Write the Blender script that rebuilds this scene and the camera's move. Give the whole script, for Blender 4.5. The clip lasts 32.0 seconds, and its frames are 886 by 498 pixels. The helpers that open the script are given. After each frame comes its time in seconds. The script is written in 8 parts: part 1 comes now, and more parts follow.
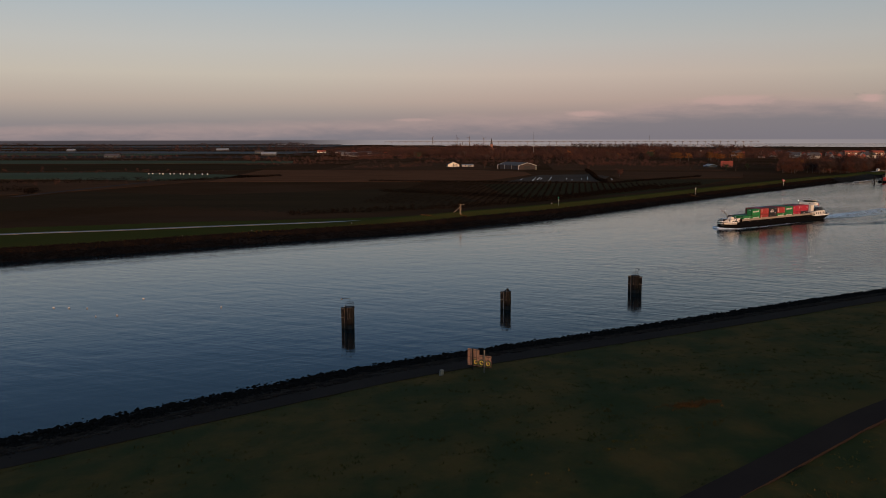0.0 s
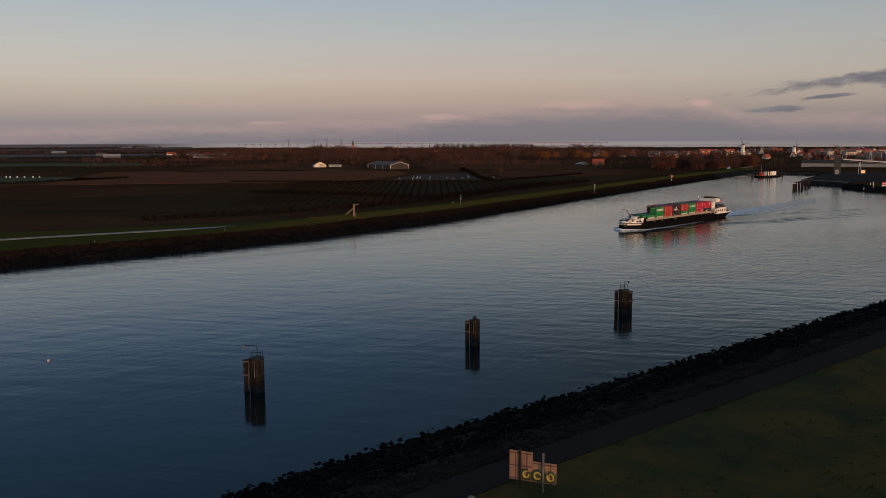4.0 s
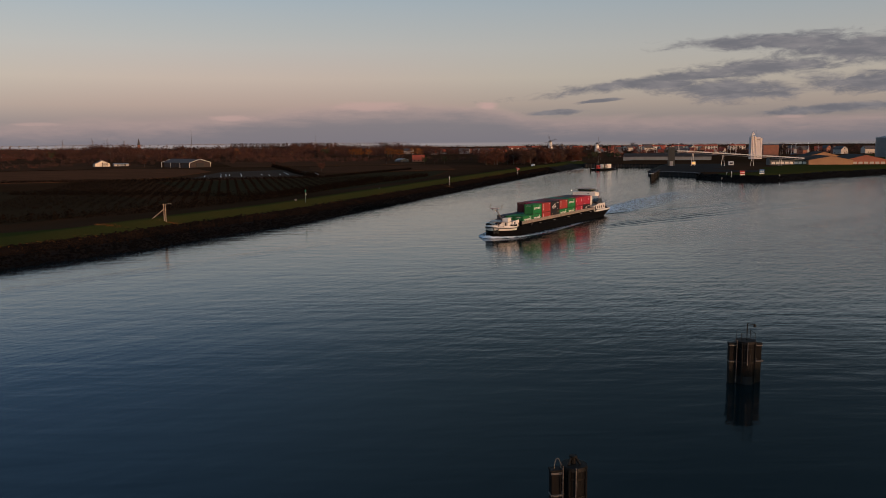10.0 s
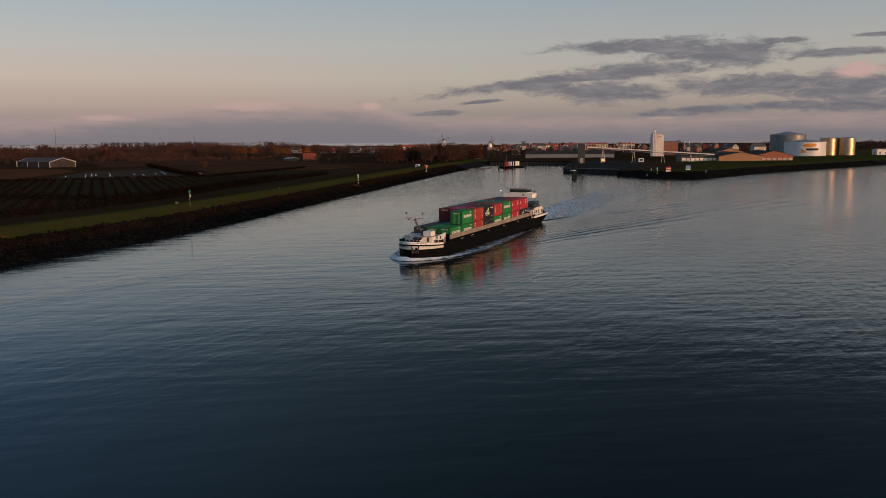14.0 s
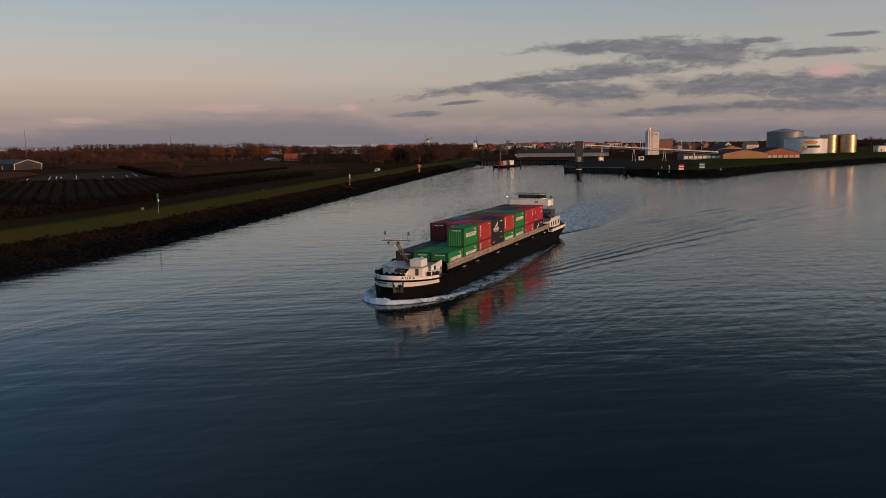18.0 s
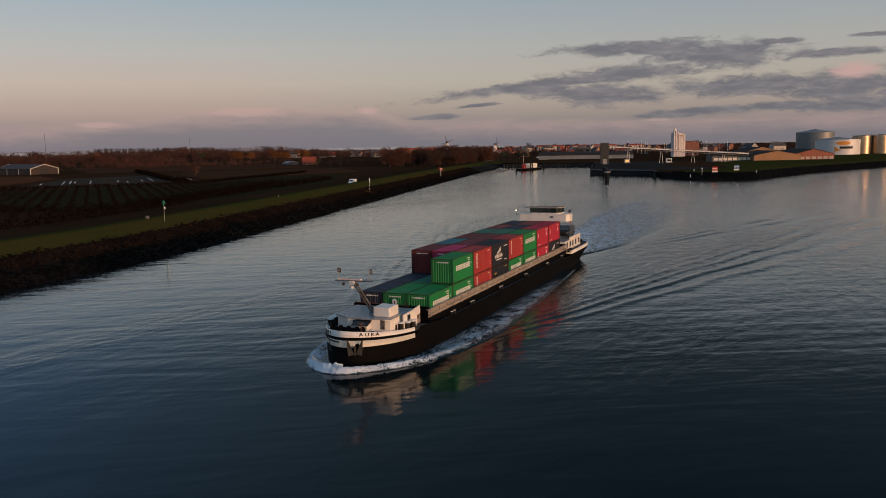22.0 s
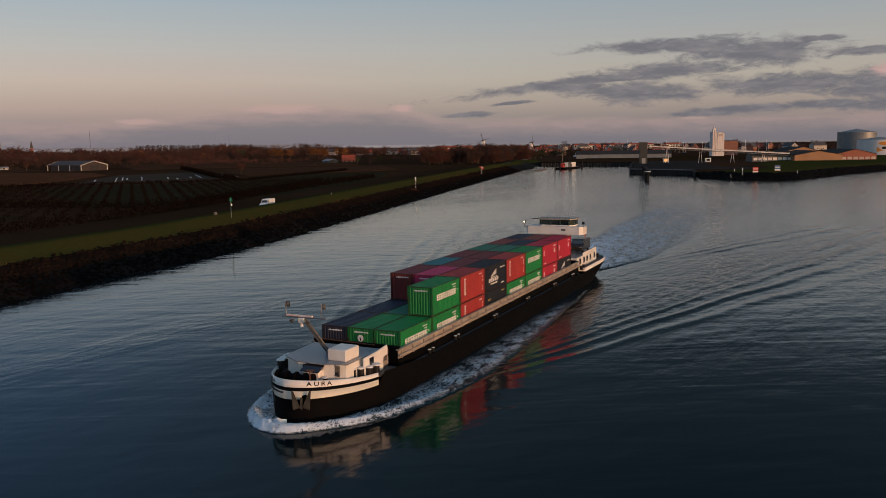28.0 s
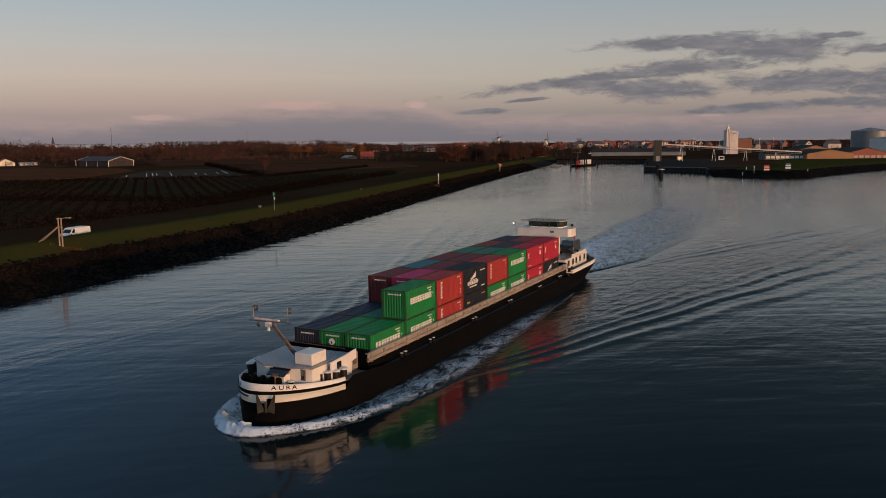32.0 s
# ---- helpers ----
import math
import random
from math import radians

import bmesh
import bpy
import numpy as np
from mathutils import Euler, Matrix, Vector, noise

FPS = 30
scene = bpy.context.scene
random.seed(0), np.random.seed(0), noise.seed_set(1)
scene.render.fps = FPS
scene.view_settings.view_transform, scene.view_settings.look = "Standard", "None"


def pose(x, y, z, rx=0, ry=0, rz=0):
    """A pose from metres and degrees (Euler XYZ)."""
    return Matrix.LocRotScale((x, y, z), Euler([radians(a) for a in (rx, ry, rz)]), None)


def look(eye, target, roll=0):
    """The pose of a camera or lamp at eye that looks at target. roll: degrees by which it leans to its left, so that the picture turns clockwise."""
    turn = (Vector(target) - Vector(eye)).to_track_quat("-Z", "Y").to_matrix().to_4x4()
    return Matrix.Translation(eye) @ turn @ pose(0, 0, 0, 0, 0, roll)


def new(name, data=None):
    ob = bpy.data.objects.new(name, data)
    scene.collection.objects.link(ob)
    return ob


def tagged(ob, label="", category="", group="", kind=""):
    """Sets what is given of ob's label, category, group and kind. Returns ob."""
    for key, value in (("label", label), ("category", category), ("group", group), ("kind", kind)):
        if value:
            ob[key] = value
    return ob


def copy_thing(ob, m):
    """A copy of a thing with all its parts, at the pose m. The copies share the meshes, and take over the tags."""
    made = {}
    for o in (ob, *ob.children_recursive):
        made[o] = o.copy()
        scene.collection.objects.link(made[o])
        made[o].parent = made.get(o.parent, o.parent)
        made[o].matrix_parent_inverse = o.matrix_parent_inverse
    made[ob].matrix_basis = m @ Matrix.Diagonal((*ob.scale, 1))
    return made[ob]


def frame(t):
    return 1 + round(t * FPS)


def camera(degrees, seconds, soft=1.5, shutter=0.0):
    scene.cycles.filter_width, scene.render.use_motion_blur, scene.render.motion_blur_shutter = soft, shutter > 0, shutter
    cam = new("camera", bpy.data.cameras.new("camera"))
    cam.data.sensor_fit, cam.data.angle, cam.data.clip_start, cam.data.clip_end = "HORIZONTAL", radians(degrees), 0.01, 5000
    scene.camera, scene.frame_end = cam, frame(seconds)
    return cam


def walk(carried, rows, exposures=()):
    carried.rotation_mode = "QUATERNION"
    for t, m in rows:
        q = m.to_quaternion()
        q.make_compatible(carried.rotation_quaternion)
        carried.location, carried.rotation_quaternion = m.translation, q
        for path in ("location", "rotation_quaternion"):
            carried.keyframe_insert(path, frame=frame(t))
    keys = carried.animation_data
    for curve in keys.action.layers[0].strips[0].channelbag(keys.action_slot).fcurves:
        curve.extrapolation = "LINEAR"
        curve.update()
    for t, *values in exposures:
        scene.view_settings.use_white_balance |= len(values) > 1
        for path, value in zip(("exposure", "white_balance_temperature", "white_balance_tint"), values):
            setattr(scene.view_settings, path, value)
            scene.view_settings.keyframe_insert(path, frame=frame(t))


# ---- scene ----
# The camera and its way: seconds, place, pitch, roll, yaw.
PATH = [
    (0, -0.00, -0.00, 36.05, -7.633, 0.120, -0.000),
    (0.5, -1.84, 6.44, 35.41, -7.586, 0.141, -0.984),
    (1, -3.63, 12.89, 34.76, -7.553, 0.162, -2.081),
    (1.5, -5.32, 19.34, 34.11, -7.539, 0.182, -3.339),
    (2, -6.91, 25.80, 33.46, -7.535, 0.201, -4.661),
    (2.5, -8.40, 32.29, 32.81, -7.528, 0.220, -5.962),
    (3, -9.78, 38.81, 32.17, -7.515, 0.239, -7.251),
    (3.5, -11.00, 45.35, 31.54, -7.490, 0.257, -8.568),
    (5.5, -14.43, 71.78, 28.95, -7.448, 0.346, -13.854),
    (6, -14.88, 78.40, 28.29, -7.447, 0.371, -15.081),
    (6.5, -15.12, 85.01, 27.64, -7.436, 0.394, -16.369),
    (7, -15.21, 91.61, 26.98, -7.431, 0.417, -17.633),
    (7.5, -15.17, 98.19, 26.33, -7.428, 0.437, -18.877),
    (8, -15.00, 104.76, 25.70, -7.428, 0.456, -20.110),
    (8.5, -14.68, 111.32, 25.08, -7.426, 0.470, -21.334),
    (9, -14.19, 117.85, 24.48, -7.428, 0.480, -22.497),
    (9.5, -13.56, 124.39, 23.93, -7.427, 0.483, -23.330),
    (10, -12.77, 130.91, 23.39, -7.422, 0.480, -23.968),
    (10.5, -11.78, 137.41, 22.88, -7.421, 0.471, -24.752),
    (11, -10.62, 143.87, 22.40, -7.419, 0.462, -25.653),
    (11.5, -9.33, 150.23, 21.95, -7.421, 0.454, -26.732),
    (12, -7.89, 156.44, 21.53, -7.426, 0.452, -27.897),
    (12.5, -6.36, 162.48, 21.15, -7.428, 0.455, -29.055),
    (13, -4.78, 168.29, 20.80, -7.428, 0.463, -30.188),
    (13.5, -3.21, 173.86, 20.47, -7.444, 0.473, -31.173),
    (14, -1.68, 179.17, 20.15, -7.454, 0.487, -31.919),
    (14.5, -0.17, 184.20, 19.86, -7.454, 0.505, -32.578),
    (15, 1.29, 188.92, 19.59, -7.454, 0.529, -33.214),
    (15.5, 2.69, 193.34, 19.34, -7.459, 0.558, -33.786),
    (17.5, 7.56, 207.98, 18.59, -7.419, 0.741, -33.527),
    (18, 8.69, 210.92, 18.47, -7.405, 0.791, -33.364),
    (18.5, 9.78, 213.58, 18.37, -7.393, 0.840, -33.198),
    (19, 10.84, 215.95, 18.31, -7.380, 0.889, -33.045),
    (19.5, 11.88, 218.02, 18.29, -7.353, 0.933, -32.895),
    (20, 12.84, 219.81, 18.28, -7.312, 0.970, -32.754),
    (20.5, 13.67, 221.29, 18.30, -7.257, 1.000, -32.605),
    (21, 14.31, 222.47, 18.32, -7.216, 1.022, -32.458),
    (21.5, 14.71, 223.33, 18.33, -7.198, 1.036, -32.296),
    (22, 14.89, 223.91, 18.33, -7.197, 1.044, -32.089),
    (22.5, 14.91, 224.23, 18.35, -7.183, 1.047, -31.872),
    (23, 14.82, 224.32, 18.37, -7.170, 1.044, -31.649),
    (23.5, 14.66, 224.21, 18.41, -7.167, 1.036, -31.442),
    (24, 14.40, 223.96, 18.46, -7.172, 1.021, -31.242),
    (24.5, 14.02, 223.61, 18.52, -7.186, 1.000, -31.050),
    (25, 13.50, 223.20, 18.59, -7.206, 0.975, -30.855),
    (25.5, 12.81, 222.75, 18.67, -7.216, 0.949, -30.657),
    (27.5, 8.68, 220.40, 19.04, -7.287, 0.848, -29.926),
    (28, 7.55, 219.55, 19.11, -7.320, 0.829, -29.775),
    (28.5, 6.40, 218.58, 19.18, -7.355, 0.813, -29.622),
    (29, 5.24, 217.49, 19.24, -7.395, 0.798, -29.488),
    (29.5, 4.07, 216.29, 19.31, -7.437, 0.782, -29.358),
    (30, 2.88, 214.99, 19.37, -7.469, 0.763, -29.229),
    (30.5, 1.69, 213.60, 19.44, -7.489, 0.740, -29.118),
    (31, 0.49, 212.14, 19.52, -7.500, 0.713, -29.015),
    (31.5, -0.70, 210.63, 19.59, -7.513, 0.681, -28.920),
    (32, -1.90, 209.08, 19.67, -7.532, 0.646, -28.819),
]
SHIP = [(0, 109.5, 326.81), (1, 106.12, 324.63), (2, 102.76, 322.45), (3, 99.41, 320.31), (6, 89.66, 314.09), (7, 86.55, 312.12), (8, 83.5, 310.2), (9, 80.5, 308.34), (10, 77.56, 306.56), (11, 74.67, 304.82), (12, 71.81, 303.12), (13, 68.96, 301.43), (14, 66.09, 299.71), (15, 63.18, 297.96), (18, 54.32, 292.42), (19, 51.36, 290.51), (20, 48.41, 288.56), (21, 45.46, 286.57), (22, 42.47, 284.53), (23, 39.5, 282.46), (24, 36.57, 280.4), (25, 33.65, 278.36), (28, 24.81, 272.22), (29, 21.77, 270.07), (30, 18.69, 267.87), (31, 15.6, 265.65), (32, 12.49, 263.41)]
SHIP_YAW = -144.84
SHIP_SIZE, SHIP_LIFT = 0.95, 1.01  # the barge's size against its drawing, and how high its drawing's zero rides
cam = camera(56.36, 32.0, soft=0.7)
walk(cam, [(t, pose(x, y, z, 90 + p, r, w)) for t, x, y, z, p, r, w in PATH])
scene.view_settings.exposure = 0.0

TO_SUN = Vector((0.30, -0.95, 0.076)).normalized()


# ---- node helpers ----
class Nodes:
    """A thin wrapper to write node trees in few lines."""

    def __init__(self, tree):
        self.tree = tree
        tree.nodes.clear()

    def add(self, kind, **values):
        n = self.tree.nodes.new(kind)
        for k, v in values.items():
            if k in n.inputs:
                self.put(n.inputs[k], v)
        return n

    def put(self, socket, v):
        if isinstance(v, bpy.types.NodeSocket):
            self.tree.links.new(v, socket)
        else:
            socket.default_value = v

    def math(self, op, a, b=None, clamp=False):
        n = self.tree.nodes.new("ShaderNodeMath")
        n.operation, n.use_clamp = op, clamp
        self.put(n.inputs[0], a)
        if b is not None:
            self.put(n.inputs[1], b)
        return n.outputs[0]

    def noise(self, vector, scale, detail=3.0, rough=0.55, distortion=0.0):
        n = self.add("ShaderNodeTexNoise", Vector=vector, Scale=scale, Detail=detail, Roughness=rough, Distortion=distortion)
        return n.outputs["Fac"]

    def smooth(self, v, lo, hi, to0=0.0, to1=1.0):
        n = self.tree.nodes.new("ShaderNodeMapRange")
        n.interpolation_type = "SMOOTHSTEP"
        for i, x in enumerate((v, lo, hi, to0, to1)):
            self.put(n.inputs[i], x)
        return n.outputs[0]

    def ramp(self, fac, stops):
        n = self.tree.nodes.new("ShaderNodeValToRGB")
        self.put(n.inputs[0], fac)
        e = n.color_ramp.elements
        while len(e) < len(stops):
            e.new(0.5)
        for s, (p, c) in zip(e, stops):
            s.position, s.color = p, (*c, 1)
        return n.outputs[0]

    def mix(self, fac, a, b, kind="MIX"):
        n = self.tree.nodes.new("ShaderNodeMix")
        n.data_type, n.blend_type = "RGBA", kind
        self.put(n.inputs[0], fac)
        for i, c in ((6, a), (7, b)):
            self.put(n.inputs[i], (*c, 1) if isinstance(c, tuple) and len(c) == 3 else c)
        return n.outputs[2]

    def scaled(self, vector, sx, sy, sz):
        n = self.tree.nodes.new("ShaderNodeMapping")
        self.put(n.inputs["Vector"], vector)
        n.inputs["Scale"].default_value = (sx, sy, sz)
        return n.outputs[0]


# ---- world and sun ----
# Cloud streaks: azimuth, elevation, half width, half height (degrees), slope.
CLOUDS = [(45.2, 6.04, 5.9, 0.50, 0.0), (50.2, 5.40, 4.6, 0.90, 0.0), (53.6, 6.06, 1.6, 0.22, 0.0), (56.8, 5.20, 3.3, 0.26, 0.0),
          (39.9, 3.99, 9.0, 0.40, 0.10), (44.6, 4.45, 5.0, 0.52, 0.04), (42.9, 3.12, 4.2, 0.74, -0.02), (38.9, 3.60, 2.8, 0.30, 0.05),
          (52.3, 3.42, 5.6, 0.70, 0.02), (57.6, 3.20, 4.6, 0.95, 0.0), (66.0, 3.4, 8.0, 1.0, 0.0), (48.9, 1.82, 4.2, 0.30, 0.05),
          (54.9, 2.05, 3.6, 0.30, 0.0), (59.0, 2.0, 4.5, 0.52, 0.0), (34.5, 2.60, 1.5, 0.12, 0.08), (31.4, 1.87, 1.9, 0.18, 0.03), (59.1, 6.13, 1.4, 0.14, 0.0)]


def build_world():
    world = bpy.data.worlds.new("world")
    scene.world = world
    world.use_nodes = True
    n = Nodes(world.node_tree)
    coord = n.add("ShaderNodeTexCoord").outputs["Generated"]
    sep = n.add("ShaderNodeSeparateXYZ", Vector=coord)
    az = n.math("MULTIPLY", n.math("ARCTAN2", sep.outputs[0], sep.outputs[1]), 57.2958)
    el = n.math("MULTIPLY", n.math("ARCSINE", sep.outputs[2]), 57.2958)
    sky = n.tree.nodes.new("ShaderNodeTexSky")
    sky.sky_type, sky.sun_disc = "NISHITA", False
    sky.sun_elevation = math.asin(TO_SUN.z)
    sky.sun_rotation = math.atan2(TO_SUN.x, TO_SUN.y)
    sky.altitude, sky.air_density, sky.dust_density, sky.ozone_density = 20, 1.0, 1.5, 1.5
    # dusk gradient opposite the sun: violet haze, rose belt, pale blue above
    tone = n.ramp(n.math("DIVIDE", el, 40.0, True), [
        (0.0, (0.180, 0.165, 0.192)), (0.028, (0.232, 0.206, 0.210)), (0.062, (0.372, 0.304, 0.268)), (0.105, (0.448, 0.396, 0.342)),
        (0.155, (0.420, 0.408, 0.388)), (0.24, (0.318, 0.375, 0.418)), (0.38, (0.100, 0.156, 0.212)), (1.0, (0.044, 0.084, 0.136))])
    toward = n.math("ADD", n.math("MULTIPLY", sep.outputs[0], TO_SUN.x), n.math("MULTIPLY", sep.outputs[1], TO_SUN.y))
    lit_side = n.smooth(toward, -0.15, 0.9, 0.01, 0.16)
    scaled_sky = n.tree.nodes.new("ShaderNodeVectorMath")
    scaled_sky.operation = "SCALE"
    n.put(scaled_sky.inputs[0], sky.outputs[0])
    n.put(scaled_sky.inputs["Scale"], lit_side)
    # a heavier sky to the east, most of all overhead
    side = n.math("MULTIPLY", n.smooth(az, -20.0, 65.0, 1.17, 0.93), n.math("SUBTRACT", 1.0, n.math("MULTIPLY", n.smooth(az, -5.0, 50.0, 0.0, 0.60), n.smooth(el, 8.8, 15.0))))
    dimmed = n.tree.nodes.new("ShaderNodeVectorMath")
    dimmed.operation = "SCALE"
    n.put(dimmed.inputs[0], tone)
    n.put(dimmed.inputs["Scale"], side)
    # deeper blue over the north-west
    rosy = n.mix(n.math("MULTIPLY", n.math("MULTIPLY", n.smooth(az, 34.0, 14.0), n.smooth(az, -14.0, 8.0)), n.smooth(el, 7.5, 4.0)), dimmed.outputs[0], n.mix(1.0, dimmed.outputs[0], (1.045, 0.965, 0.975), "MULTIPLY"))
    tone = n.mix(n.math("MULTIPLY", n.smooth(az, 30.0, -5.0), n.smooth(el, 8.0, 15.0)), rosy, n.mix(1.0, rosy, (0.78, 0.96, 1.24), "MULTIPLY"))
    base = n.mix(1.0, tone, scaled_sky.outputs[0], "ADD")
    # clear blue overhead
    base = n.mix(n.smooth(el, 40.0, 72.0), base, (0.26, 0.37, 0.50))
    flat = n.add("ShaderNodeCombineXYZ", X=az, Y=el).outputs[0]
    # low rosy bank of cloud over the horizon
    low = n.noise(n.scaled(flat, 0.10, 0.75, 1.0), 1.0, 5.0, 0.6, 0.4)
    fine = n.noise(n.scaled(flat, 0.5, 2.2, 1.0), 1.0, 4.0, 0.6, 0.3)
    # the bank stands highest to the north-north-east
    rise = n.math("MULTIPLY", n.smooth(az, 4.0, 17.0), n.smooth(az, 32.0, 26.5))
    top = n.math("ADD", n.math("MULTIPLY", n.math("SUBTRACT", low, 0.5), 1.6), n.math("ADD", n.smooth(az, -20.0, 5.0, 0.7, 1.45), n.math("MULTIPLY", rise, 1.0)))
    bank = n.math("MULTIPLY", n.smooth(n.math("SUBTRACT", top, el), -0.35, 0.5), 0.68)
    bank_tone = n.mix(n.smooth(n.math("SUBTRACT", n.math("ADD", el, n.math("MULTIPLY", fine, 0.9)), top), -1.0, 0.9), (0.200, 0.187, 0.207), (0.51, 0.355, 0.318))
    base = n.mix(bank, base, bank_tone)
    # grey streaks
    mask = None
    for a, e, ra, re, tilt in CLOUDS:
        dx = n.math("SUBTRACT", az, a)
        dy = n.math("DIVIDE", n.math("SUBTRACT", n.math("SUBTRACT", el, e), n.math("MULTIPLY", dx, tilt)), re)
        dx = n.math("DIVIDE", dx, ra)
        v = n.math("SUBTRACT", 1.0, n.math("SQRT", n.math("ADD", n.math("MULTIPLY", dx, dx), n.math("MULTIPLY", dy, dy))))
        mask = v if mask is None else n.math("MAXIMUM", mask, v)
    rag = n.noise(n.scaled(flat, 0.55, 1.7, 1.0), 1.0, 7.0, 0.66, 0.5)
    body = n.math("ADD", mask, n.math("MULTIPLY", n.math("SUBTRACT", rag, 0.45), 2.3))
    cloud = n.math("MULTIPLY", n.smooth(body, -0.20, 0.62), 0.92)
    cloud_tone = n.mix(n.smooth(fine, 0.35, 0.7), (0.145, 0.145, 0.168), (0.220, 0.206, 0.220))
    base = n.mix(cloud, base, cloud_tone)
    # rosy cumulus heads above the bank
    for a, e, ra, re, w in ((58.4, 4.05, 2.0, 0.75, 1.0), (27.0, 2.35, 1.0, 0.34, 0.8), (19.0, 2.40, 3.6, 0.50, 0.5), (9.9, 1.62, 2.2, 0.30, 0.55), (46.5, 1.38, 1.5, 0.16, 0.4), (-2.0, 1.25, 2.0, 0.16, 0.4)):
        dx, dy = n.math("DIVIDE", n.math("SUBTRACT", az, a), ra), n.math("DIVIDE", n.math("SUBTRACT", el, e), re)
        v = n.math("SUBTRACT", 1.0, n.math("SQRT", n.math("ADD", n.math("MULTIPLY", dx, dx), n.math("MULTIPLY", dy, dy))))
        v = n.math("ADD", v, n.math("MULTIPLY", n.math("SUBTRACT", n.math("ADD", n.math("MULTIPLY", rag, 0.5), n.math("MULTIPLY", fine, 0.5)), 0.5), 1.7))
        base = n.mix(n.math("MULTIPLY", n.smooth(v, 0.1, 0.7), w), base, (0.54, 0.36, 0.33))
    # below the horizon: hazy far sea
    far = n.mix(n.smooth(az, -12.0, -3.0), (0.058, 0.050, 0.056), n.mix(n.smooth(az, 22.0, 40.0), (0.285, 0.250, 0.256), (0.20, 0.178, 0.192)))
    base = n.mix(n.smooth(el, -0.16, -0.06), far, base)
    bg = n.add("ShaderNodeBackground", Color=base, Strength=1.0)
    out = n.add("ShaderNodeOutputWorld", Surface=bg.outputs[0])


build_world()
sun = new("sun", bpy.data.lights.new("sun", "SUN"))
sun.data.energy, sun.data.angle, sun.data.color = 2.15, radians(0.6), (1.0, 0.51, 0.29)
sun.matrix_world = look(TO_SUN * 100, (0, 0, 0))


# ---- materials ----
MATS = {}


def material(name, colour, rough=0.6, metal=0.0, spec=0.5, second=None, scale=1.0, bump=0.0, bump_scale=20.0, fine=0.15, stretch=(1, 1, 1), vary=0.0, world_space=False):
    """A surface with grain at two scales: patches towards a second colour, and fine speckle, with relief."""
    if name in MATS:
        return MATS[name]
    m = bpy.data.materials.new(name)
    m.use_nodes = True
    n = Nodes(m.node_tree)
    coord = n.add("ShaderNodeNewGeometry").outputs["Position"] if world_space else n.add("ShaderNodeTexCoord").outputs["Object"]
    coord = n.scaled(coord, *stretch)
    second = second or tuple(c * 0.7 for c in colour)
    patch = n.smooth(n.noise(coord, scale, 5, 0.6), 0.35, 0.68)
    col = n.mix(patch, colour, second)
    speck = n.noise(coord, bump_scale, 3, 0.6)
    col = n.mix(fine, col, n.mix(speck, tuple(c * 0.35 for c in colour), tuple(min(1, c * 1.7) for c in colour)))
    if vary:
        rnd = n.add("ShaderNodeObjectInfo").outputs["Random"]
        col = n.mix(1.0, col, n.ramp(rnd, [(0, (1 - vary,) * 3), (1, (1 + vary,) * 3)]), "MULTIPLY")
    b = n.add("ShaderNodeBsdfPrincipled", Roughness=n.smooth(speck, 0.2, 0.8, max(0.03, rough - 0.1), min(1, rough + 0.1)), Metallic=metal)
    n.put(b.inputs["Base Color"], col)
    b.inputs["Specular IOR Level"].default_value = spec
    if bump:
        bm_ = n.add("ShaderNodeBump", Strength=bump, Distance=0.05, Height=speck)
        n.put(b.inputs["Normal"], bm_.outputs[0])
    n.add("ShaderNodeOutputMaterial", Surface=b.outputs[0])
    MATS[name] = m
    return m


def glow(name, colour, strength):
    m = bpy.data.materials.new(name)
    m.use_nodes = True
    n = Nodes(m.node_tree)
    e = n.add("ShaderNodeEmission", Color=(*colour, 1), Strength=strength)
    n.add("ShaderNodeOutputMaterial", Surface=e.outputs[0])
    return m


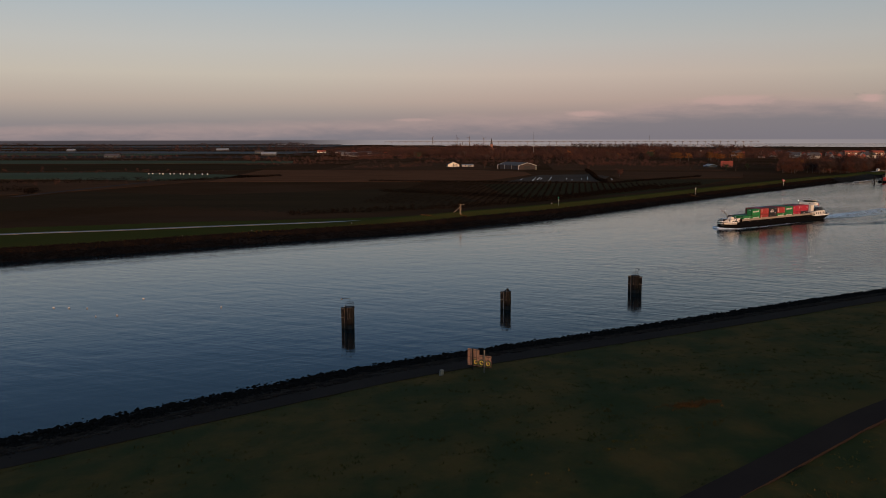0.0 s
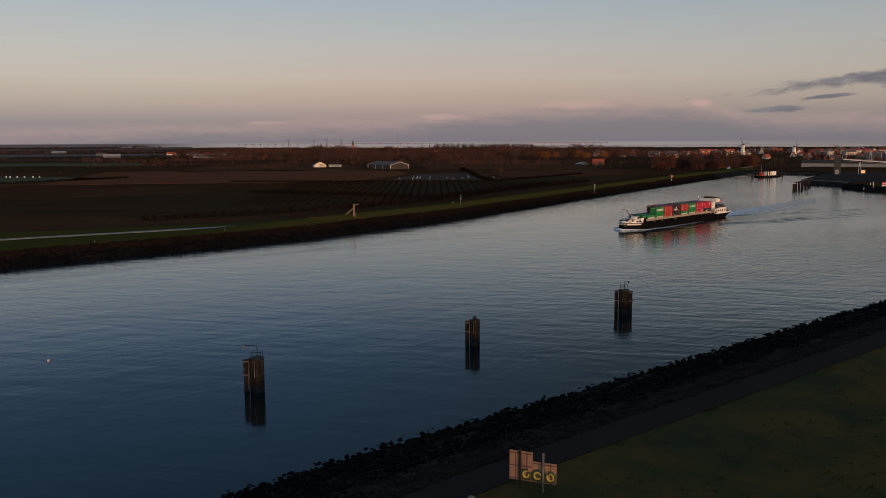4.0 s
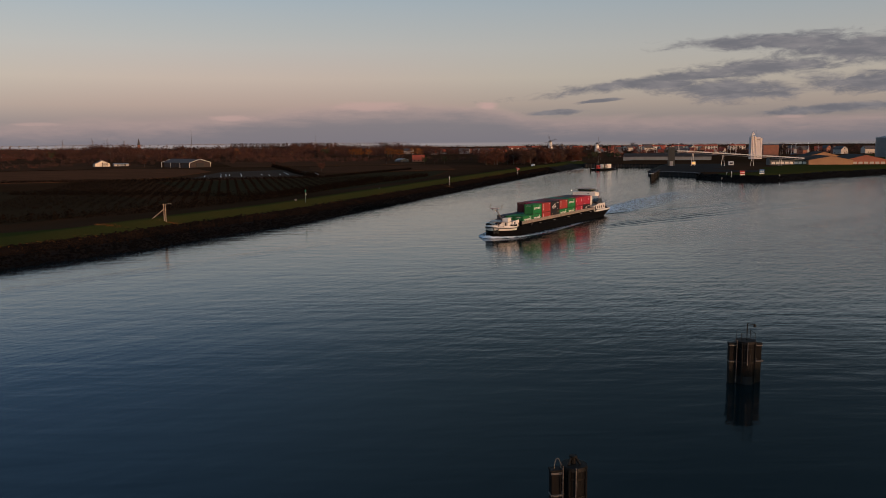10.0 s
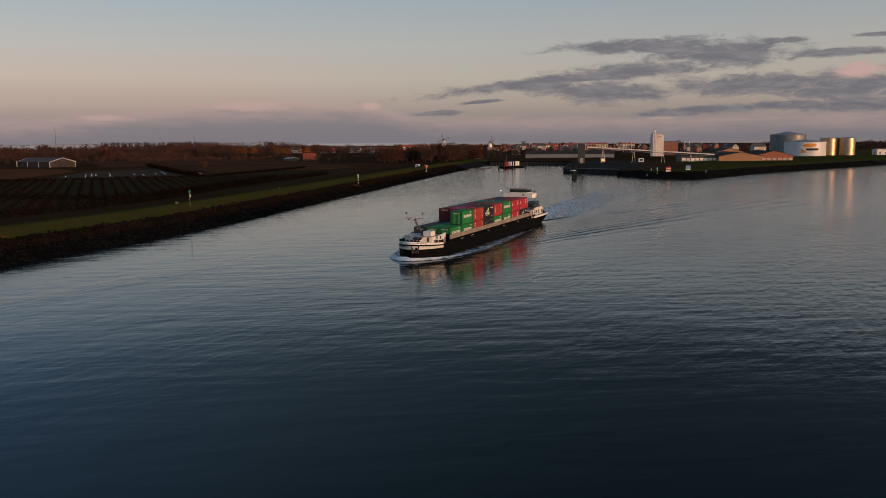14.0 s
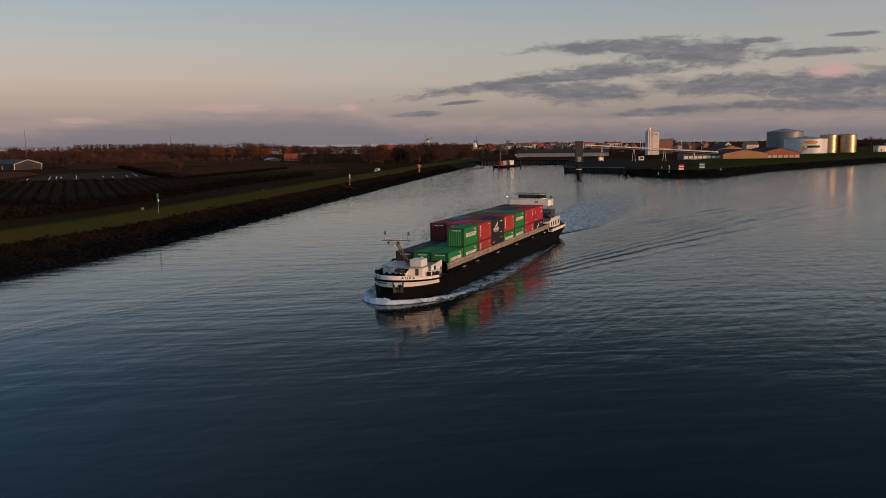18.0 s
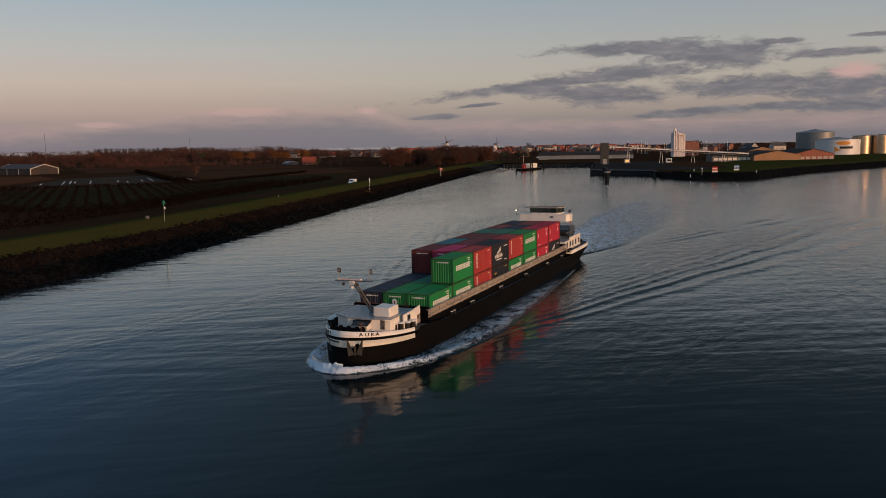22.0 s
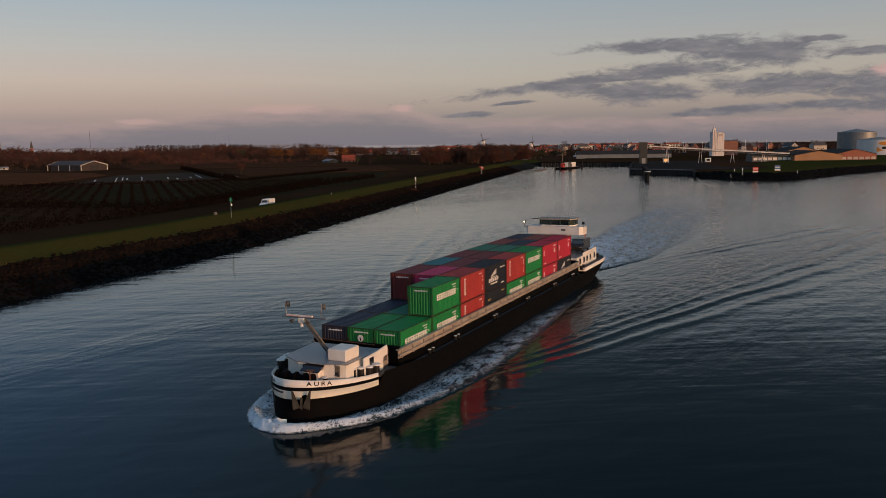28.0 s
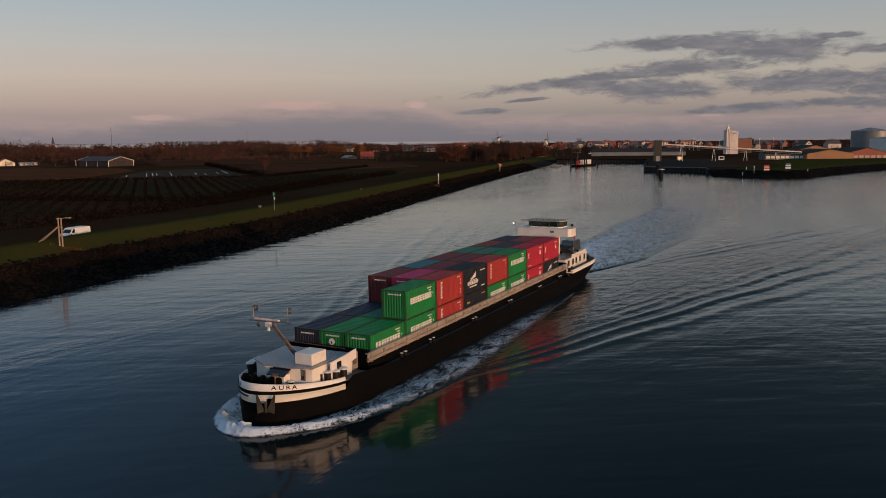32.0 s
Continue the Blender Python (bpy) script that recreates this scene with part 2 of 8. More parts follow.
def water_material(name, rough=0.09, foam=False, gain=1.0):
    """Rippled dark water; with foam, torn white lace where the mesh carries a foam_cover."""
    m = bpy.data.materials.new(name)
    m.use_nodes = True
    n = Nodes(m.node_tree)
    pos = n.add("ShaderNodeNewGeometry").outputs["Position"]
    turned = n.tree.nodes.new("ShaderNodeMapping")
    n.put(turned.inputs["Vector"], pos)
    turned.inputs["Rotation"].default_value = (0, 0, radians(-28))
    p = turned.outputs[0]
    swell = n.noise(n.scaled(p, 0.075, 0.17, 1), 1.0, 2, 0.5, 0.15)
    chop = n.noise(n.scaled(p, 0.34, 0.85, 1), 1.0, 3, 0.5, 0.2)
    ripple = n.noise(n.scaled(p, 2.2, 3.8, 1), 1.0, 3, 0.6)
    # long low ridges that run across the channel
    cross = n.tree.nodes.new("ShaderNodeMapping")
    n.put(cross.inputs["Vector"], pos)
    cross.inputs["Rotation"].default_value = (0, 0, radians(24))
    ridge = n.noise(n.scaled(cross.outputs[0], 0.10, 0.34, 1), 1.0, 2, 0.5, 0.25)
    calm = n.smooth(n.noise(n.scaled(p, 0.006, 0.02, 1), 1.0, 3, 0.55, 0.5), 0.35, 0.7, 0.35, 1.0)
    # a streak of ruffled water along the far side of the channel
    sp = n.add("ShaderNodeSeparateXYZ", Vector=pos)
    across = n.math("SUBTRACT", n.math("ADD", n.math("MULTIPLY", sp.outputs[0], -0.503), n.math("MULTIPLY", sp.outputs[1], 0.865)), 252.0)
    streak = n.math("ADD", 1.0, n.math("MULTIPLY", n.smooth(n.math("ABSOLUTE", across), 1.2, 4.5, 1.3, 0.0), n.smooth(sp.outputs[0], 95.0, 50.0)))
    # more breeze towards the harbour mouth
    breeze = n.smooth(sp.outputs[0], 8.0, 190.0, gain, max(gain, 6.2))
    ruffle = n.tree.nodes.new("ShaderNodeAttribute")
    ruffle.attribute_name = "ruffle"
    breeze = n.math("ADD", breeze, ruffle.outputs["Fac"])
    calm = n.math("MULTIPLY", n.math("MULTIPLY", calm, streak), breeze)
    small = n.math("ADD", n.math("MULTIPLY", chop, 0.17), n.math("MULTIPLY", ripple, 0.034))
    h = n.math("ADD", n.math("ADD", n.math("MULTIPLY", swell, 0.26), n.math("MULTIPLY", ridge, n.smooth(sp.outputs[0], 5.0, 50.0, 0.25, 0.44))), n.math("MULTIPLY", calm, small))
    bmp = n.add("ShaderNodeBump", Strength=1.0, Distance=0.16, Height=h)
    b = n.add("ShaderNodeBsdfPrincipled", Roughness=rough, IOR=1.335)
    n.put(b.inputs["Base Color"], (0.0020, 0.0088, 0.0110, 1))
    if foam:
        o = n.add("ShaderNodeTexCoord").outputs["Object"]
        warp = n.scaled(o, 0.75, 1.25, 1.0)
        big = n.noise(warp, 0.55, 4, 0.6, 0.8)
        lace = n.noise(warp, 2.6, 5, 0.7, 1.6)
        speck = n.noise(o, 9.0, 3, 0.6)
        cover = n.tree.nodes.new("ShaderNodeAttribute")
        cover.attribute_name = "foam_cover"
        d = cover.outputs["Fac"]
        v = n.math("ADD", n.math("ADD", n.math("MULTIPLY", big, 0.8), n.math("MULTIPLY", lace, 1.2)), n.math("MULTIPLY", speck, 0.7))
        v = n.math("ADD", n.math("SUBTRACT", v, 1.35), n.math("SUBTRACT", n.math("MULTIPLY", d, 0.86), 0.40))
        thread = n.math("MULTIPLY", n.smooth(n.math("ABSOLUTE", n.math("SUBTRACT", lace, 0.5)), 0.055, 0.008), n.smooth(big, 0.36, 0.56))
        thread = n.math("MULTIPLY", thread, n.smooth(d, 0.12, 0.5, 0.0, 0.9))
        mask = n.math("MAXIMUM", n.math("MULTIPLY", n.smooth(v, 0.0, 0.34), n.smooth(d, 0.0, 0.25, 0.0, 0.92)), thread)
        n.put(b.inputs["Base Color"], n.mix(mask, (0.004, 0.018, 0.027), (0.70, 0.79, 0.86)))
        n.put(b.inputs["Roughness"], n.smooth(mask, 0.0, 1.0, 0.10, 0.85))
        rough_h = n.math("ADD", h, n.math("MULTIPLY", d, n.math("ADD", n.math("MULTIPLY", lace, 0.55), n.math("MULTIPLY", speck, 0.2))))
        n.put(bmp.inputs["Height"], rough_h)
    n.put(b.inputs["Normal"], bmp.outputs[0])
    n.add("ShaderNodeOutputMaterial", Surface=b.outputs[0])
    return m


# ---- mesh helpers ----
def mesh_of(name, bm, mat, smooth=False):
    me = bpy.data.meshes.new(name)
    bm.to_mesh(me)
    bm.free()
    for m in mat if isinstance(mat, (list, tuple)) else [mat]:
        me.materials.append(m)
    if smooth:
        me.shade_smooth()
    return me


def part(name, bm, mat, parent=None, label="", smooth=False, m=None):
    ob = new(name, mesh_of(name, bm, mat, smooth))
    ob.parent = parent
    if m is not None:
        ob.matrix_basis = m
    return tagged(ob, label)


def again(ob, m, parent=None):
    """Another part on the same mesh."""
    o = new(ob.name.split(".")[0], ob.data)
    o.parent = parent or ob.parent
    o.matrix_basis = m
    return o


def thing(name, label, category, m=None, group="", kind=""):
    ob = new(name)
    ob.empty_display_size = 0.2
    if m is not None:
        ob.matrix_basis = m
    return tagged(ob, label, category, group, kind)


def box(bm, x0, y0, z0, x1, y1, z1, bevel=0.0, mi=0):
    r = bmesh.ops.create_cube(bm, size=1.0)
    vs = r["verts"]
    for v in vs:
        v.co = Vector(((x0 + x1) / 2 + v.co.x * (x1 - x0), (y0 + y1) / 2 + v.co.y * (y1 - y0), (z0 + z1) / 2 + v.co.z * (z1 - z0)))
    if bevel:
        edges = list({e for v in vs for e in v.link_edges})
        bmesh.ops.bevel(bm, geom=edges, offset=bevel, segments=1, affect="EDGES", profile=0.7)
    if mi:
        for v in vs:
            if v.is_valid:
                for f in v.link_faces:
                    f.material_index = mi
    return vs


def tube(bm, p, q, r0, r1=None, n=8, caps=True):
    """A round bar from p to q, tapered from r0 to r1."""
    p, q = Vector(p), Vector(q)
    r1 = r0 if r1 is None else r1
    axis = (q - p)
    m = Matrix.Translation((p + q) / 2) @ axis.to_track_quat("Z", "Y").to_matrix().to_4x4()
    bmesh.ops.create_cone(bm, cap_ends=caps, segments=n, radius1=r0, radius2=r1, depth=axis.length, matrix=m)


def prism(bm, pts, z0, z1):
    """An upright prism over a plan outline."""
    lo = [bm.verts.new((x, y, z0)) for x, y in pts]
    hi = [bm.verts.new((x, y, z1)) for x, y in pts]
    n = len(pts)
    bm.faces.new(lo[::-1]), bm.faces.new(hi)
    for i in range(n):
        bm.faces.new((lo[i], lo[(i + 1) % n], hi[(i + 1) % n], hi[i]))


def extrude_profile(bm, pts, x0, x1):
    """A profile of (y, z) drawn out along x."""
    a = [bm.verts.new((x0, y, z)) for y, z in pts]
    b = [bm.verts.new((x1, y, z)) for y, z in pts]
    n = len(pts)
    bm.faces.new(a), bm.faces.new(b[::-1])
    for i in range(n):
        bm.faces.new((a[i], b[i], b[(i + 1) % n], a[(i + 1) % n]))


def fixed(bm):
    bmesh.ops.recalc_face_normals(bm, faces=bm.faces)
    return bm


def raw(name, verts, faces, mats, parent=None, smooth=False):
    me = bpy.data.meshes.new(name)
    me.from_pydata([tuple(v) for v in verts], [], [tuple(f) for f in faces])
    for m in mats if isinstance(mats, (list, tuple)) else [mats]:
        me.materials.append(m)
    if smooth:
        me.shade_smooth()
    ob = new(name, me)
    ob.parent = parent
    return ob


# ---- ground and water ----
LEVEL = 0.3  # the canal's surface


def chaikin(pts, rounds=2):
    for _ in range(rounds):
        out = [pts[0]]
        for (ax, ay), (bx, by) in zip(pts, pts[1:]):
            out += [(ax * 0.75 + bx * 0.25, ay * 0.75 + by * 0.25), (ax * 0.25 + bx * 0.75, ay * 0.25 + by * 0.75)]
        pts = out + [pts[-1]]
    return pts


FAR = chaikin([(-3000, -1700), (-400, 40), (-200, 182), (-130, 237), (-103, 252.5), (-74, 273), (-37, 295), (0, 319), (18, 338), (52, 366), (104, 424), (152, 477), (230, 563), (322, 662)])
QUAY = [(322, 662), (352, 690), (394, 743), (438, 686), (398, 646), (330, 572), (338, 533), (318, 512)]
HEAD = chaikin([(318, 512), (311, 498), (311, 486), (315, 473), (324, 466), (334, 463), (346, 466), (381, 478), (420, 488), (462, 496), (540, 511), (800, 560), (3500, 1000)])
NEAR = chaikin([(3500, 800), (700, 420), (400, 330), (200, 243), (103, 192.5), (72, 175.5), (44, 158.8), (21, 146), (2, 135.5), (-15.5, 125.3), (-30.4, 113.7), (-42.4, 104.2), (-53.4, 95.2), (-120, 42), (-400, -160), (-3000, -1950)])
COAST = [(-6000, 9000), (-700, 5000), (400, 3600), (1300, 3080), (2000, 2700), (3340, 1850), (4500, 1000), (9000, -2000)]

PROFILE = {
    "far": ([-40, 2.6, 11.4, 12.6, 20.8, 25, 27, 38, 60], [-6, 0.3, 3.3, 3.4, 3.3, 3.3, 3.25, 1.7, 1.5]),
    "near": ([-40, 0.5, 16.5, 17, 21, 22, 62, 70, 95, 103, 140], [-6, 0.3, 4.0, 4.1, 4.2, 4.3, 8.2, 8.5, 9.0, 9.0, 2.0]),
    "quay": ([-40, -2.5, 2.5, 6, 60], [-6, -4, 2.9, 3.0, 3.2]),
    "head": ([-40, -0.4, 9, 14, 60], [-6, 0.3, 3.4, 4.0, 4.0]),
}


ROAD_X = [-160, -112, -77, -50, -30, -10, 8]
ROAD_D = [63.0, 50.0, 40.5, 34.0, 29.5, 25.0, 23.0]


def shore_distance(px, py):
    """Signed distance to the water's edge (positive on land), and the kind of the nearest bank."""
    best = np.full(px.shape, 1e9)
    kind = np.zeros(px.shape, int)
    inside = np.zeros(px.shape, bool)
    ring = FAR + QUAY[1:] + HEAD[1:] + NEAR
    kinds = [0] * (len(FAR) + 1) + [1] * (len(QUAY) - 3) + [2] * (len(HEAD) - 1) + [3] * len(NEAR) + [3]
    for (ax, ay), (bx, by), k in zip(ring, ring[1:] + ring[:1], kinds):
        dx, dy = bx - ax, by - ay
        ll = dx * dx + dy * dy
        if ll < 1e-9:
            continue
        if not (abs(ax) > 2900 and abs(bx) > 2900):
            u = np.clip(((px - ax) * dx + (py - ay) * dy) / ll, 0, 1)
            d = np.hypot(px - ax - u * dx, py - ay - u * dy)
            closer = d < best
            best, kind = np.where(closer, d, best), np.where(closer, k, kind)
        cross = ((ay > py) != (by > py)) & (px < (bx - ax) * (py - ay) / (by - ay + 1e-12) + ax)
        inside ^= cross
    return np.where(inside, -best, best), kind


def ground_height(px, py):
    px, py = np.asarray(px, float), np.asarray(py, float)
    d, kind = shore_distance(px, py)
    z = np.zeros(px.shape)
    # towards the west the verge widens and the road draws away from the bank
    wide = (np.interp(px, ROAD_X, ROAD_D) - 12.6) / 10.4
    along = np.where((kind == 0) & (d > 12.6), 12.6 + (d - 12.6) / wide, d)
    for k, name in enumerate(("far", "quay", "head", "near")):
        z = np.where(kind == k, np.interp(along if k == 0 else d, *PROFILE[name]), z)
    # a low crest before the road, lost towards the west
    hump = np.interp(along, [12.6, 15.5, 18.5, 21.0], [0.0, 0.95, 1.70, 0.0]) * np.interp(px, [-50, -5], [0.0, 1.0])
    z = np.where(kind == 0, z + hump, z)
    cx, cy = zip(*COAST)
    sea = py - np.interp(px, cx, cy)
    z = np.where(sea > -60, np.minimum(z, np.interp(sea, [-60, 0, 60], [3, 0.5, -6])), z)
    return z, d, kind


def on_ground(x, y, lift=0.0):
    return float(ground_height(np.array([x]), np.array([y]))[0][0]) + lift


def axis(lo, hi, fine_lo, fine_hi, step, grow):
    mid = np.arange(fine_lo, fine_hi + 0.1, step)
    up, s = [fine_hi], step
    while up[-1] < hi:
        s *= grow
        up.append(up[-1] + s)
    down, s = [fine_lo], step
    while down[-1] > lo:
        s *= grow
        down.append(down[-1] - s)
    return np.concatenate([down[:0:-1], mid, up[1:]])


grass = material("dike_grass", (0.028, 0.034, 0.013), 0.9, spec=0.02, second=(0.118, 0.062, 0.019), scale=0.13, stretch=(1.0, 0.7, 1.0), bump=1.0, bump_scale=1.6, fine=0.45, world_space=True)
far_grass = material("far_dike_grass", (0.040, 0.043, 0.012), 0.9, spec=0.0, second=(0.056, 0.046, 0.013), scale=0.05, bump=0.8, bump_scale=1.2, fine=0.35, world_space=True)
soil = material("field_soil", (0.058, 0.030, 0.017), 0.95, spec=0.0, second=(0.030, 0.016, 0.007), scale=0.006, bump=0.6, bump_scale=0.5, fine=0.25, world_space=True)
rubble = material("wet_rubble", (0.0045, 0.0042, 0.0040), 0.8, spec=0.03, second=(0.018, 0.013, 0.010), scale=0.15, bump=1.0, bump_scale=1.5, fine=0.4, world_space=True)
stone_mat = material("basalt_stone", (0.0036, 0.0034, 0.0034), 0.85, spec=0.03, second=(0.008, 0.0066, 0.0055), scale=0.3, bump=0.6, bump_scale=5, fine=0.4, vary=0.5, world_space=True)
far_stone = material("brown_basalt", (0.0080, 0.0062, 0.0052), 0.9, spec=0.0, second=(0.020, 0.0125, 0.009), scale=0.25, bump=0.6, bump_scale=5, fine=0.4, vary=0.5, world_space=True)
pale_stone = material("dry_brown_stone", (0.012, 0.010, 0.009), 0.9, spec=0.02, second=(0.052, 0.038, 0.030), scale=0.55, bump=0.6, bump_scale=3.0, fine=0.5, world_space=True)
asphalt = material("asphalt", (0.034, 0.030, 0.030), 0.85, spec=0.06, second=(0.044, 0.039, 0.038), scale=0.08, bump=0.3, bump_scale=9, fine=0.25, world_space=True)
concrete = material("concrete", (0.30, 0.28, 0.26), 0.8, second=(0.20, 0.19, 0.17), scale=0.6, bump=0.3, bump_scale=6)


def build_ground():
    xs = axis(-5200, 5200, -150, 360, 2.0, 1.10)
    ys = axis(-3000, 5600, 44, 690, 2.0, 1.10)
    gx, gy = np.meshgrid(xs, ys)
    z, d, kind = ground_height(gx, gy)
    rng = np.random.default_rng(3)
    rough = rng.normal(0, 1, z.shape)
    amp = np.where((kind == 3) & (d > 23), 0.10, np.where((d > 0.5) & (d < 16) & (kind == 3), 0.10, 0.02))
    z = z + rough * amp * (d > -3)
    nx, ny = len(xs), len(ys)
    co = np.stack([gx, gy, z], -1).reshape(-1, 3).astype(np.float32)
    i = np.arange((ny - 1) * (nx - 1))
    a = (i // (nx - 1)) * nx + i % (nx - 1)
    quads = np.stack([a, a + 1, a + nx + 1, a + nx], 1).astype(np.int32)
    me = bpy.data.meshes.new("ground")
    me.vertices.add(len(co))
    me.vertices.foreach_set("co", co.ravel())
    me.loops.add(quads.size)
    me.loops.foreach_set("vertex_index", quads.ravel())
    me.polygons.add(len(quads))
    me.polygons.foreach_set("loop_start", np.arange(0, quads.size, 4, dtype=np.int32))
    fd = d.ravel()[quads].mean(1)
    fk = kind.ravel()[quads[:, 0]]
    width = np.array([12.0, 2.5, 9.5, 18.6])[fk]
    fx = gx.ravel()[quads].mean(1)
    dike = np.where(fk == 0, np.interp(fx, ROAD_X, ROAD_D) + 13, np.array([40, 0, 250, 400])[fk])
    mi = np.where(fd < width, 0, np.where(fd < dike, 1, 2)).astype(np.int32)
    me.polygons.foreach_set("material_index", mi)
    mi[(mi == 1) & (fk != 3)] = 3
    me.polygons.foreach_set("material_index", mi)
    for m in (rubble, grass, soil, far_grass):
        me.materials.append(m)
    me.update()
    me.validate()
    me.shade_smooth()
    tagged(new("ground", me), "flat polder land with grassed dikes and dark stone revetments along a canal", "ground", kind="structure")


build_ground()
water = water_material("canal_water")
bm = bmesh.new()
vs = [bm.verts.new((x, y, LEVEL)) for x, y in ((-6000, -4000), (6000, -4000), (6000, 7000), (-6000, 7000))]
bm.faces.new(vs)
tagged(part("water", bm, water), "dark blue rippled canal water reflecting the dusk sky", "water", kind="structure")


def resample(pts, step):
    p = np.array(pts, float)
    s = np.concatenate([[0], np.cumsum(np.hypot(*np.diff(p, axis=0).T))])
    u = np.arange(0, s[-1], step)
    return np.stack([np.interp(u, s, p[:, 0]), np.interp(u, s, p[:, 1])], 1)


def normals(p):
    t = np.gradient(p, axis=0)
    for _ in range(3):
        t[1:-1] = (t[:-2] + t[1:-1] + t[2:]) / 3
    t /= np.linalg.norm(t, axis=1)[:, None]
    return np.stack([-t[:, 1], t[:, 0]], 1)


def strip_along(name, pts, d0, d1, z0, z1, mat, label, category, step=5.0, kind="structure"):
    """A paved strip between two distances from a line, 12 cm thick."""
    p = resample(pts, step)
    nn = normals(p)
    a, b = p + nn * d0, p + nn * d1
    v, f = [], []
    for i in range(len(p)):
        for (x, y), z in ((a[i], z0), (b[i], z1)):
            v += [(x, y, z), (x, y, z - 0.3)]
        if i:
            k, j = 4 * (i - 1), 4 * i
            f += [(k, k + 2, j + 2, j), (k + 1, k, j, j + 1), (k + 2, k + 3, j + 3, j + 2)]
    ob = raw(name, v, f, mat)
    return tagged(ob, label, category, kind=kind)


def bank_strip(name, pts, ds, mat, label, category, step=2.0, lift=0.05):
    """A clean-edged strip of the bank that follows the ground's profile."""
    p = resample(pts, step)
    nn = normals(p)
    v, f = [], []
    for k, d in enumerate(ds):
        q = p + nn * (np.minimum(d, 12.6) + max(0.0, d - 12.6) * (np.interp(p[:, 0], ROAD_X, ROAD_D)[:, None] - 12.6) / 10.4)
        z = ground_height(q[:, 0], q[:, 1])[0] + (lift if 0 < k < len(ds) - 1 else -0.03 if k == 0 else 0.0)
        v.append(np.column_stack([q, z]))
    v = np.concatenate(v)
    n = len(p)
    f = [(k * n + i, k * n + i + 1, (k + 1) * n + i + 1, (k + 1) * n + i) for k in range(len(ds) - 1) for i in range(n - 1)]
    ob = raw(name, v.tolist(), f, mat, None, True)
    return tagged(ob, label, category, kind="structure")


far_line = [q for q in FAR if q[0] > -900]
near_line = [q for q in NEAR if -900 < q[0] < 900][::-1]
dike_way = [q for q in far_line if -420 < q[0] < 330]
bank_strip("far_bank_slope", dike_way, [-1.5, 1.5, 3.2, 6.0, 7.6], rubble, "black tide-stained foot of the far bank at the water's edge", "slope")
bank_strip("far_bank_stones", dike_way, [7.4, 7.8, 9.0, 10.6, 11.6, 12.0], far_stone, "dark brown stone slope above the tide mark", "slope")
bank_strip("far_dike_grass", dike_way, [11.4, 12.0, 12.7, 14.0, 15.5, 17, 18.5, 19.6, 20.8, 21.3], far_grass, "mown green grass strip on the far dike", "grass", lift=0.07)


def road_centre():
    """The middle of the dike road, from the west."""
    p = resample(far_line + [(400, 748), (480, 838)], 2.0)
    return p + normals(p) * np.interp(p[:, 0], ROAD_X, ROAD_D)[:, None]


way = road_centre()
strip_along("road_far_bank", [tuple(q) for q in way[::6]], -1.7, 1.7, 3.42, 3.42, material("pale_asphalt", (0.115, 0.108, 0.105), 0.55, spec=0.35, second=(0.15, 0.14, 0.135), scale=0.05, bump=0.2, bump_scale=9, fine=0.2, world_space=True), "narrow pale asphalt road along the dike top", "road")
near_path = material("worn_path", (0.021, 0.0165, 0.015), 0.9, spec=0.02, second=(0.027, 0.021, 0.018), scale=0.12, bump=0.4, bump_scale=6, fine=0.3, world_space=True)
strip_along("path_near_bank", near_line, -17.2, -20.9, 4.18, 4.30, near_path, "dark brownish asphalt service path above the stone revetment", "path")
strip_along("road_near_dike", chaikin([(-90, -34), (20.5, 60.2), (32.2, 70.4), (45.4, 82), (80, 104), (220, 178), (420, 270)]), -1.5, 1.5, 8.80, 8.80, near_path, "dark asphalt road on the grassed dike", "road")


# ---- the container barge ----
# Ship space: x ahead, y to port, z up from the water; the stem is near x = 1.
AFLOAT = []
hull_black = material("hull_black", (0.0030, 0.0030, 0.0034), 0.65, spec=0.05, second=(0.0055, 0.0048, 0.0046), scale=0.4, bump=0.15, bump_scale=3, fine=0.3)
white_paint = material("white_paint", (0.80, 0.77, 0.71), 0.45, second=(0.70, 0.66, 0.59), scale=0.5, bump=0.05, bump_scale=8, fine=0.08)
cream = material("cream_paint", (0.62, 0.58, 0.48), 0.45, second=(0.54, 0.49, 0.39), scale=0.6, bump=0.05, bump_scale=8, fine=0.1)
coaming_mat = material("grey_coaming", (0.36, 0.31, 0.26), 0.5, second=(0.25, 0.21, 0.17), scale=0.7, bump=0.1, bump_scale=5, fine=0.15)
deck_mat = material("deck_paint", (0.035, 0.036, 0.038), 0.7, second=(0.055, 0.050, 0.046), scale=1.0, bump=0.2, bump_scale=10)
steel = material("grey_steel", (0.22, 0.22, 0.22), 0.45, metal=0.6, second=(0.14, 0.13, 0.12), scale=2, bump=0.1)
black_iron = material("black_iron", (0.009, 0.009, 0.010), 0.55, spec=0.25, second=(0.014, 0.013, 0.012), scale=2, bump=0.2)
roof_paint = material("pale_roof_paint", (0.24, 0.26, 0.28), 0.3, second=(0.19, 0.20, 0.215), scale=0.8, bump=0.05)
dark_glass = material("dark_glass", (0.012, 0.014, 0.016), 0.06, spec=0.8, second=(0.02, 0.02, 0.022), scale=1, fine=0.0)
white_mark = material("white_marking", (0.75, 0.75, 0.72), 0.6, second=(0.6, 0.6, 0.57), scale=3)
red_cloth = material("red_cloth", (0.35, 0.03, 0.03), 0.8)
rust = material("rust", (0.14, 0.06, 0.03), 0.85, second=(0.07, 0.035, 0.022), scale=2.5, bump=0.4, bump_scale=14, fine=0.3)

BEAM, BOW_X, STERN_X, BOW_L = 4.74, -0.25, -79.2, 9.0


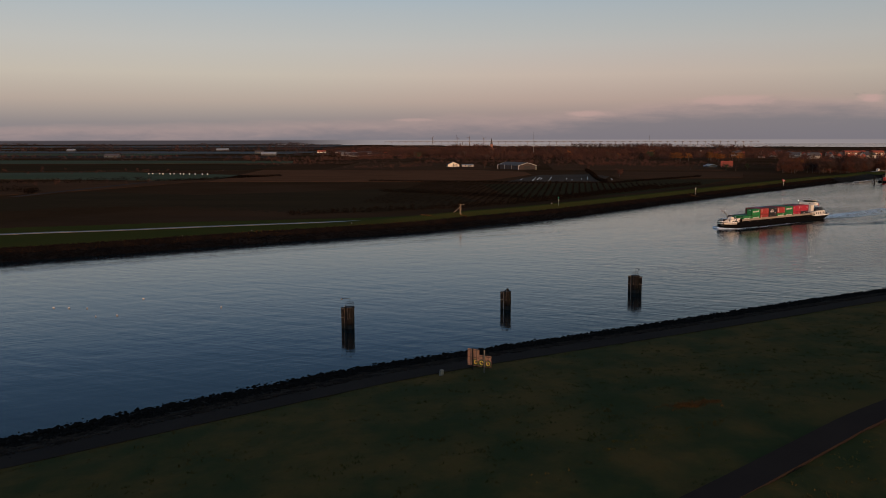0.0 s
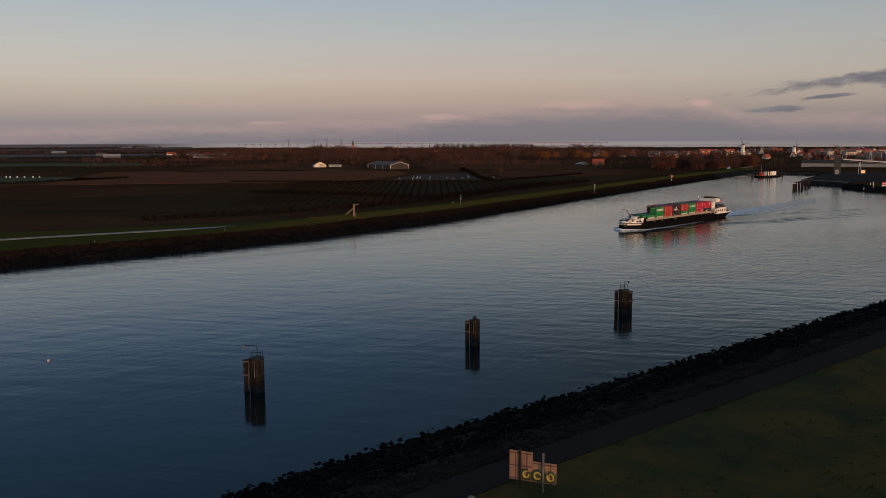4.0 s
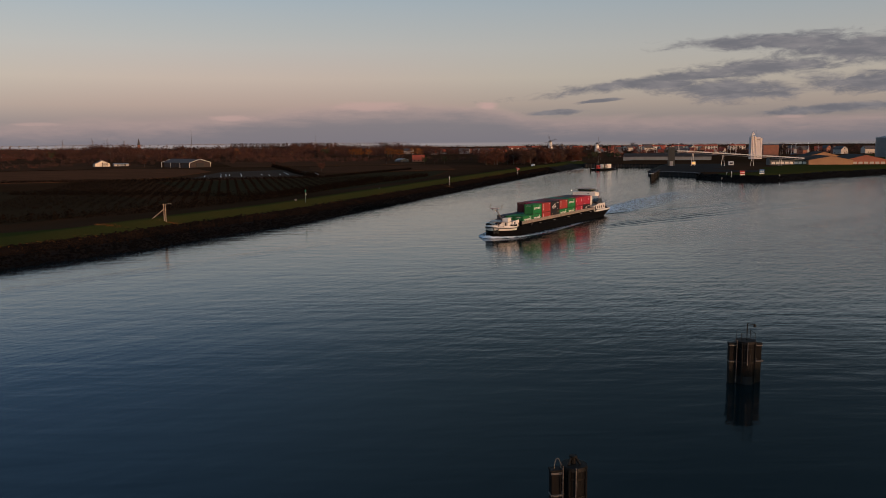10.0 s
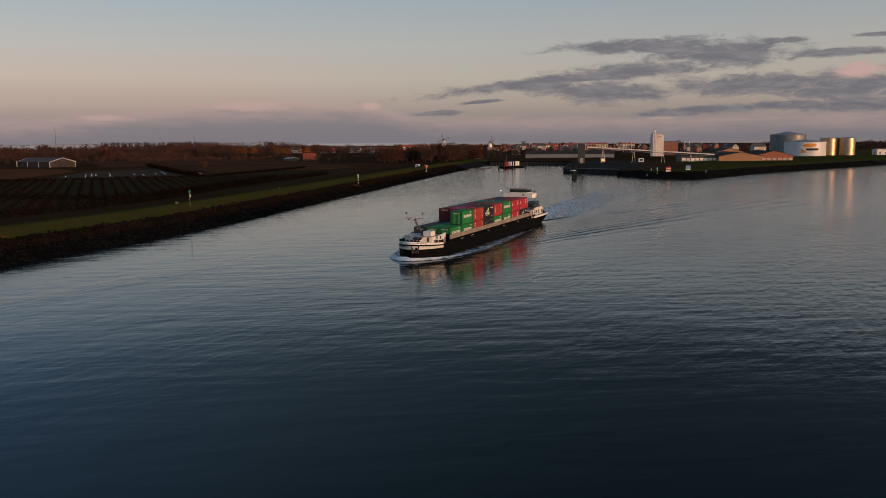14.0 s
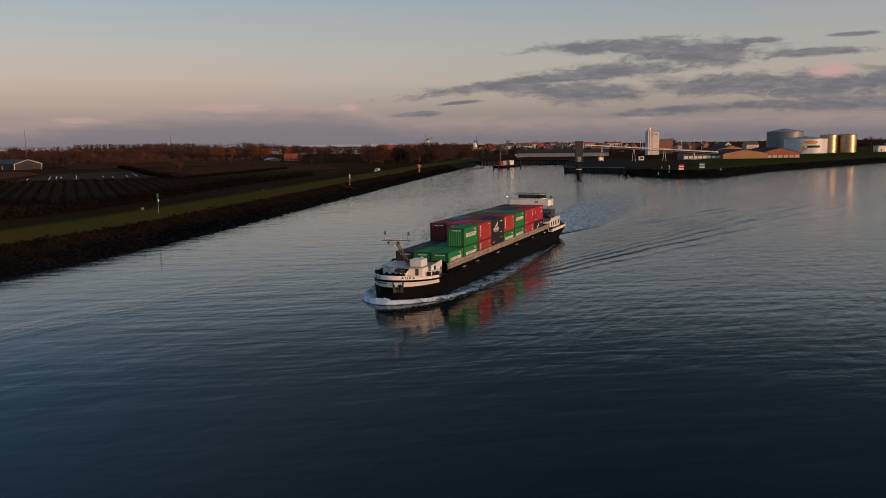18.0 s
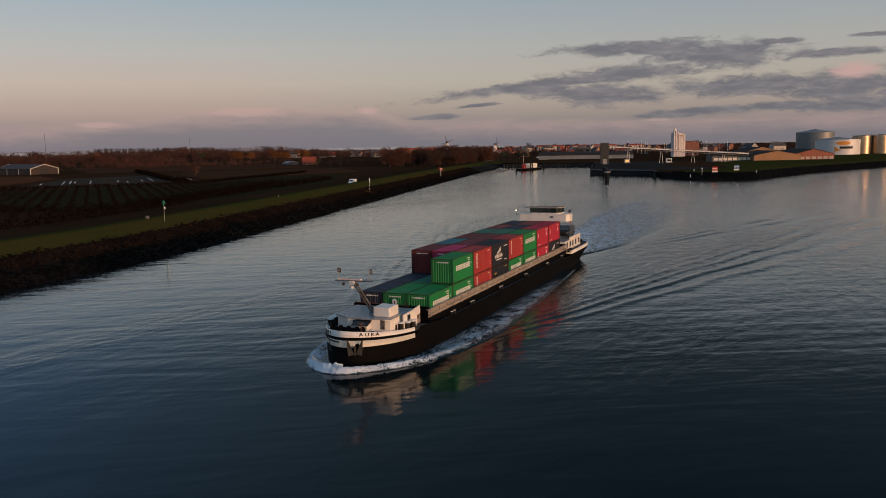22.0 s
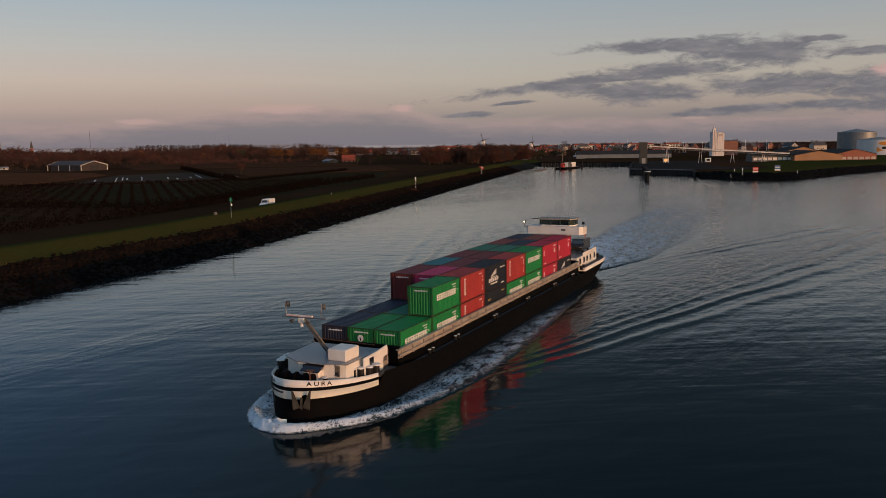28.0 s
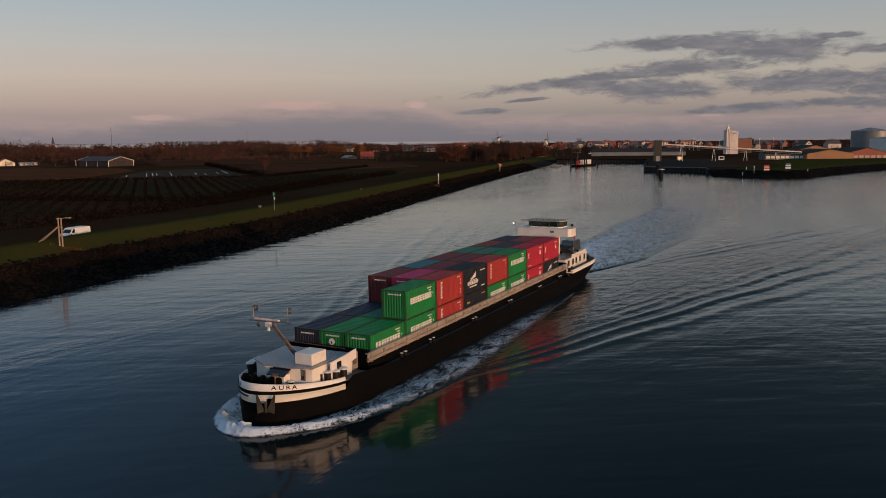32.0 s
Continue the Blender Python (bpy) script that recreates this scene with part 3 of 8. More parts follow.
def half_beam(x):
    if x > BOW_X - BOW_L:
        u = min(1.0, (x - BOW_X + BOW_L) / BOW_L)
        return BEAM * (1 - u ** 1.8) ** (1 / 1.8)
    if x < -71:
        u = min(1.0, (-71 - x) / (-71 - STERN_X))
        return BEAM * (1 - u ** 2.8) ** (1 / 2.8) * 0.98 + 0.05
    return BEAM


STATIONS = [BOW_X - BOW_L * (1 - math.cos(radians(a))) for a in range(0, 91, 5)] + [-9.25 - k * 3.859 for k in range(1, 16)] + [-71 - 8.2 * math.sin(radians(a)) for a in range(0, 91, 9)]


def sheer(x, at_bow, at_end):
    """A height that falls from the stem to the end of the bow bulwark."""
    u = min(1, max(0, (BOW_X - x) / 6.05))
    return at_bow + (at_end - at_bow) * (1 - (1 - u) ** 1.6)


def shell(bm, lo, hi, x_from=9, x_to=-99, flare=0.0, thick=0.0):
    """A band of the ship's side between two heights, both sides, joined at stem or stern."""
    xs = [x for x in STATIONS if x_to <= x <= x_from]
    path = [(x, half_beam(x)) for x in xs]
    ring = [(x, -b) for x, b in path[::-1]] + [(x, b) for x, b in (path[1:] if abs(path[0][1]) < 1e-3 else path)]
    rows = []
    for x, y in ring:
        a, b = lo(x), hi(x)
        fore = max(0.0, min(1.0, (x + 9.25) / 9.0))
        k = 1.0 - flare * fore
        # under the stern the plating runs forward and inward
        aft = max(0.0, min(1.0, (-64.0 - x) / 15.2)) if flare else 0.0
        k -= 0.5 * aft ** 1.5
        y += 0.25 * fore
        rows.append([bm.verts.new((x - flare * 1.6 * fore ** 2 + 6.0 * aft ** 1.5, y * k, a)), bm.verts.new((x, y, b))])
        if thick:
            rows[-1] += [bm.verts.new((x - thick * fore, y * (1 - thick / BEAM), b)), bm.verts.new((x - thick * fore, y * (1 - thick / BEAM), a))]
    for p, q in zip(rows, rows[1:]):
        for i in range(len(p) - 1):
            bm.faces.new((p[i], q[i], q[i + 1], p[i + 1]))


def build_hull(ship):
    gun = 1.15
    bow_low = lambda x: sheer(x, 1.05, 0.92) if x > -6.25 else float(np.interp(-x, [6.25, 9.6, 15.0], [1.86, 1.70, gun]))
    bm = bmesh.new()
    shell(bm, lambda x: -1.6, bow_low, flare=0.09)
    part("hull", fixed(bm), hull_black, ship, "black painted steel hull with worn, streaked sides", True)
    bm = bmesh.new()
    shell(bm, lambda x: sheer(x, 1.05, 0.92), lambda x: sheer(x, 1.66, 1.34), x_to=-6.2, thick=0.06)
    part("bow_band", fixed(bm), cream, ship, "cream painted band round the bow", True)
    bm = bmesh.new()
    shell(bm, lambda x: sheer(x, 1.66, 1.34), lambda x: sheer(x, 1.93, 1.56), x_to=-6.2, thick=0.1)
    part("bow_stripe", fixed(bm), hull_black, ship, "black rubbing strake", True)
    bm = bmesh.new()
    shell(bm, lambda x: sheer(x, 1.93, 1.56), lambda x: sheer(x, 2.46, 1.86), x_to=-6.2, thick=0.12)
    part("bow_bulwark", fixed(bm), white_paint, ship, "white bow bulwark", True)
    bm = bmesh.new()
    shell(bm, lambda x: 1.22, lambda x: 1.72, x_from=-59.5, thick=0.08)
    part("stern_band", fixed(bm), white_paint, ship, "white band round the stern", True)
    # decks
    for name, x0, x1, z in (("foredeck", 9, -10.2, 1.55), ("side_deck", -9.0, -62, 1.12), ("aft_deck", -61, -99, 1.5)):
        bm = bmesh.new()
        ring = [(x, half_beam(x) - 0.1) for x in STATIONS if x1 <= x <= x0]
        if name == "foredeck":
            ring = [(x, b) for x, b in ring if b > 0.05]
        pts = [(x, -b) for x, b in ring] + [(x, b) for x, b in ring[::-1]]
        prism(bm, pts, z - 0.12, z)
        part(name, fixed(bm), deck_mat, ship)
    bm = bmesh.new()
    box(bm, -10.4, -4.5, 1.0, -10.0, 4.5, 1.55)
    part("deck_step", bm, hull_black, ship)
    # hold coaming with stiffeners and rails
    for s in (1, -1):
        bm = bmesh.new()
        box(bm, -62.3, s * 3.92 - 0.08, 1.12, -10.1, s * 3.92 + 0.08, 1.92)
        part("coaming_foot", bm, hull_black, ship)
        bm = bmesh.new()
        box(bm, -62.3, s * 3.95 - 0.08, 1.92, -10.1, s * 3.95 + 0.08, 2.62)
        part("coaming", bm, coaming_mat, ship, "grey-beige painted hold coaming")
        bm = bmesh.new()
        box(bm, -62.4, s * 4.02 - 0.16, 2.62, -10.0, s * 4.02 + 0.16, 2.72, 0.02)
        part("coaming_rail", bm, coaming_mat, ship)
        bm = bmesh.new()
        tube(bm, (-62.3, s * 4.16, 2.2), (-10.0, s * 4.16, 2.2), 0.09)
        part("coaming_rail", bm, coaming_mat, ship)
        bm = bmesh.new()
        box(bm, -0.035, -0.07, 1.92, 0.035, 0.06, 2.62)
        first = None
        for k in range(27):
            m = pose(-10.6 - 2 * k, s * 4.11, 0)
            first = part("stiffener", bm, coaming_mat, ship, m=m) if first is None else again(first, m)
        bm = bmesh.new()
        box(bm, -59.9, s * 4.70 - 0.07, 1.12, -14.5, s * 4.70 + 0.07, 1.26, 0.02)
        part("gunwale", bm, hull_black, ship)
        # pairs of small bollards along the side deck
        bm = bmesh.new()
        tube(bm, (0, 0, 0), (0, 0, 0.42), 0.13, n=10)
        tube(bm, (0, 0, 0.42), (0, 0, 0.46), 0.17, n=10)
        first = None
        for x in (-15, -15.7, -20.4, -21.1, -30, -30.7, -40, -40.7, -50, -50.7, -58, -58.7):
            m = pose(x, s * 4.42, 1.12)
            first = part("side_bollard", bm, black_iron, ship, m=m) if first is None else again(first, m)
        bm = bmesh.new()
        tube(bm, (0, 0, 0.46), (0, 0, 0.50), 0.15, n=10)
        first = None
        for x in (-15, -15.7, -20.4, -21.1, -30, -30.7, -40, -40.7, -50, -50.7, -58, -58.7):
            m = pose(x, s * 4.42, 1.12)
            first = part("bollard_cap", bm, white_mark, ship, "white painted cap", m=m) if first is None else again(first, m)
    bm = bmesh.new()
    box(bm, -62.0, -3.8, 1.1, -10.3, 3.8, 1.35)
    part("hold_floor", bm, deck_mat, ship)
    bm = bmesh.new()
    box(bm, -10.5, -4.0, 1.5, -10.1, 4.0, 2.9)
    part("hold_bulkhead", bm, hull_black, ship)
    bm = bmesh.new()
    box(bm, -62.4, -4.0, 1.2, -62.0, 4.0, 2.8)
    part("hold_bulkhead", bm, hull_black, ship)
    # port side frame with an opening beside the front of the hold
    bm = bmesh.new()
    for z0, z1 in ((1.55, 2.0), (2.75, 2.95)):
        box(bm, -9.6, 3.1, z0, -8.7, 3.4, z1)
    for x0, x1 in ((-9.6, -9.42), (-8.88, -8.7)):
        box(bm, x0, 3.1, 2.0, x1, 3.4, 2.75)
    part("side_frame", bm, coaming_mat, ship)
    # hatch rails stacked across the front of the hold
    bm = bmesh.new()
    for k in range(4):
        tube(bm, (-10.0 + 0.12 * k, -3.6, 3.0 + 0.04 * k), (-9.6 + 0.12 * k, 2.2, 3.0 + 0.04 * k), 0.04, n=6)
    part("stacked_bars", bm, rust, ship)


anchor_mat = material("anchor_steel", (0.055, 0.052, 0.042), 0.7, spec=0.2, second=(0.032, 0.028, 0.023), scale=2, bump=0.3)


def build_anchor(ship):
    for s in (1, -1):
        a = part("hawse_plate", fixed(plate()), hull_black, ship, m=pose(-0.66 if s > 0 else -1.1, s * 1.1 + 0.25, 1.1, 0, 0, s * 22))
        bm = bmesh.new()
        box(bm, 0.05, -0.07, -0.55, 0.2, 0.07, 0.2, 0.02)
        for k in (1, -1):
            v = [bm.verts.new(c) for c in ((0.06, 0.08 * k, -0.50), (0.06, 0.52 * k, -0.62), (0.06, 0.62 * k, 0.60), (0.06, 0.54 * k, 0.66), (0.22, 0.08 * k, -0.40), (0.26, 0.52 * k, -0.56), (0.16, 0.62 * k, 0.60), (0.16, 0.54 * k, 0.66))]
            for f in ((0, 1, 2, 3), (4, 5, 6, 7), (0, 1, 5, 4), (1, 2, 6, 5), (2, 3, 7, 6), (3, 0, 4, 7)):
                bm.faces.new([v[i] for i in f])
        part("anchor", fixed(bm), anchor_mat, ship, "olive-grey steel anchor with two flukes stowed at the bow", m=pose(-0.5 if s > 0 else -1.05, s * 1.1 + 0.25, 1.02, 0, 0, s * 22) @ Matrix.Scale(1.12, 4))


def plate():
    bm = bmesh.new()
    box(bm, -0.3, -0.3, -0.3, 0.04, 0.3, 0.3, 0.08)
    return bm


def text_part(words, size, mat, parent, m, depth=0.01, name="lettering", label=""):
    cu = bpy.data.curves.new(name, "FONT")
    cu.body, cu.size, cu.extrude, cu.align_x, cu.align_y = words, size, depth, "CENTER", "CENTER"
    cu.offset = 0.004
    tmp = bpy.data.objects.new("tmp", cu)
    scene.collection.objects.link(tmp)
    me = bpy.data.meshes.new_from_object(tmp.evaluated_get(bpy.context.evaluated_depsgraph_get()))
    bpy.data.objects.remove(tmp)
    me.materials.clear()
    me.materials.append(mat)
    ob = new(name, me)
    ob.parent, ob.matrix_basis = parent, m
    return tagged(ob, label)


pale_mast = material("grey_mast_paint", (0.13, 0.115, 0.105), 0.5, second=(0.085, 0.075, 0.068), scale=1.5)


def build_foredeck(ship):
    dz = 1.55
    # low deckhouse with a tapered front
    bm = bmesh.new()
    prism(bm, [(-3.1, -0.7), (-3.1, 1.6), (-3.6, 3.2), (-8.4, 3.3), (-8.4, -2.6), (-4.2, -2.4)], dz, 3.0)
    house = part("deckhouse", fixed(bm), white_paint, ship, "low white fore deckhouse")
    bm = bmesh.new()
    prism(bm, [(-2.95, -0.8), (-2.95, 1.7), (-3.5, 3.35), (-8.5, 3.4), (-8.5, -2.75), (-4.1, -2.55)], 3.0, 3.08)
    part("roof", fixed(bm), roof_paint, house)
    bm = bmesh.new()
    box(bm, -0.02, -0.42, -0.42, 0.02, 0.42, 0.36)
    w = part("window", bm, dark_glass, house, m=pose(-3.36, 2.4, 2.55, 0, 0, -17))
    bm = bmesh.new()
    for y0, y1, z0, z1 in ((-0.5, 0.5, 0.32, 0.4), (-0.5, 0.5, -0.4, -0.32), (-0.5, -0.42, -0.32, 0.32), (0.42, 0.5, -0.32, 0.32)):
        box(bm, -0.03, y0, z0, 0.05, y1, z1)
    part("window_frame", bm, steel, house, m=pose(-3.36, 2.4, 2.55, 0, 0, -17))
    bm = bmesh.new()
    box(bm, -0.03, -0.75, -0.15, 0.03, 0.75, 0.15)
    part("window", bm, dark_glass, house, m=pose(-3.09, 0.5, 2.72))
    bm = bmesh.new()
    box(bm, -5.9, 1.35, 3.08, -4.0, 2.95, 3.95, 0.06)
    part("roof_box", bm, white_paint, house, "taller white box on the deckhouse roof")
    # companion hatch before the house, with a dark sloping lid
    bm = bmesh.new()
    extrude_profile(bm, [(0.15, dz), (1.55, dz), (1.55, 2.62), (0.15, 2.62)], -3.1, -2.35)
    hatch = part("companion_hatch", fixed(bm), white_paint, house)
    bm = bmesh.new()
    v = [bm.verts.new(c) for c in ((-3.1, 0.05, 2.95), (-3.1, 1.65, 2.95), (-2.25, 1.65, 2.62), (-2.25, 0.05, 2.62), (-3.1, 0.05, 2.88), (-3.1, 1.65, 2.88), (-2.25, 1.65, 2.55), (-2.25, 0.05, 2.55))]
    for f in ((0, 1, 2, 3), (4, 7, 6, 5), (0, 3, 7, 4), (1, 5, 6, 2), (3, 2, 6, 7), (0, 4, 5, 1)):
        bm.faces.new([v[i] for i in f])
    part("hatch_lid", fixed(bm), dark_glass, hatch, "dark sloping glass lid")
    # wind screen panel on the port side
    bm = bmesh.new()
    a = [(-5.3, dz), (-8.2, dz), (-8.2, 2.5), (-8.9, 2.6), (-8.9, 3.35), (-7.3, 3.2), (-5.3, 3.1)]
    lo = [bm.verts.new((x, 3.62, z)) for x, z in a]
    hi = [bm.verts.new((x, 3.72, z)) for x, z in a]
    bm.faces.new(lo), bm.faces.new(hi[::-1])
    for i in range(len(a)):
        bm.faces.new((lo[i], lo[(i + 1) % len(a)], hi[(i + 1) % len(a)], hi[i]))
    part("wind_screen", fixed(bm), white_paint, ship, "white side screen with a window")
    bm = bmesh.new()
    box(bm, -6.7, 3.7, 2.3, -6.1, 3.75, 2.95)
    part("screen_window", bm, dark_glass, ship)
    # bollards
    bm = bmesh.new()
    tube(bm, (0, 0, 0), (0, 0, 0.62), 0.21, n=14)
    body = None
    bm2 = bmesh.new()
    tube(bm2, (0, 0, 0.62), (0, 0, 0.70), 0.27, 0.25, n=14)
    cap = None
    for x, y in ((-4.75, 3.0), (-5.25, 3.45), (-5.75, 3.85), (-6.5, 4.05), (-2.7, -2.3), (-4.9, -3.6), (-5.5, -3.75), (-6.05, -3.85), (-6.6, -3.9), (-2.75, 1.9)):
        s = 0.9 if y in (1.9, -2.3) else 1.3
        m = pose(x, y, dz) @ Matrix.Scale(s, 4)
        body = part("bollard", bm, black_iron, ship, m=m) if body is None else again(body, m)
        cap = part("bollard_cap", bm2, white_mark, ship, m=m) if cap is None else again(cap, m)
    # windlass under a dark cover
    bm = bmesh.new()
    tube(bm, (-1.9, -1.6, 2.2), (-1.9, 1.2, 2.2), 0.24, n=12)
    for y in (-1.7, -0.9, -0.1, 0.7, 1.3):
        tube(bm, (-1.9, y, 2.2), (-1.9, y + 0.14, 2.2), 0.40, n=14)
    box(bm, -2.5, -1.4, dz, -1.4, 1.1, 2.0, 0.05)
    part("windlass", bm, hull_black, ship, "black anchor windlass on the foredeck")
    bm = bmesh.new()
    tube(bm, (-1.4, 1.5, 2.95), (-1.4, 1.5, 3.0), 0.3, n=12)
    tube(bm, (-1.4, 1.5, dz), (-1.4, 1.5, 2.95), 0.05)
    part("brake_wheel", bm, rust, ship)
    # leaning signal mast
    head = (-3.1, 0.0, 6.3)
    bm = bmesh.new()
    for y in (0.42, 0.72):
        tube(bm, (-5.6, y, 3.05), (head[0], y - 0.57, head[2]), 0.09, 0.07)
    for k in range(6):
        u = (k + 0.5) / 6
        x, z = -5.6 + 2.5 * u, 3.05 + 3.25 * u
        tube(bm, (x, 0.42 - 0.57 * u, z), (x, 0.72 - 0.57 * u, z), 0.03, n=6)
    mast = part("mast", bm, pale_mast, ship, "grey folding signal mast leaning over the bow")
    bm = bmesh.new()
    box(bm, -6.0, 0.3, 3.05, -5.3, 0.9, 3.5, 0.08)
    part("mast_foot", bm, steel, mast)
    bm = bmesh.new()
    tube(bm, (-3.1, -1.95, 6.36), (-3.1, 1.9, 6.42), 0.05)
    part("cross_arm", bm, steel, mast)
    bm = bmesh.new()
    box(bm, -3.3, -1.6, 6.42, -3.1, 0.7, 6.55, 0.03)
    part("radar_bar", bm, material("radar_white", (0.78, 0.66, 0.60), 0.5, second=(0.62, 0.36, 0.28), scale=2.5), mast, "white and faded orange radar scanner bar")
    bm = bmesh.new()
    box(bm, -3.3, -0.45, 6.0, -2.9, 0.05, 6.36, 0.05)
    tube(bm, (-3.05, -0.2, 5.7), (-3.05, -0.2, 6.0), 0.13, 0.1)
    part("mast_lamp", bm, white_paint, mast)
    for y in (-0.9, 0.5):
        bm = bmesh.new()
        tube(bm, (-2.95, y, 6.2), (-2.75, y, 6.12), 0.12, 0.16, n=10)
        part("horn", bm, steel, mast)
    for y in (-1.6, 1.55):
        bm = bmesh.new()
        tube(bm, (-3.1, y, 6.38), (-3.1, y, 7.55), 0.025, n=6)
        pole = part("flag_pole", bm, steel, mast)
        v, f = [], []
        for i in range(7):
            for z in (0.0, 0.42):
                wob = 0.07 * math.sin(i * 1.3 + y)
                v.append((-3.13 - 0.09 * i, y + wob, 7.08 + z - 0.015 * i))
            if i:
                f.append((2 * i - 2, 2 * i, 2 * i + 1, 2 * i - 1))
        fl = raw("flag", v, f, material("dark_flag", (0.010, 0.018, 0.038), 0.8, spec=0.1, second=(0.13, 0.15, 0.16), scale=2.2), pole, True)
        so = fl.modifiers.new("thick", "SOLIDIFY")
        so.thickness = 0.01
        tagged(fl, "dark blue and white pennant")
    # deck rope reels and a handrail
    for x, y in ((-9.0, -2.8), (-9.1, 2.0)):
        bm = bmesh.new()
        tube(bm, (x, y, 1.85), (x, y + 0.7, 1.85), 0.3, n=12)
        part("rope_reel", bm, black_iron, ship)


def side_letters(ship):
    for s in (1, -1):
        for ch, u in zip("AURA", (-1.5, -0.5, 0.5, 1.5)):
            # follow the curve of the bow
            x = -1.45 + (-u if s > 0 else u) * 0.37
            b, b2 = half_beam(x), half_beam(x - 0.05)
            yaw = math.degrees(math.atan2(b2 - b, 0.05))
            fore = (x + 9.25) / 9.0
            z = sheer(x, 2.20, 1.71)
            m = Matrix.Translation((x, s * (b + 0.02) + 0.25 * fore, z)) @ pose(0, 0, 0, 0, 0, 180 - yaw if s > 0 else yaw) @ pose(0, 0, 0, 90, 0, 0)
            ob = text_part(ch, 0.43, hull_black, ship, m, 0.008, "bow_letter")
            ob.scale = (1.3, 1, 1)


def build_aft(ship):
    # aft deckhouse: white walls, windows, flat roof that carries a car
    bm = bmesh.new()
    prism(bm, [(-63.2, -3.6), (-63.2, 3.6), (-73.4, 3.6), (-74.6, 2.8), (-74.6, -2.8), (-73.4, -3.6)], 1.5, 2.98)
    house = part("aft_deckhouse", fixed(bm), white_paint, ship, "white aft deckhouse with a row of windows")
    bm = bmesh.new()
    box(bm, -74.4, -3.5, 2.98, -63.3, 3.5, 3.02)
    part("roof", bm, roof_paint, house)
    bm = bmesh.new()
    for s in (1, -1):
        box(bm, -73.3, s * 3.56 - 0.05, 3.02, -66.2, s * 3.56 + 0.05, 3.40)
    part("parapet", bm, white_paint, house)
    bm = bmesh.new()
    box(bm, -0.3, -0.03, -0.36, 0.3, 0.03, 0.36)
    bm2 = bmesh.new()
    for x0, x1, z0, z1 in ((-0.36, 0.36, 0.36, 0.42), (-0.36, 0.36, -0.42, -0.36), (-0.36, -0.3, -0.36, 0.36), (0.3, 0.36, -0.36, 0.36)):
        box(bm2, x0, -0.05, z0, x1, 0.05, z1)
    win = fr = None
    for s in (1, -1):
        for x in (-64.6, -66.6, -68.2, -70.0, -72.2):
            m = pose(x, s * 3.61, 2.36)
            win = part("window", bm, dark_glass, house, m=m) if win is None else again(win, m)
            fr = part("window_frame", bm2, steel, house, m=m) if fr is None else again(fr, m)
    bm = bmesh.new()
    box(bm, -63.2, 2.2, 1.5, -62.4, 3.7, 2.7, 0.06)
    part("locker", bm, coaming_mat, ship)
    # lift pillar and bridge
    bm = bmesh.new()
    box(bm, -68.2, -2.2, 3.02, -66.0, 1.2, 6.0, 0.05)
    part("bridge_pillar", bm, white_paint, ship)
    bm = bmesh.new()
    prism(bm, [(-65.1, -4.2), (-65.1, 3.3), (-65.5, 3.75), (-66.2, 3.85), (-67.2, 3.8), (-68.6, 2.6), (-68.6, -3.4), (-67.2, -4.5), (-65.6, -4.5)], 6.0, 7.1)
    bridge = part("bridge_wing", fixed(bm), white_paint, ship, "white bridge with rounded wings")
    bm = bmesh.new()
    prism(bm, [(-65.9, -2.5), (-65.9, 1.6), (-66.6, 2.2), (-68.3, 2.2), (-68.3, -2.9), (-66.4, -2.9)], 7.1, 7.25)
    part("sill_band", fixed(bm), white_paint, bridge)
    bm = bmesh.new()
    prism(bm, [(-65.95, -2.45), (-65.95, 1.55), (-66.6, 2.12), (-68.25, 2.12), (-68.25, -2.82), (-66.4, -2.82)], 7.25, 8.0)
    glass = part("wheelhouse_glass", fixed(bm), material("bridge_glass", (0.010, 0.020, 0.019), 0.05, spec=0.6, fine=0.0), bridge, "greenish dark wheelhouse glazing")
    bm = bmesh.new()
    box(bm, -0.05, -0.05, 7.2, 0.05, 0.05, 8.02)
    first = None
    for x, y in ((-65.92, -2.45), (-65.92, -1.1), (-65.92, 0.3), (-65.92, 1.55), (-66.6, 2.14), (-67.4, 2.16), (-68.27, 2.14), (-66.4, -2.85), (-68.27, -2.85)):
        first = part("window_post", bm, material("dark_green_paint", (0.03, 0.06, 0.05), 0.5), bridge, m=pose(x, y, 0)) if first is None else again(first, pose(x, y, 0))
    bm = bmesh.new()
    prism(bm, [(-65.6, -2.75), (-65.6, 1.8), (-66.4, 2.45), (-68.6, 2.45), (-68.6, -3.1), (-66.2, -3.1)], 8.0, 8.14)
    part("wheelhouse_roof", fixed(bm), coaming_mat, bridge)
    bm = bmesh.new()
    tube(bm, (0, 0, 0), (0, 0, 0.18), 0.05, n=6)
    first = None
    for y in (-2.4, -1.6, -0.6, 0.2, 1.1, 1.7):
        m = pose(-66.0, y, 8.14)
        first = part("roof_lamp", bm, black_iron, bridge, m=m) if first is None else again(first, m)
    bm = bmesh.new()
    tube(bm, (-65.9, -3.9, 8.1), (-65.9, -2.6, 8.1), 0.05, n=6)
    part("radar_arm", bm, black_iron, bridge)
    bm = bmesh.new()
    tube(bm, (-67.0, -0.5, 8.14), (-67.0, -0.5, 8.9), 0.03, n=6)
    part("aerial", bm, black_iron, bridge)
    bm = bmesh.new()
    box(bm, -65.12, 0.7, 6.5, -65.07, 1.3, 6.8)
    part("front_grille", bm, steel, bridge)
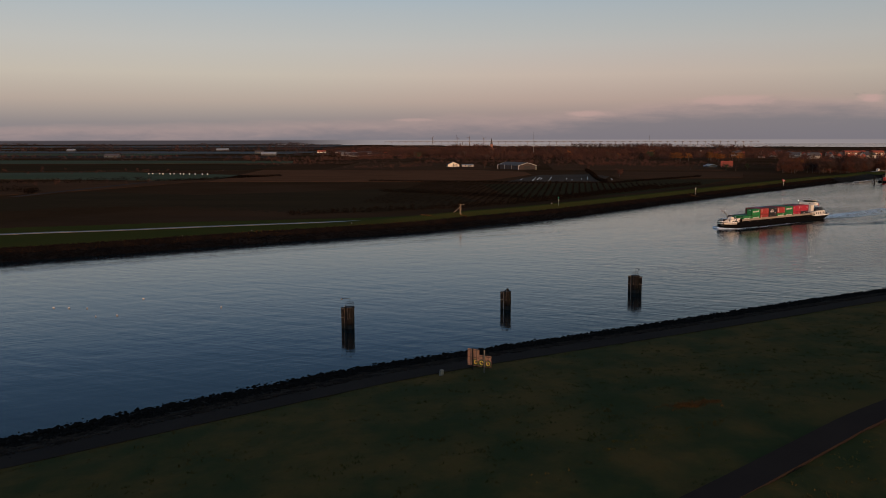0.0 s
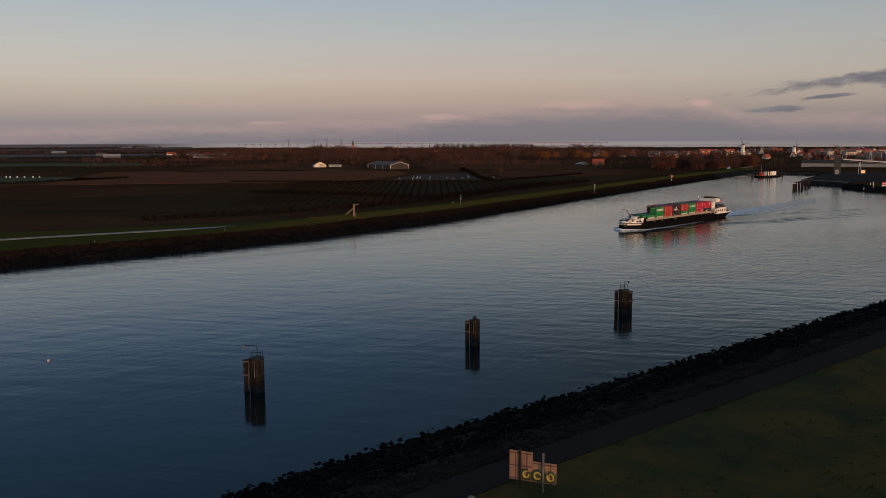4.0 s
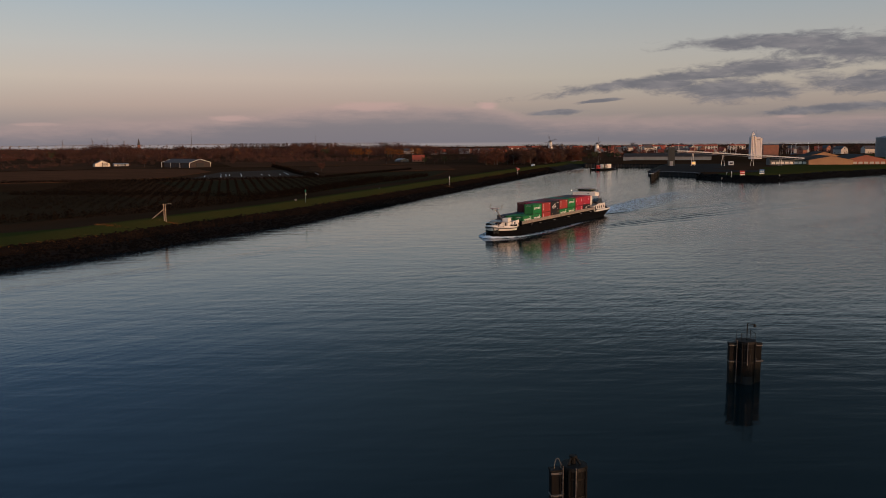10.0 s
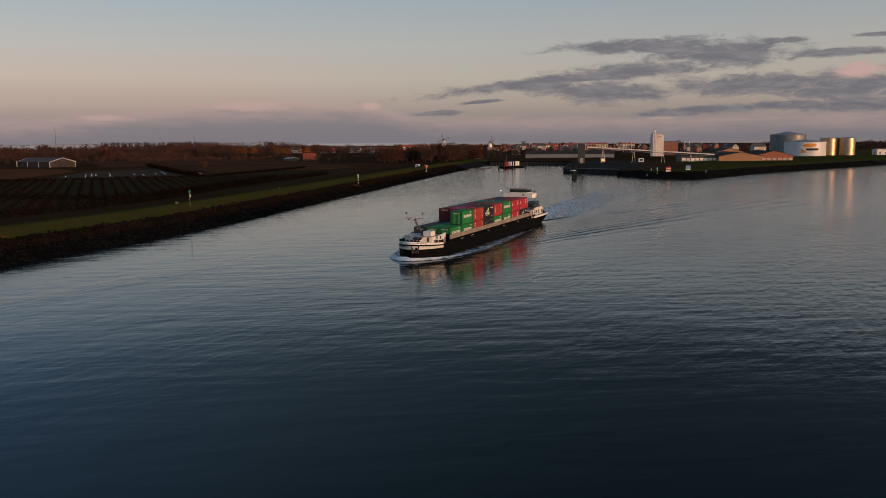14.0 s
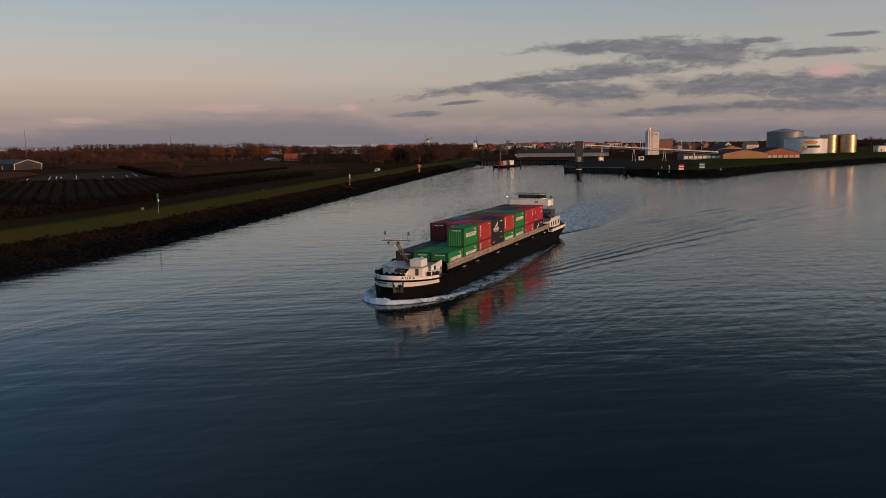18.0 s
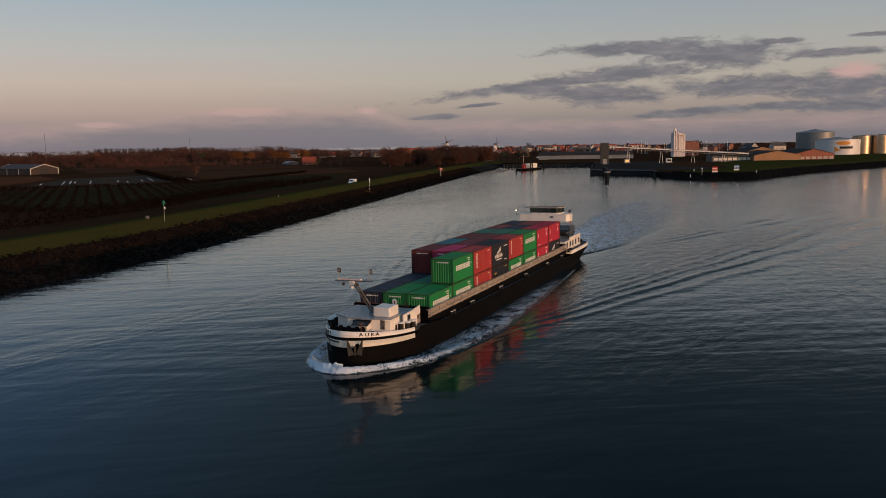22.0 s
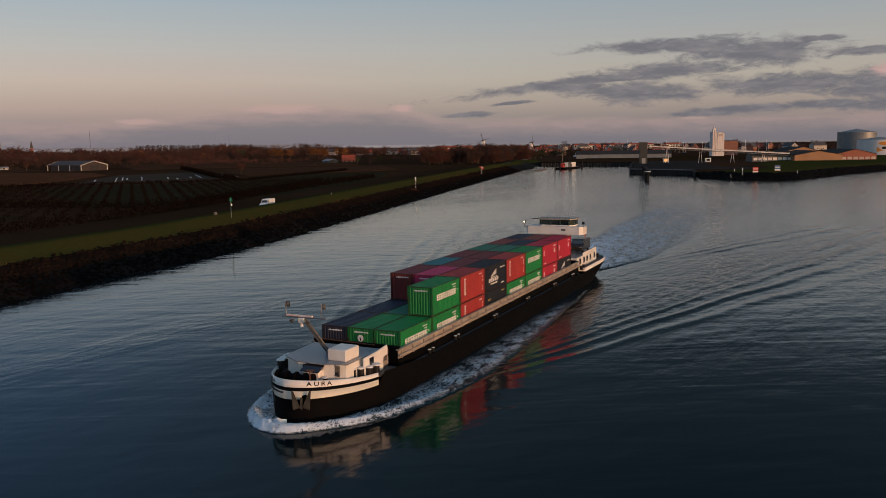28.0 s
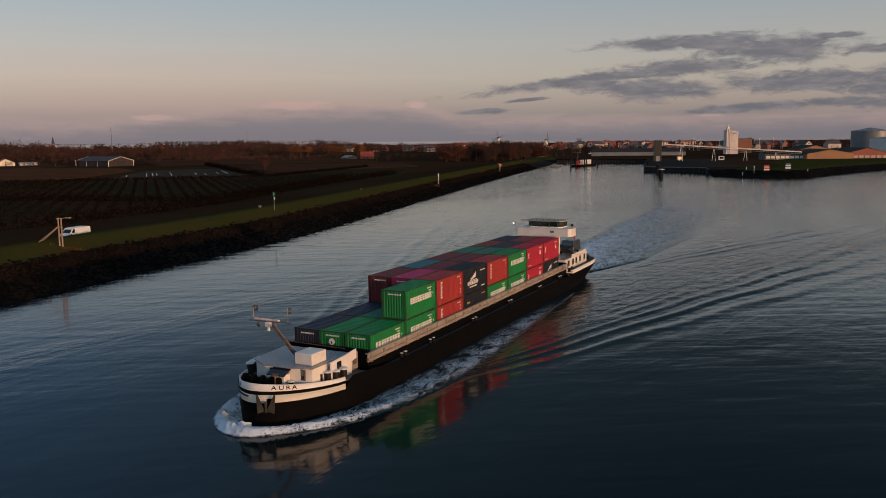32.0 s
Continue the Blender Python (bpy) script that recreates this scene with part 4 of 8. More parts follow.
    for y in (-4.9, 3.75):
        bm = bmesh.new()
        tube(bm, (-65.6, y, 6.9), (-65.6, y, 7.55), 0.035, n=6)
        tube(bm, (-65.6, y, 6.9), (-65.6, y * 0.9, 6.9), 0.035, n=6)
        arm = part("lamp_arm", bm, steel, bridge)
        bm = bmesh.new()
        box(bm, -65.75, y - 0.18, 7.45, -65.5, y + 0.18, 7.8, 0.05)
        lampb = part("search_lamp", bm, black_iron, bridge)
        bm = bmesh.new()
        tube(bm, (-65.5, y, 7.62), (-65.46, y, 7.62), 0.13, n=12)
        part("lamp_lens", bm, LENS if y < 0 else dark_glass, lampb)
    # red flag at the stern side of the bridge
    v, f = [], []
    for i in range(6):
        for z in (0.0, 1.1):
            v.append((-68.8 - 0.12 * i, 3.0 + 0.06 * math.sin(i * 1.4), 5.9 + z - 0.16 * i))
        if i:
            f.append((2 * i - 2, 2 * i, 2 * i + 1, 2 * i - 1))
    fl = raw("stern_flag", v, f, red_cloth, ship, True)
    fl.modifiers.new("thick", "SOLIDIFY").thickness = 0.01
    bm = bmesh.new()
    tube(bm, (-68.8, 3.0, 3.0), (-68.8, 3.0, 7.1), 0.03, n=6)
    part("stern_flag_pole", bm, steel, ship)
    # stern deck: bollards, winch, rail
    bm = bmesh.new()
    tube(bm, (0, 0, 0), (0, 0, 0.55), 0.2, n=12)
    first = None
    for x, y in ((-75.4, 3.3), (-76.3, 3.0), (-77.2, 2.4), (-75.4, -3.3), (-77.2, -2.4), (-62.8, 4.3), (-64.0, 4.3)):
        m = pose(x, y, 1.5)
        first = part("stern_bollard", bm, black_iron, ship, m=m) if first is None else again(first, m)
    bm = bmesh.new()
    box(bm, -77, -1.2, 1.5, -75.6, 1.2, 2.2, 0.1)
    tube(bm, (-76.3, -1.5, 2.2), (-76.3, 1.5, 2.2), 0.3, n=10)
    part("stern_winch", bm, black_iron, ship)


LENS = glow("lit_lens", (1.0, 0.85, 0.65), 2.0)
ship = thing("container_barge", "long black container barge with a white bow under way", "ship")
build_hull(ship)
build_anchor(ship)
build_foredeck(ship)
side_letters(ship)
build_aft(ship)
AFLOAT.append(ship)


# ---- containers ----
FRAMES = {}


def paint(name, c, dull=0.75):
    FRAMES[name] = c
    return material("container_" + name, c, 0.45, spec=0.3, second=tuple(x * dull + 0.006 for x in c), scale=0.5, bump=0.08, bump_scale=6, fine=0.12)


PAINTS = {
    "green": paint("green", (0.008, 0.195, 0.048)), "red": paint("red", (0.34, 0.034, 0.032)), "black": paint("black", (0.009, 0.011, 0.018)),
    "navy": paint("navy", (0.018, 0.024, 0.045)), "maroon": paint("maroon", (0.14, 0.022, 0.024)), "pink": paint("pink", (0.42, 0.03, 0.11)),
    "teal": paint("teal", (0.03, 0.16, 0.19)), "crimson": paint("crimson", (0.40, 0.018, 0.045)), "jade": paint("jade", (0.03, 0.16, 0.10)),
    "brick": paint("brick", (0.20, 0.045, 0.035)),
}
# frame paint darkened for the shaded gaps between containers, with rusty patches
SHADED_FRAMES = {k: material("worn_frame_" + k, tuple(c * 0.55 + 0.004 for c in rgb), 0.6, spec=0.3, second=(0.05, 0.028, 0.02), scale=1.4, bump=0.15, fine=0.2) for k, rgb in FRAMES.items()}
CL, CW, CH = 6.058, 2.438, 2.591


def corrugated(bm, length, height, n, depth):
    """An upright corrugated sheet in the plane y = 0, proud towards +y."""
    step = length / n
    cols = []
    for i in range(n):
        x = -length / 2 + i * step
        for dx, y in ((0.0, -depth), (0.28, -depth), (0.5, 0.0), (0.78, 0.0)):
            cols.append((x + dx * step, y))
    cols.append((length / 2, -depth))
    lo = [bm.verts.new((x, y, 0)) for x, y in cols]
    hi = [bm.verts.new((x, y, height)) for x, y in cols]
    for i in range(len(cols) - 1):
        bm.faces.new((lo[i], lo[i + 1], hi[i + 1], hi[i]))


def block_words(bm, x0, z0, w, h, n, seed):
    """A row of plain blocks that stands for a word, in the plane y = 0."""
    r = random.Random(seed)
    pitch = w / n
    for i in range(n):
        a = x0 + i * pitch
        b = a + pitch * r.uniform(0.80, 0.88)
        box(bm, a, -0.006, z0, a + pitch * 0.34, 0.006, z0 + h)
        for lo, hi in ((0.0, 0.27), (0.37, 0.63), (0.73, 1.0)):
            box(bm, a + pitch * 0.33, -0.006, z0 + h * lo, b, 0.006, z0 + h * hi)


PARTS = {}


def container_parts(colour, style):
    """The meshes of one container colour; containers of a colour share them."""
    key = (colour, style)
    if key in PARTS:
        return PARTS[key]
    mat = PAINTS[colour]
    out = []
    bm = bmesh.new()
    for sx in (-1, 1):
        for sy in (-1, 1):
            x, y = sx * (CL / 2 - 0.08), sy * (CW / 2 - 0.08)
            box(bm, x - 0.08, y - 0.08, 0.11, x + 0.08, y + 0.08, CH - 0.11)
            for z in (0.0, CH - 0.118):
                box(bm, x - 0.089, y - 0.081, z, x + 0.089, y + 0.081, z + 0.118)
    for sy in (-1, 1):
        y = sy * (CW / 2 - 0.05)
        for z in (0.02, CH - 0.10):
            box(bm, -CL / 2 + 0.16, y - 0.05, z, CL / 2 - 0.16, y + 0.05, z + 0.08)
    for sx in (-1, 1):
        x = sx * (CL / 2 - 0.06)
        for z in (0.02, CH - 0.11):
            box(bm, x - 0.06, -CW / 2 + 0.16, z, x + 0.06, CW / 2 - 0.16, z + 0.09)
    out.append(("frame", mesh_of("frame", bm, SHADED_FRAMES[colour]), Matrix.Identity(4)))
    bm = bmesh.new()
    corrugated(bm, CL - 0.3, CH - 0.2, 20, 0.025)
    side = mesh_of("side_panel", fixed(bm), mat)
    out.append(("side_panel", side, pose(0, CW / 2 - 0.02, 0.1)))
    out.append(("side_panel", side, pose(0, -CW / 2 + 0.02, 0.1, 0, 0, 180)))
    bm = bmesh.new()
    corrugated(bm, CW - 0.3, CH - 0.2, 8, 0.05)
    out.append(("end_panel", mesh_of("end_panel", fixed(bm), mat), pose(CL / 2 - 0.03, 0, 0.1, 0, 0, -90)))
    bm = bmesh.new()
    box(bm, -CL / 2 + 0.1, -CW / 2 + 0.06, 0.08, CL / 2 - 0.1, CW / 2 - 0.06, 0.12)
    out.append(("floor", mesh_of("floor", bm, mat), Matrix.Identity(4)))
    bm = bmesh.new()
    corrugated(bm, CL - 0.18, CW - 0.16, 13, 0.03)
    out.append(("roof", mesh_of("roof", fixed(bm), mat), Matrix(((1, 0, 0, 0), (0, 0, -1, CW / 2 - 0.08), (0, 1, 0, CH - 0.025), (0, 0, 0, 1)))))
    bm = bmesh.new()
    for s in (-1, 1):
        box(bm, -0.03, s * 0.58 - 0.55, 0.12, 0.03, s * 0.58 + 0.55, CH - 0.13)
        for y in (-0.3, 0.25):
            tube(bm, (-0.05, s * 0.58 + y, 0.12), (-0.05, s * 0.58 + y, CH - 0.13), 0.02, n=6)
    out.append(("door", mesh_of("door", bm, mat), pose(-CL / 2 + 0.06, 0, 0)))
    # markings
    bm = bmesh.new()
    if style == "line":
        block_words(bm, -2.09, 1.22, 4.15, 0.54, 9, 4)
        block_words(bm, 1.15, 2.12, 0.9, 0.10, 8, 5)
        block_words(bm, 1.45, 1.88, 0.5, 0.10, 4, 6)
        box(bm, 2.25, -0.006, 1.5, 2.37, 0.006, 1.66)
    elif style == "upright":
        for i in range(7):
            box(bm, -2.12, -0.006, 0.68 + i * 0.235, -1.74 - 0.1 * (i % 2), 0.006, 0.68 + i * 0.235 + 0.15)
        block_words(bm, 1.5, 2.15, 0.8, 0.09, 7, 3)
        for z in (0.5, 0.8, 1.4, 1.75):
            box(bm, 2.3, -0.006, z, 2.42, 0.006, z + 0.16)
    elif style == "badge":
        block_words(bm, -2.0, 0.86, 2.7, 0.36, 5, 2)
        block_words(bm, -1.5, 0.58, 1.9, 0.14, 6, 2)
        for k in range(5):
            box(bm, -1.25 + 0.28 * k, -0.006, 1.38 + 0.04 * k, -1.04 + 0.28 * k, 0.006, 1.55 + 0.13 * k)
        box(bm, -1.5, -0.006, 1.28, 0.3, 0.006, 1.34)
        block_words(bm, 1.2, 2.0, 1.3, 0.12, 7, 9)
        block_words(bm, 1.4, 0.35, 0.9, 0.10, 6, 9)
    elif style == "small":
        block_words(bm, 1.3, 2.1, 1.0, 0.12, 7, 8)
        block_words(bm, 1.5, 1.3, 0.55, 0.5, 2, 8)
        for i in range(3):
            box(bm, -2.5, -0.006, 1.3 + i * 0.22, -2.2, 0.006, 1.46 + i * 0.22)
        block_words(bm, -2.5, 0.3, 1.1, 0.08, 6, 8)
    elif style == "plain":
        block_words(bm, -2.2, 1.6, 0.7, 0.2, 4, 8)
        block_words(bm, 1.5, 2.1, 0.9, 0.1, 7, 8)
    marks = mesh_of("marking", bm, white_mark if style != "plain" else material("yellow_marking", (0.5, 0.35, 0.08), 0.6))
    out.append(("marking", marks, pose(0, CW / 2 - 0.012, 0, 0, 0, 0) @ Matrix.Diagonal((-1, 1, 1, 1))))
    bm = bmesh.new()
    block_words(bm, -0.75, 2.15, 1.35, 0.12, 9, 1)
    out.append(("end_marking", mesh_of("end_marking", bm, white_mark), pose(CL / 2 - 0.022, 0, 0, 0, 0, -90)))
    PARTS[key] = out
    return out


COLOUR_WORDS = {"green": "bright green", "red": "orange-red", "black": "black", "navy": "dark navy blue", "maroon": "dark maroon", "pink": "magenta pink", "teal": "teal blue", "crimson": "crimson red", "jade": "dull green", "brick": "brick red"}
STYLE_WORDS = {"line": "bold white block lettering", "upright": "upright white side lettering", "badge": "a white emblem", "small": "small white markings", "plain": "a small yellow mark"}
PITCH, FRONT, ROWS = 6.1, -11.0, {"port": 2.52, "centre": 0.0, "starboard": -2.52}


def container(colour, style, slot, row, tier):
    x, y, z = FRONT - CL / 2 - slot * PITCH, ROWS[row], 1.36 + tier * (CH + 0.008)
    where = "lower tier" if tier == 0 else "upper tier"
    c = thing("shipping_container", f"{COLOUR_WORDS[colour]} steel container with {STYLE_WORDS[style]}, {where}", "container", pose(x, y, z), "containers on the barge")
    for name, me, m in container_parts(colour, style):
        o = new(name, me)
        o.parent, o.matrix_basis = c, m
        if "marking" in name:
            tagged(o, kind="stuff")
    AFLOAT.append(c)
    return c


STACKS = {
    ("port", 0): "green line,green line,red upright,black plain,green line,green line,crimson small,black badge",
    ("port", 1): ",green line,red upright,black badge,red upright,green line,crimson small,crimson small",
    ("centre", 0): "green line,jade line,maroon upright,navy plain,red upright,green line,maroon small,navy plain",
    ("centre", 1): ",,pink small,maroon upright,maroon small,jade line,navy plain,brick upright",
    ("starboard", 0): "navy plain,navy plain,maroon small,navy plain,maroon upright,jade line,red upright,navy plain",
    ("starboard", 1): ",,maroon upright,teal small,maroon small,jade line,brick upright,navy plain",
}
for (row, tier), text in STACKS.items():
    for slot, item in enumerate(text.split(",")):
        if item:
            container(*item.split(), slot, row, tier)
# round sign hung before the load
bm = bmesh.new()
tube(bm, (0, 0, 0), (0.03, 0, 0), 0.28, n=20)
sign = part("round_sign", bm, white_mark, ship, "round white sign before the load", m=pose(-10.9, 0.1, 3.1))
bm = bmesh.new()
box(bm, 0.03, -0.05, -0.2, 0.04, 0.05, 0.05)
part("sign_mark", bm, black_iron, sign)


# ---- car on the aft deck, and a van design for the road ----
def wheel(parent, x, y, z, r, w):
    bm = bmesh.new()
    tube(bm, (0, -w / 2, 0), (0, w / 2, 0), r, n=20)
    ob = part("wheel", bm, material("tyre_rubber", (0.015, 0.015, 0.015), 0.8), parent, m=pose(x, y, z))
    bm = bmesh.new()
    tube(bm, (0, -w / 2 - 0.01, 0), (0, w / 2 + 0.01, 0), r * 0.6, n=16)
    part("rim", bm, steel, ob)
    return ob


def van(body_mat, m, label, length=4.9, width=1.95, height=1.95, hood=1.0, lights=None):
    """A panel van: side outline drawn out across its width and tucked in towards the roof."""
    top = thing("van", label, "van", m)
    L, H = length / 2, height
    out = [(-L, 0.35), (-L + 0.02, H - 0.12), (-L + 0.2, H), (L - hood - 0.95, H), (L - hood - 0.7, H - 0.06), (L - hood + 0.1, 1.12 * H / 1.95 + 0.1), (L - 0.18, 0.92 * H / 1.95 + 0.05), (L - 0.02, 0.75), (L, 0.35)]
    bm = bmesh.new()
    rings = []
    for y, tuck in ((-width / 2, 1), (-width / 2 + 0.08, 0.0), (width / 2 - 0.08, 0.0), (width / 2, 1)):
        ring = []
        for x, z in out:
            inn = 0.0
            if tuck:
                z2, x2 = z - 0.04 * (z > 1.0), x * 0.99
                inn = max(0, z - 0.9) * 0.10
            else:
                z2, x2 = z, x
            ring.append(bm.verts.new((x2, y - math.copysign(inn, y), z2)))
        rings.append(ring)
    for a, b in zip(rings, rings[1:]):
        for i in range(len(out)):
            j = (i + 1) % len(out)
            bm.faces.new((a[i], a[j], b[j], b[i]))
    bm.faces.new(rings[0]), bm.faces.new(rings[-1][::-1])
    part("body", fixed(bm), body_mat, top, smooth=False)
    # glass
    x0, z0, x1, z1 = out[4][0], out[4][1], out[5][0], out[5][1]
    bm = bmesh.new()
    wv = [(x0 + 0.02, -0.72, z0 - 0.05), (x0 + 0.02, 0.72, z0 - 0.05), (x1 - 0.02, 0.82, z1 + 0.05), (x1 - 0.02, -0.82, z1 + 0.05)]
    nrm = Vector((z0 - z1, 0, x1 - x0)).normalized()
    a = [bm.verts.new(Vector(c) - nrm * 0.02) for c in wv]
    b = [bm.verts.new(Vector(c) + nrm * 0.012) for c in wv]
    bm.faces.new(a), bm.faces.new(b[::-1])
    for i in range(4):
        bm.faces.new((a[i], a[(i + 1) % 4], b[(i + 1) % 4], b[i]))
    part("windscreen", fixed(bm), dark_glass, top)
    for s in (1, -1):
        bm = bmesh.new()
        yy = s * (width / 2 - 0.05)
        q = [(x1 - 0.25, z1 + 0.06), (x1 - 1.0, z1 + 0.06), (x1 - 1.0, z0 - 0.08), (x0 + 0.0, z0 - 0.08)]
        a = [bm.verts.new((x, yy, z)) for x, z in q]
        b = [bm.verts.new((x, yy - s * 0.06 + s * 0.07, z)) for x, z in q]
        bm.faces.new(a), bm.faces.new(b[::-1])
        for i in range(4):
            bm.faces.new((a[i], a[(i + 1) % 4], b[(i + 1) % 4], b[i]))
        part("side_window", fixed(bm), dark_glass, top)
        bm = bmesh.new()
        box(bm, x1 - 0.2, s * (width / 2 + 0.02) - 0.08, 1.12, x1 - 0.05, s * (width / 2 + 0.02) + 0.1, 1.38, 0.03)
        part("mirror", bm, black_iron, top)
        bm = bmesh.new()
        box(bm, L - 0.12, s * 0.72 - 0.17, 0.72, L + 0.005, s * 0.72 + 0.17, 0.9, 0.03)
        part("headlight", bm, lights or steel, top)
    bm = bmesh.new()
    box(bm, L - 0.1, -0.85, 0.3, L + 0.06, 0.85, 0.58, 0.05)
    part("bumper", bm, black_iron, top)
    bm = bmesh.new()
    box(bm, L - 0.08, -0.5, 0.66, L + 0.02, 0.5, 0.86, 0.02)
    part("grille", bm, black_iron, top)
    for x in (L - 0.95, -L + 1.0):
        for s in (1, -1):
            wheel(top, x, s * (width / 2 - 0.14), 0.34, 0.34, 0.22)
    return top


deck_van = van(material("black_car_paint", (0.016, 0.017, 0.019), 0.25, spec=0.6, fine=0.02), pose(-70.6, 1.85, 3.02, 0, 0, 0), "black passenger van parked on the barge's aft deckhouse roof", length=4.7, height=1.85)
AFLOAT.append(deck_van)


# ---- wake: rigid pieces that travel with the barge ----
def sheet(name, rows, dens, mat, label):
    """A mesh of equal rows of points, with a foam density for each point."""
    k = len(rows[0])
    v = [c for r in rows for c in r]
    f = [(i * k + j, i * k + j + 1, (i + 1) * k + j + 1, (i + 1) * k + j) for i in range(len(rows) - 1) for j in range(k - 1)]
    ob = raw(name, v, f, mat, None, True)
    at = ob.data.attributes.new("foam_cover", "FLOAT", "POINT")
    at.data.foreach_set("value", [float(d) for r in dens for d in r])
    tagged(ob, label, "wake", kind="stuff")
    ob["on_water"] = 1
    AFLOAT.append(ob)
    return ob


def wake_half(x):
    """Half width of the churned water astern."""
    return float(np.interp(-x, [70, 78, 84, 95, 111, 139, 165, 215], [2.0, 3.6, 5.4, 8.4, 9.8, 11.4, 12.4, 13.5]))


# outer edge of the bow wave, from the stem aft: port, starboard
EDGE = {1: [(1.7, -0.9), (2.1, 0.6), (1.6, 1.9), (0.6, 3.0), (-1.0, 4.5), (-3.0, 6.0), (-6.5, 7.4), (-10, 8.3), (-14, 9.0), (-19, 9.2), (-27, 8.9), (-40, 7.8), (-60, 6.2)],
        -1: [(2.1, 0.6), (1.8, -0.7), (1.0, -2.2), (-0.6, -3.8), (-2.8, -4.9), (-6.5, -5.9), (-11, -7.4), (-20, -8.2), (-32, -8.0), (-46, -7.2), (-60, -6.2)]}


def build_wake():
    foam = water_material("foaming_water", 0.08, True, 1.6)
    rnd = np.random.default_rng(5)
    for s in (1, -1):
        line = resample(chaikin(EDGE[s], 2), 0.28)
        n = len(line)
        rows, dens = [], []
        wob = np.convolve(rnd.normal(0, 1, n + 8), np.ones(9) / 3, "valid") * 0.34
        for i, (x, y) in enumerate(line):
            run = i * 0.28
            # the foot of each rib lies on the hull, a little abaft the outer edge
            hx = min(-0.55, x - 3.2 * math.exp(-run / 7) - 0.4)
            hy = s * max(0.0, half_beam(hx) - 0.35) + 0.25 * max(0.0, (hx + 9.25) / 9)
            near = math.exp(-run / 10.0)
            fade = min(1.0, (n - 1 - i) / 60)
            r, dr = [], []
            for j in range(19):
                q = j / 18
                u = q * (1 + wob[i] * 0.05 * (0.4 + near)) + rnd.normal(0, 0.022) * (q > 0.4)
                crest = math.exp(-((q - 0.74) / 0.17) ** 2)
                rise = (0.46 * near + 0.13 * math.exp(-run / 40)) * crest
                z = rise * (0.72 + 0.56 * rnd.random()) + 0.045 * min(1, (1 - q) * 5) - (0.06 if j == 18 else 0)
                if i == n - 1:
                    z = -0.05
                r.append((hx + (x - hx) * u, hy + (y - hy) * u, z))
                rim = min(1.0, (1 - q) * (16 if near > 0.3 else 5))
                body = 1.08 * near * (0.62 + 0.38 * min(1.0, max(0.0, (q - 0.25) / 0.35))) + (1 - near) * (0.30 + 0.28 * math.exp(-((q - 0.62) / 0.28) ** 2) - 0.14 * min(1, run / 60))
                dr.append(body * rim * fade * min(1.0, 0.15 + q * 4.5))
            rows.append(r)
            dens.append(dr)
        sheet("bow_wave", rows, dens, foam, "white breaking bow wave trailing lacy foam along the barge's side")
    # clots of spray thrown off the breaking crest
    pts = []
    for s in (1, -1):
        line = resample(chaikin(EDGE[s], 2), 0.28)
        for i, (x, y) in enumerate(line[:70]):
            k = math.exp(-i * 0.28 / 8)
            for _ in range(int(16 * k)):
                u = rnd.normal(0.76, 0.07)
                hx = min(-0.55, x - 3.2 * math.exp(-i * 0.28 / 7) - 0.4)
                hy = s * max(0.0, half_beam(hx) - 0.35)
                pts.append((hx + (x - hx) * u + rnd.normal(0, 0.12), hy + (y - hy) * u + rnd.normal(0, 0.12), 0.06 + abs(rnd.normal(0, 0.22)) * k, rnd.uniform(0.012, 0.045)))
    v, f = [], []
    for x, y, z, r in pts:
        b = len(v)
        v += [(x + r * dx, y + r * dy, z + r * dz) for dx, dy, dz in ((1, 0, 0), (-1, 0, 0), (0, 1, 0), (0, -1, 0), (0, 0, 0.8), (0, 0, -0.8))]
        f += [(b + p, b + q, b + t) for p, q, t in ((0, 2, 4), (2, 1, 4), (1, 3, 4), (3, 0, 4), (2, 0, 5), (1, 2, 5), (3, 1, 5), (0, 3, 5))]
    spray_ob = raw("spray", v, f, material("white_spray", (0.80, 0.84, 0.88), 0.7, second=(0.7, 0.75, 0.8)), None, True)
    tagged(spray_ob, "white spray thrown up by the bow wave", "spray", kind="stuff")
    spray_ob["on_water"] = 1
    AFLOAT.append(spray_ob)
    # churned wake astern
    rows, dens = [], []
    for i in range(190):
        x = -76.5 - i * 0.95
        half = wake_half(x)
        r, dr = [], []
        for j in range(33):
            q = j / 32 * 2 - 1
            fade = max(0.0, 1 - abs(q) ** 4)
            z = (0.05 + 0.16 * rnd.random() * math.exp(-i / 60)) * min(1, fade * 3) - 0.04 * (abs(q) > 0.93) - (0.06 if i in (0, 189) else 0)
            r.append((x, q * half - (0.9 * half - 8.5 if half > 9.4 else 0) * 0.5 + 0.5 * math.sin(i * 0.15) * abs(q), z))
            # whiter towards the starboard edge
            side = 0.62 + 0.38 * math.exp(-((q + 0.55) / 0.35) ** 2)
            dr.append((0.45 * math.exp(-i / 40) + 0.74 * math.exp(-i / 190)) * side * fade * min(1, (189 - i) / 70))
        rows.append(r)
        dens.append(dr)
    sheet("stern_wake", rows, dens, foam, "pale churned wake spreading astern of the barge")
    # diverging swell to both sides: crests fan out from the bow, long outside and short within, and again from the stern
    for s in (1, -1):
        xs, ys = np.arange(-6, -185, -0.55), np.concatenate([np.arange(4.4, 40, 0.26), np.arange(40, 72, 0.5)])
        gx, gy = np.meshgrid(xs, ys, indexing="ij")
        wander = 0.5 * np.sin(gx * 0.11 + gy * 0.07) + 0.4 * np.sin(gx * 0.23 - gy * 0.17 + 1.0)
        z = np.zeros_like(gx)
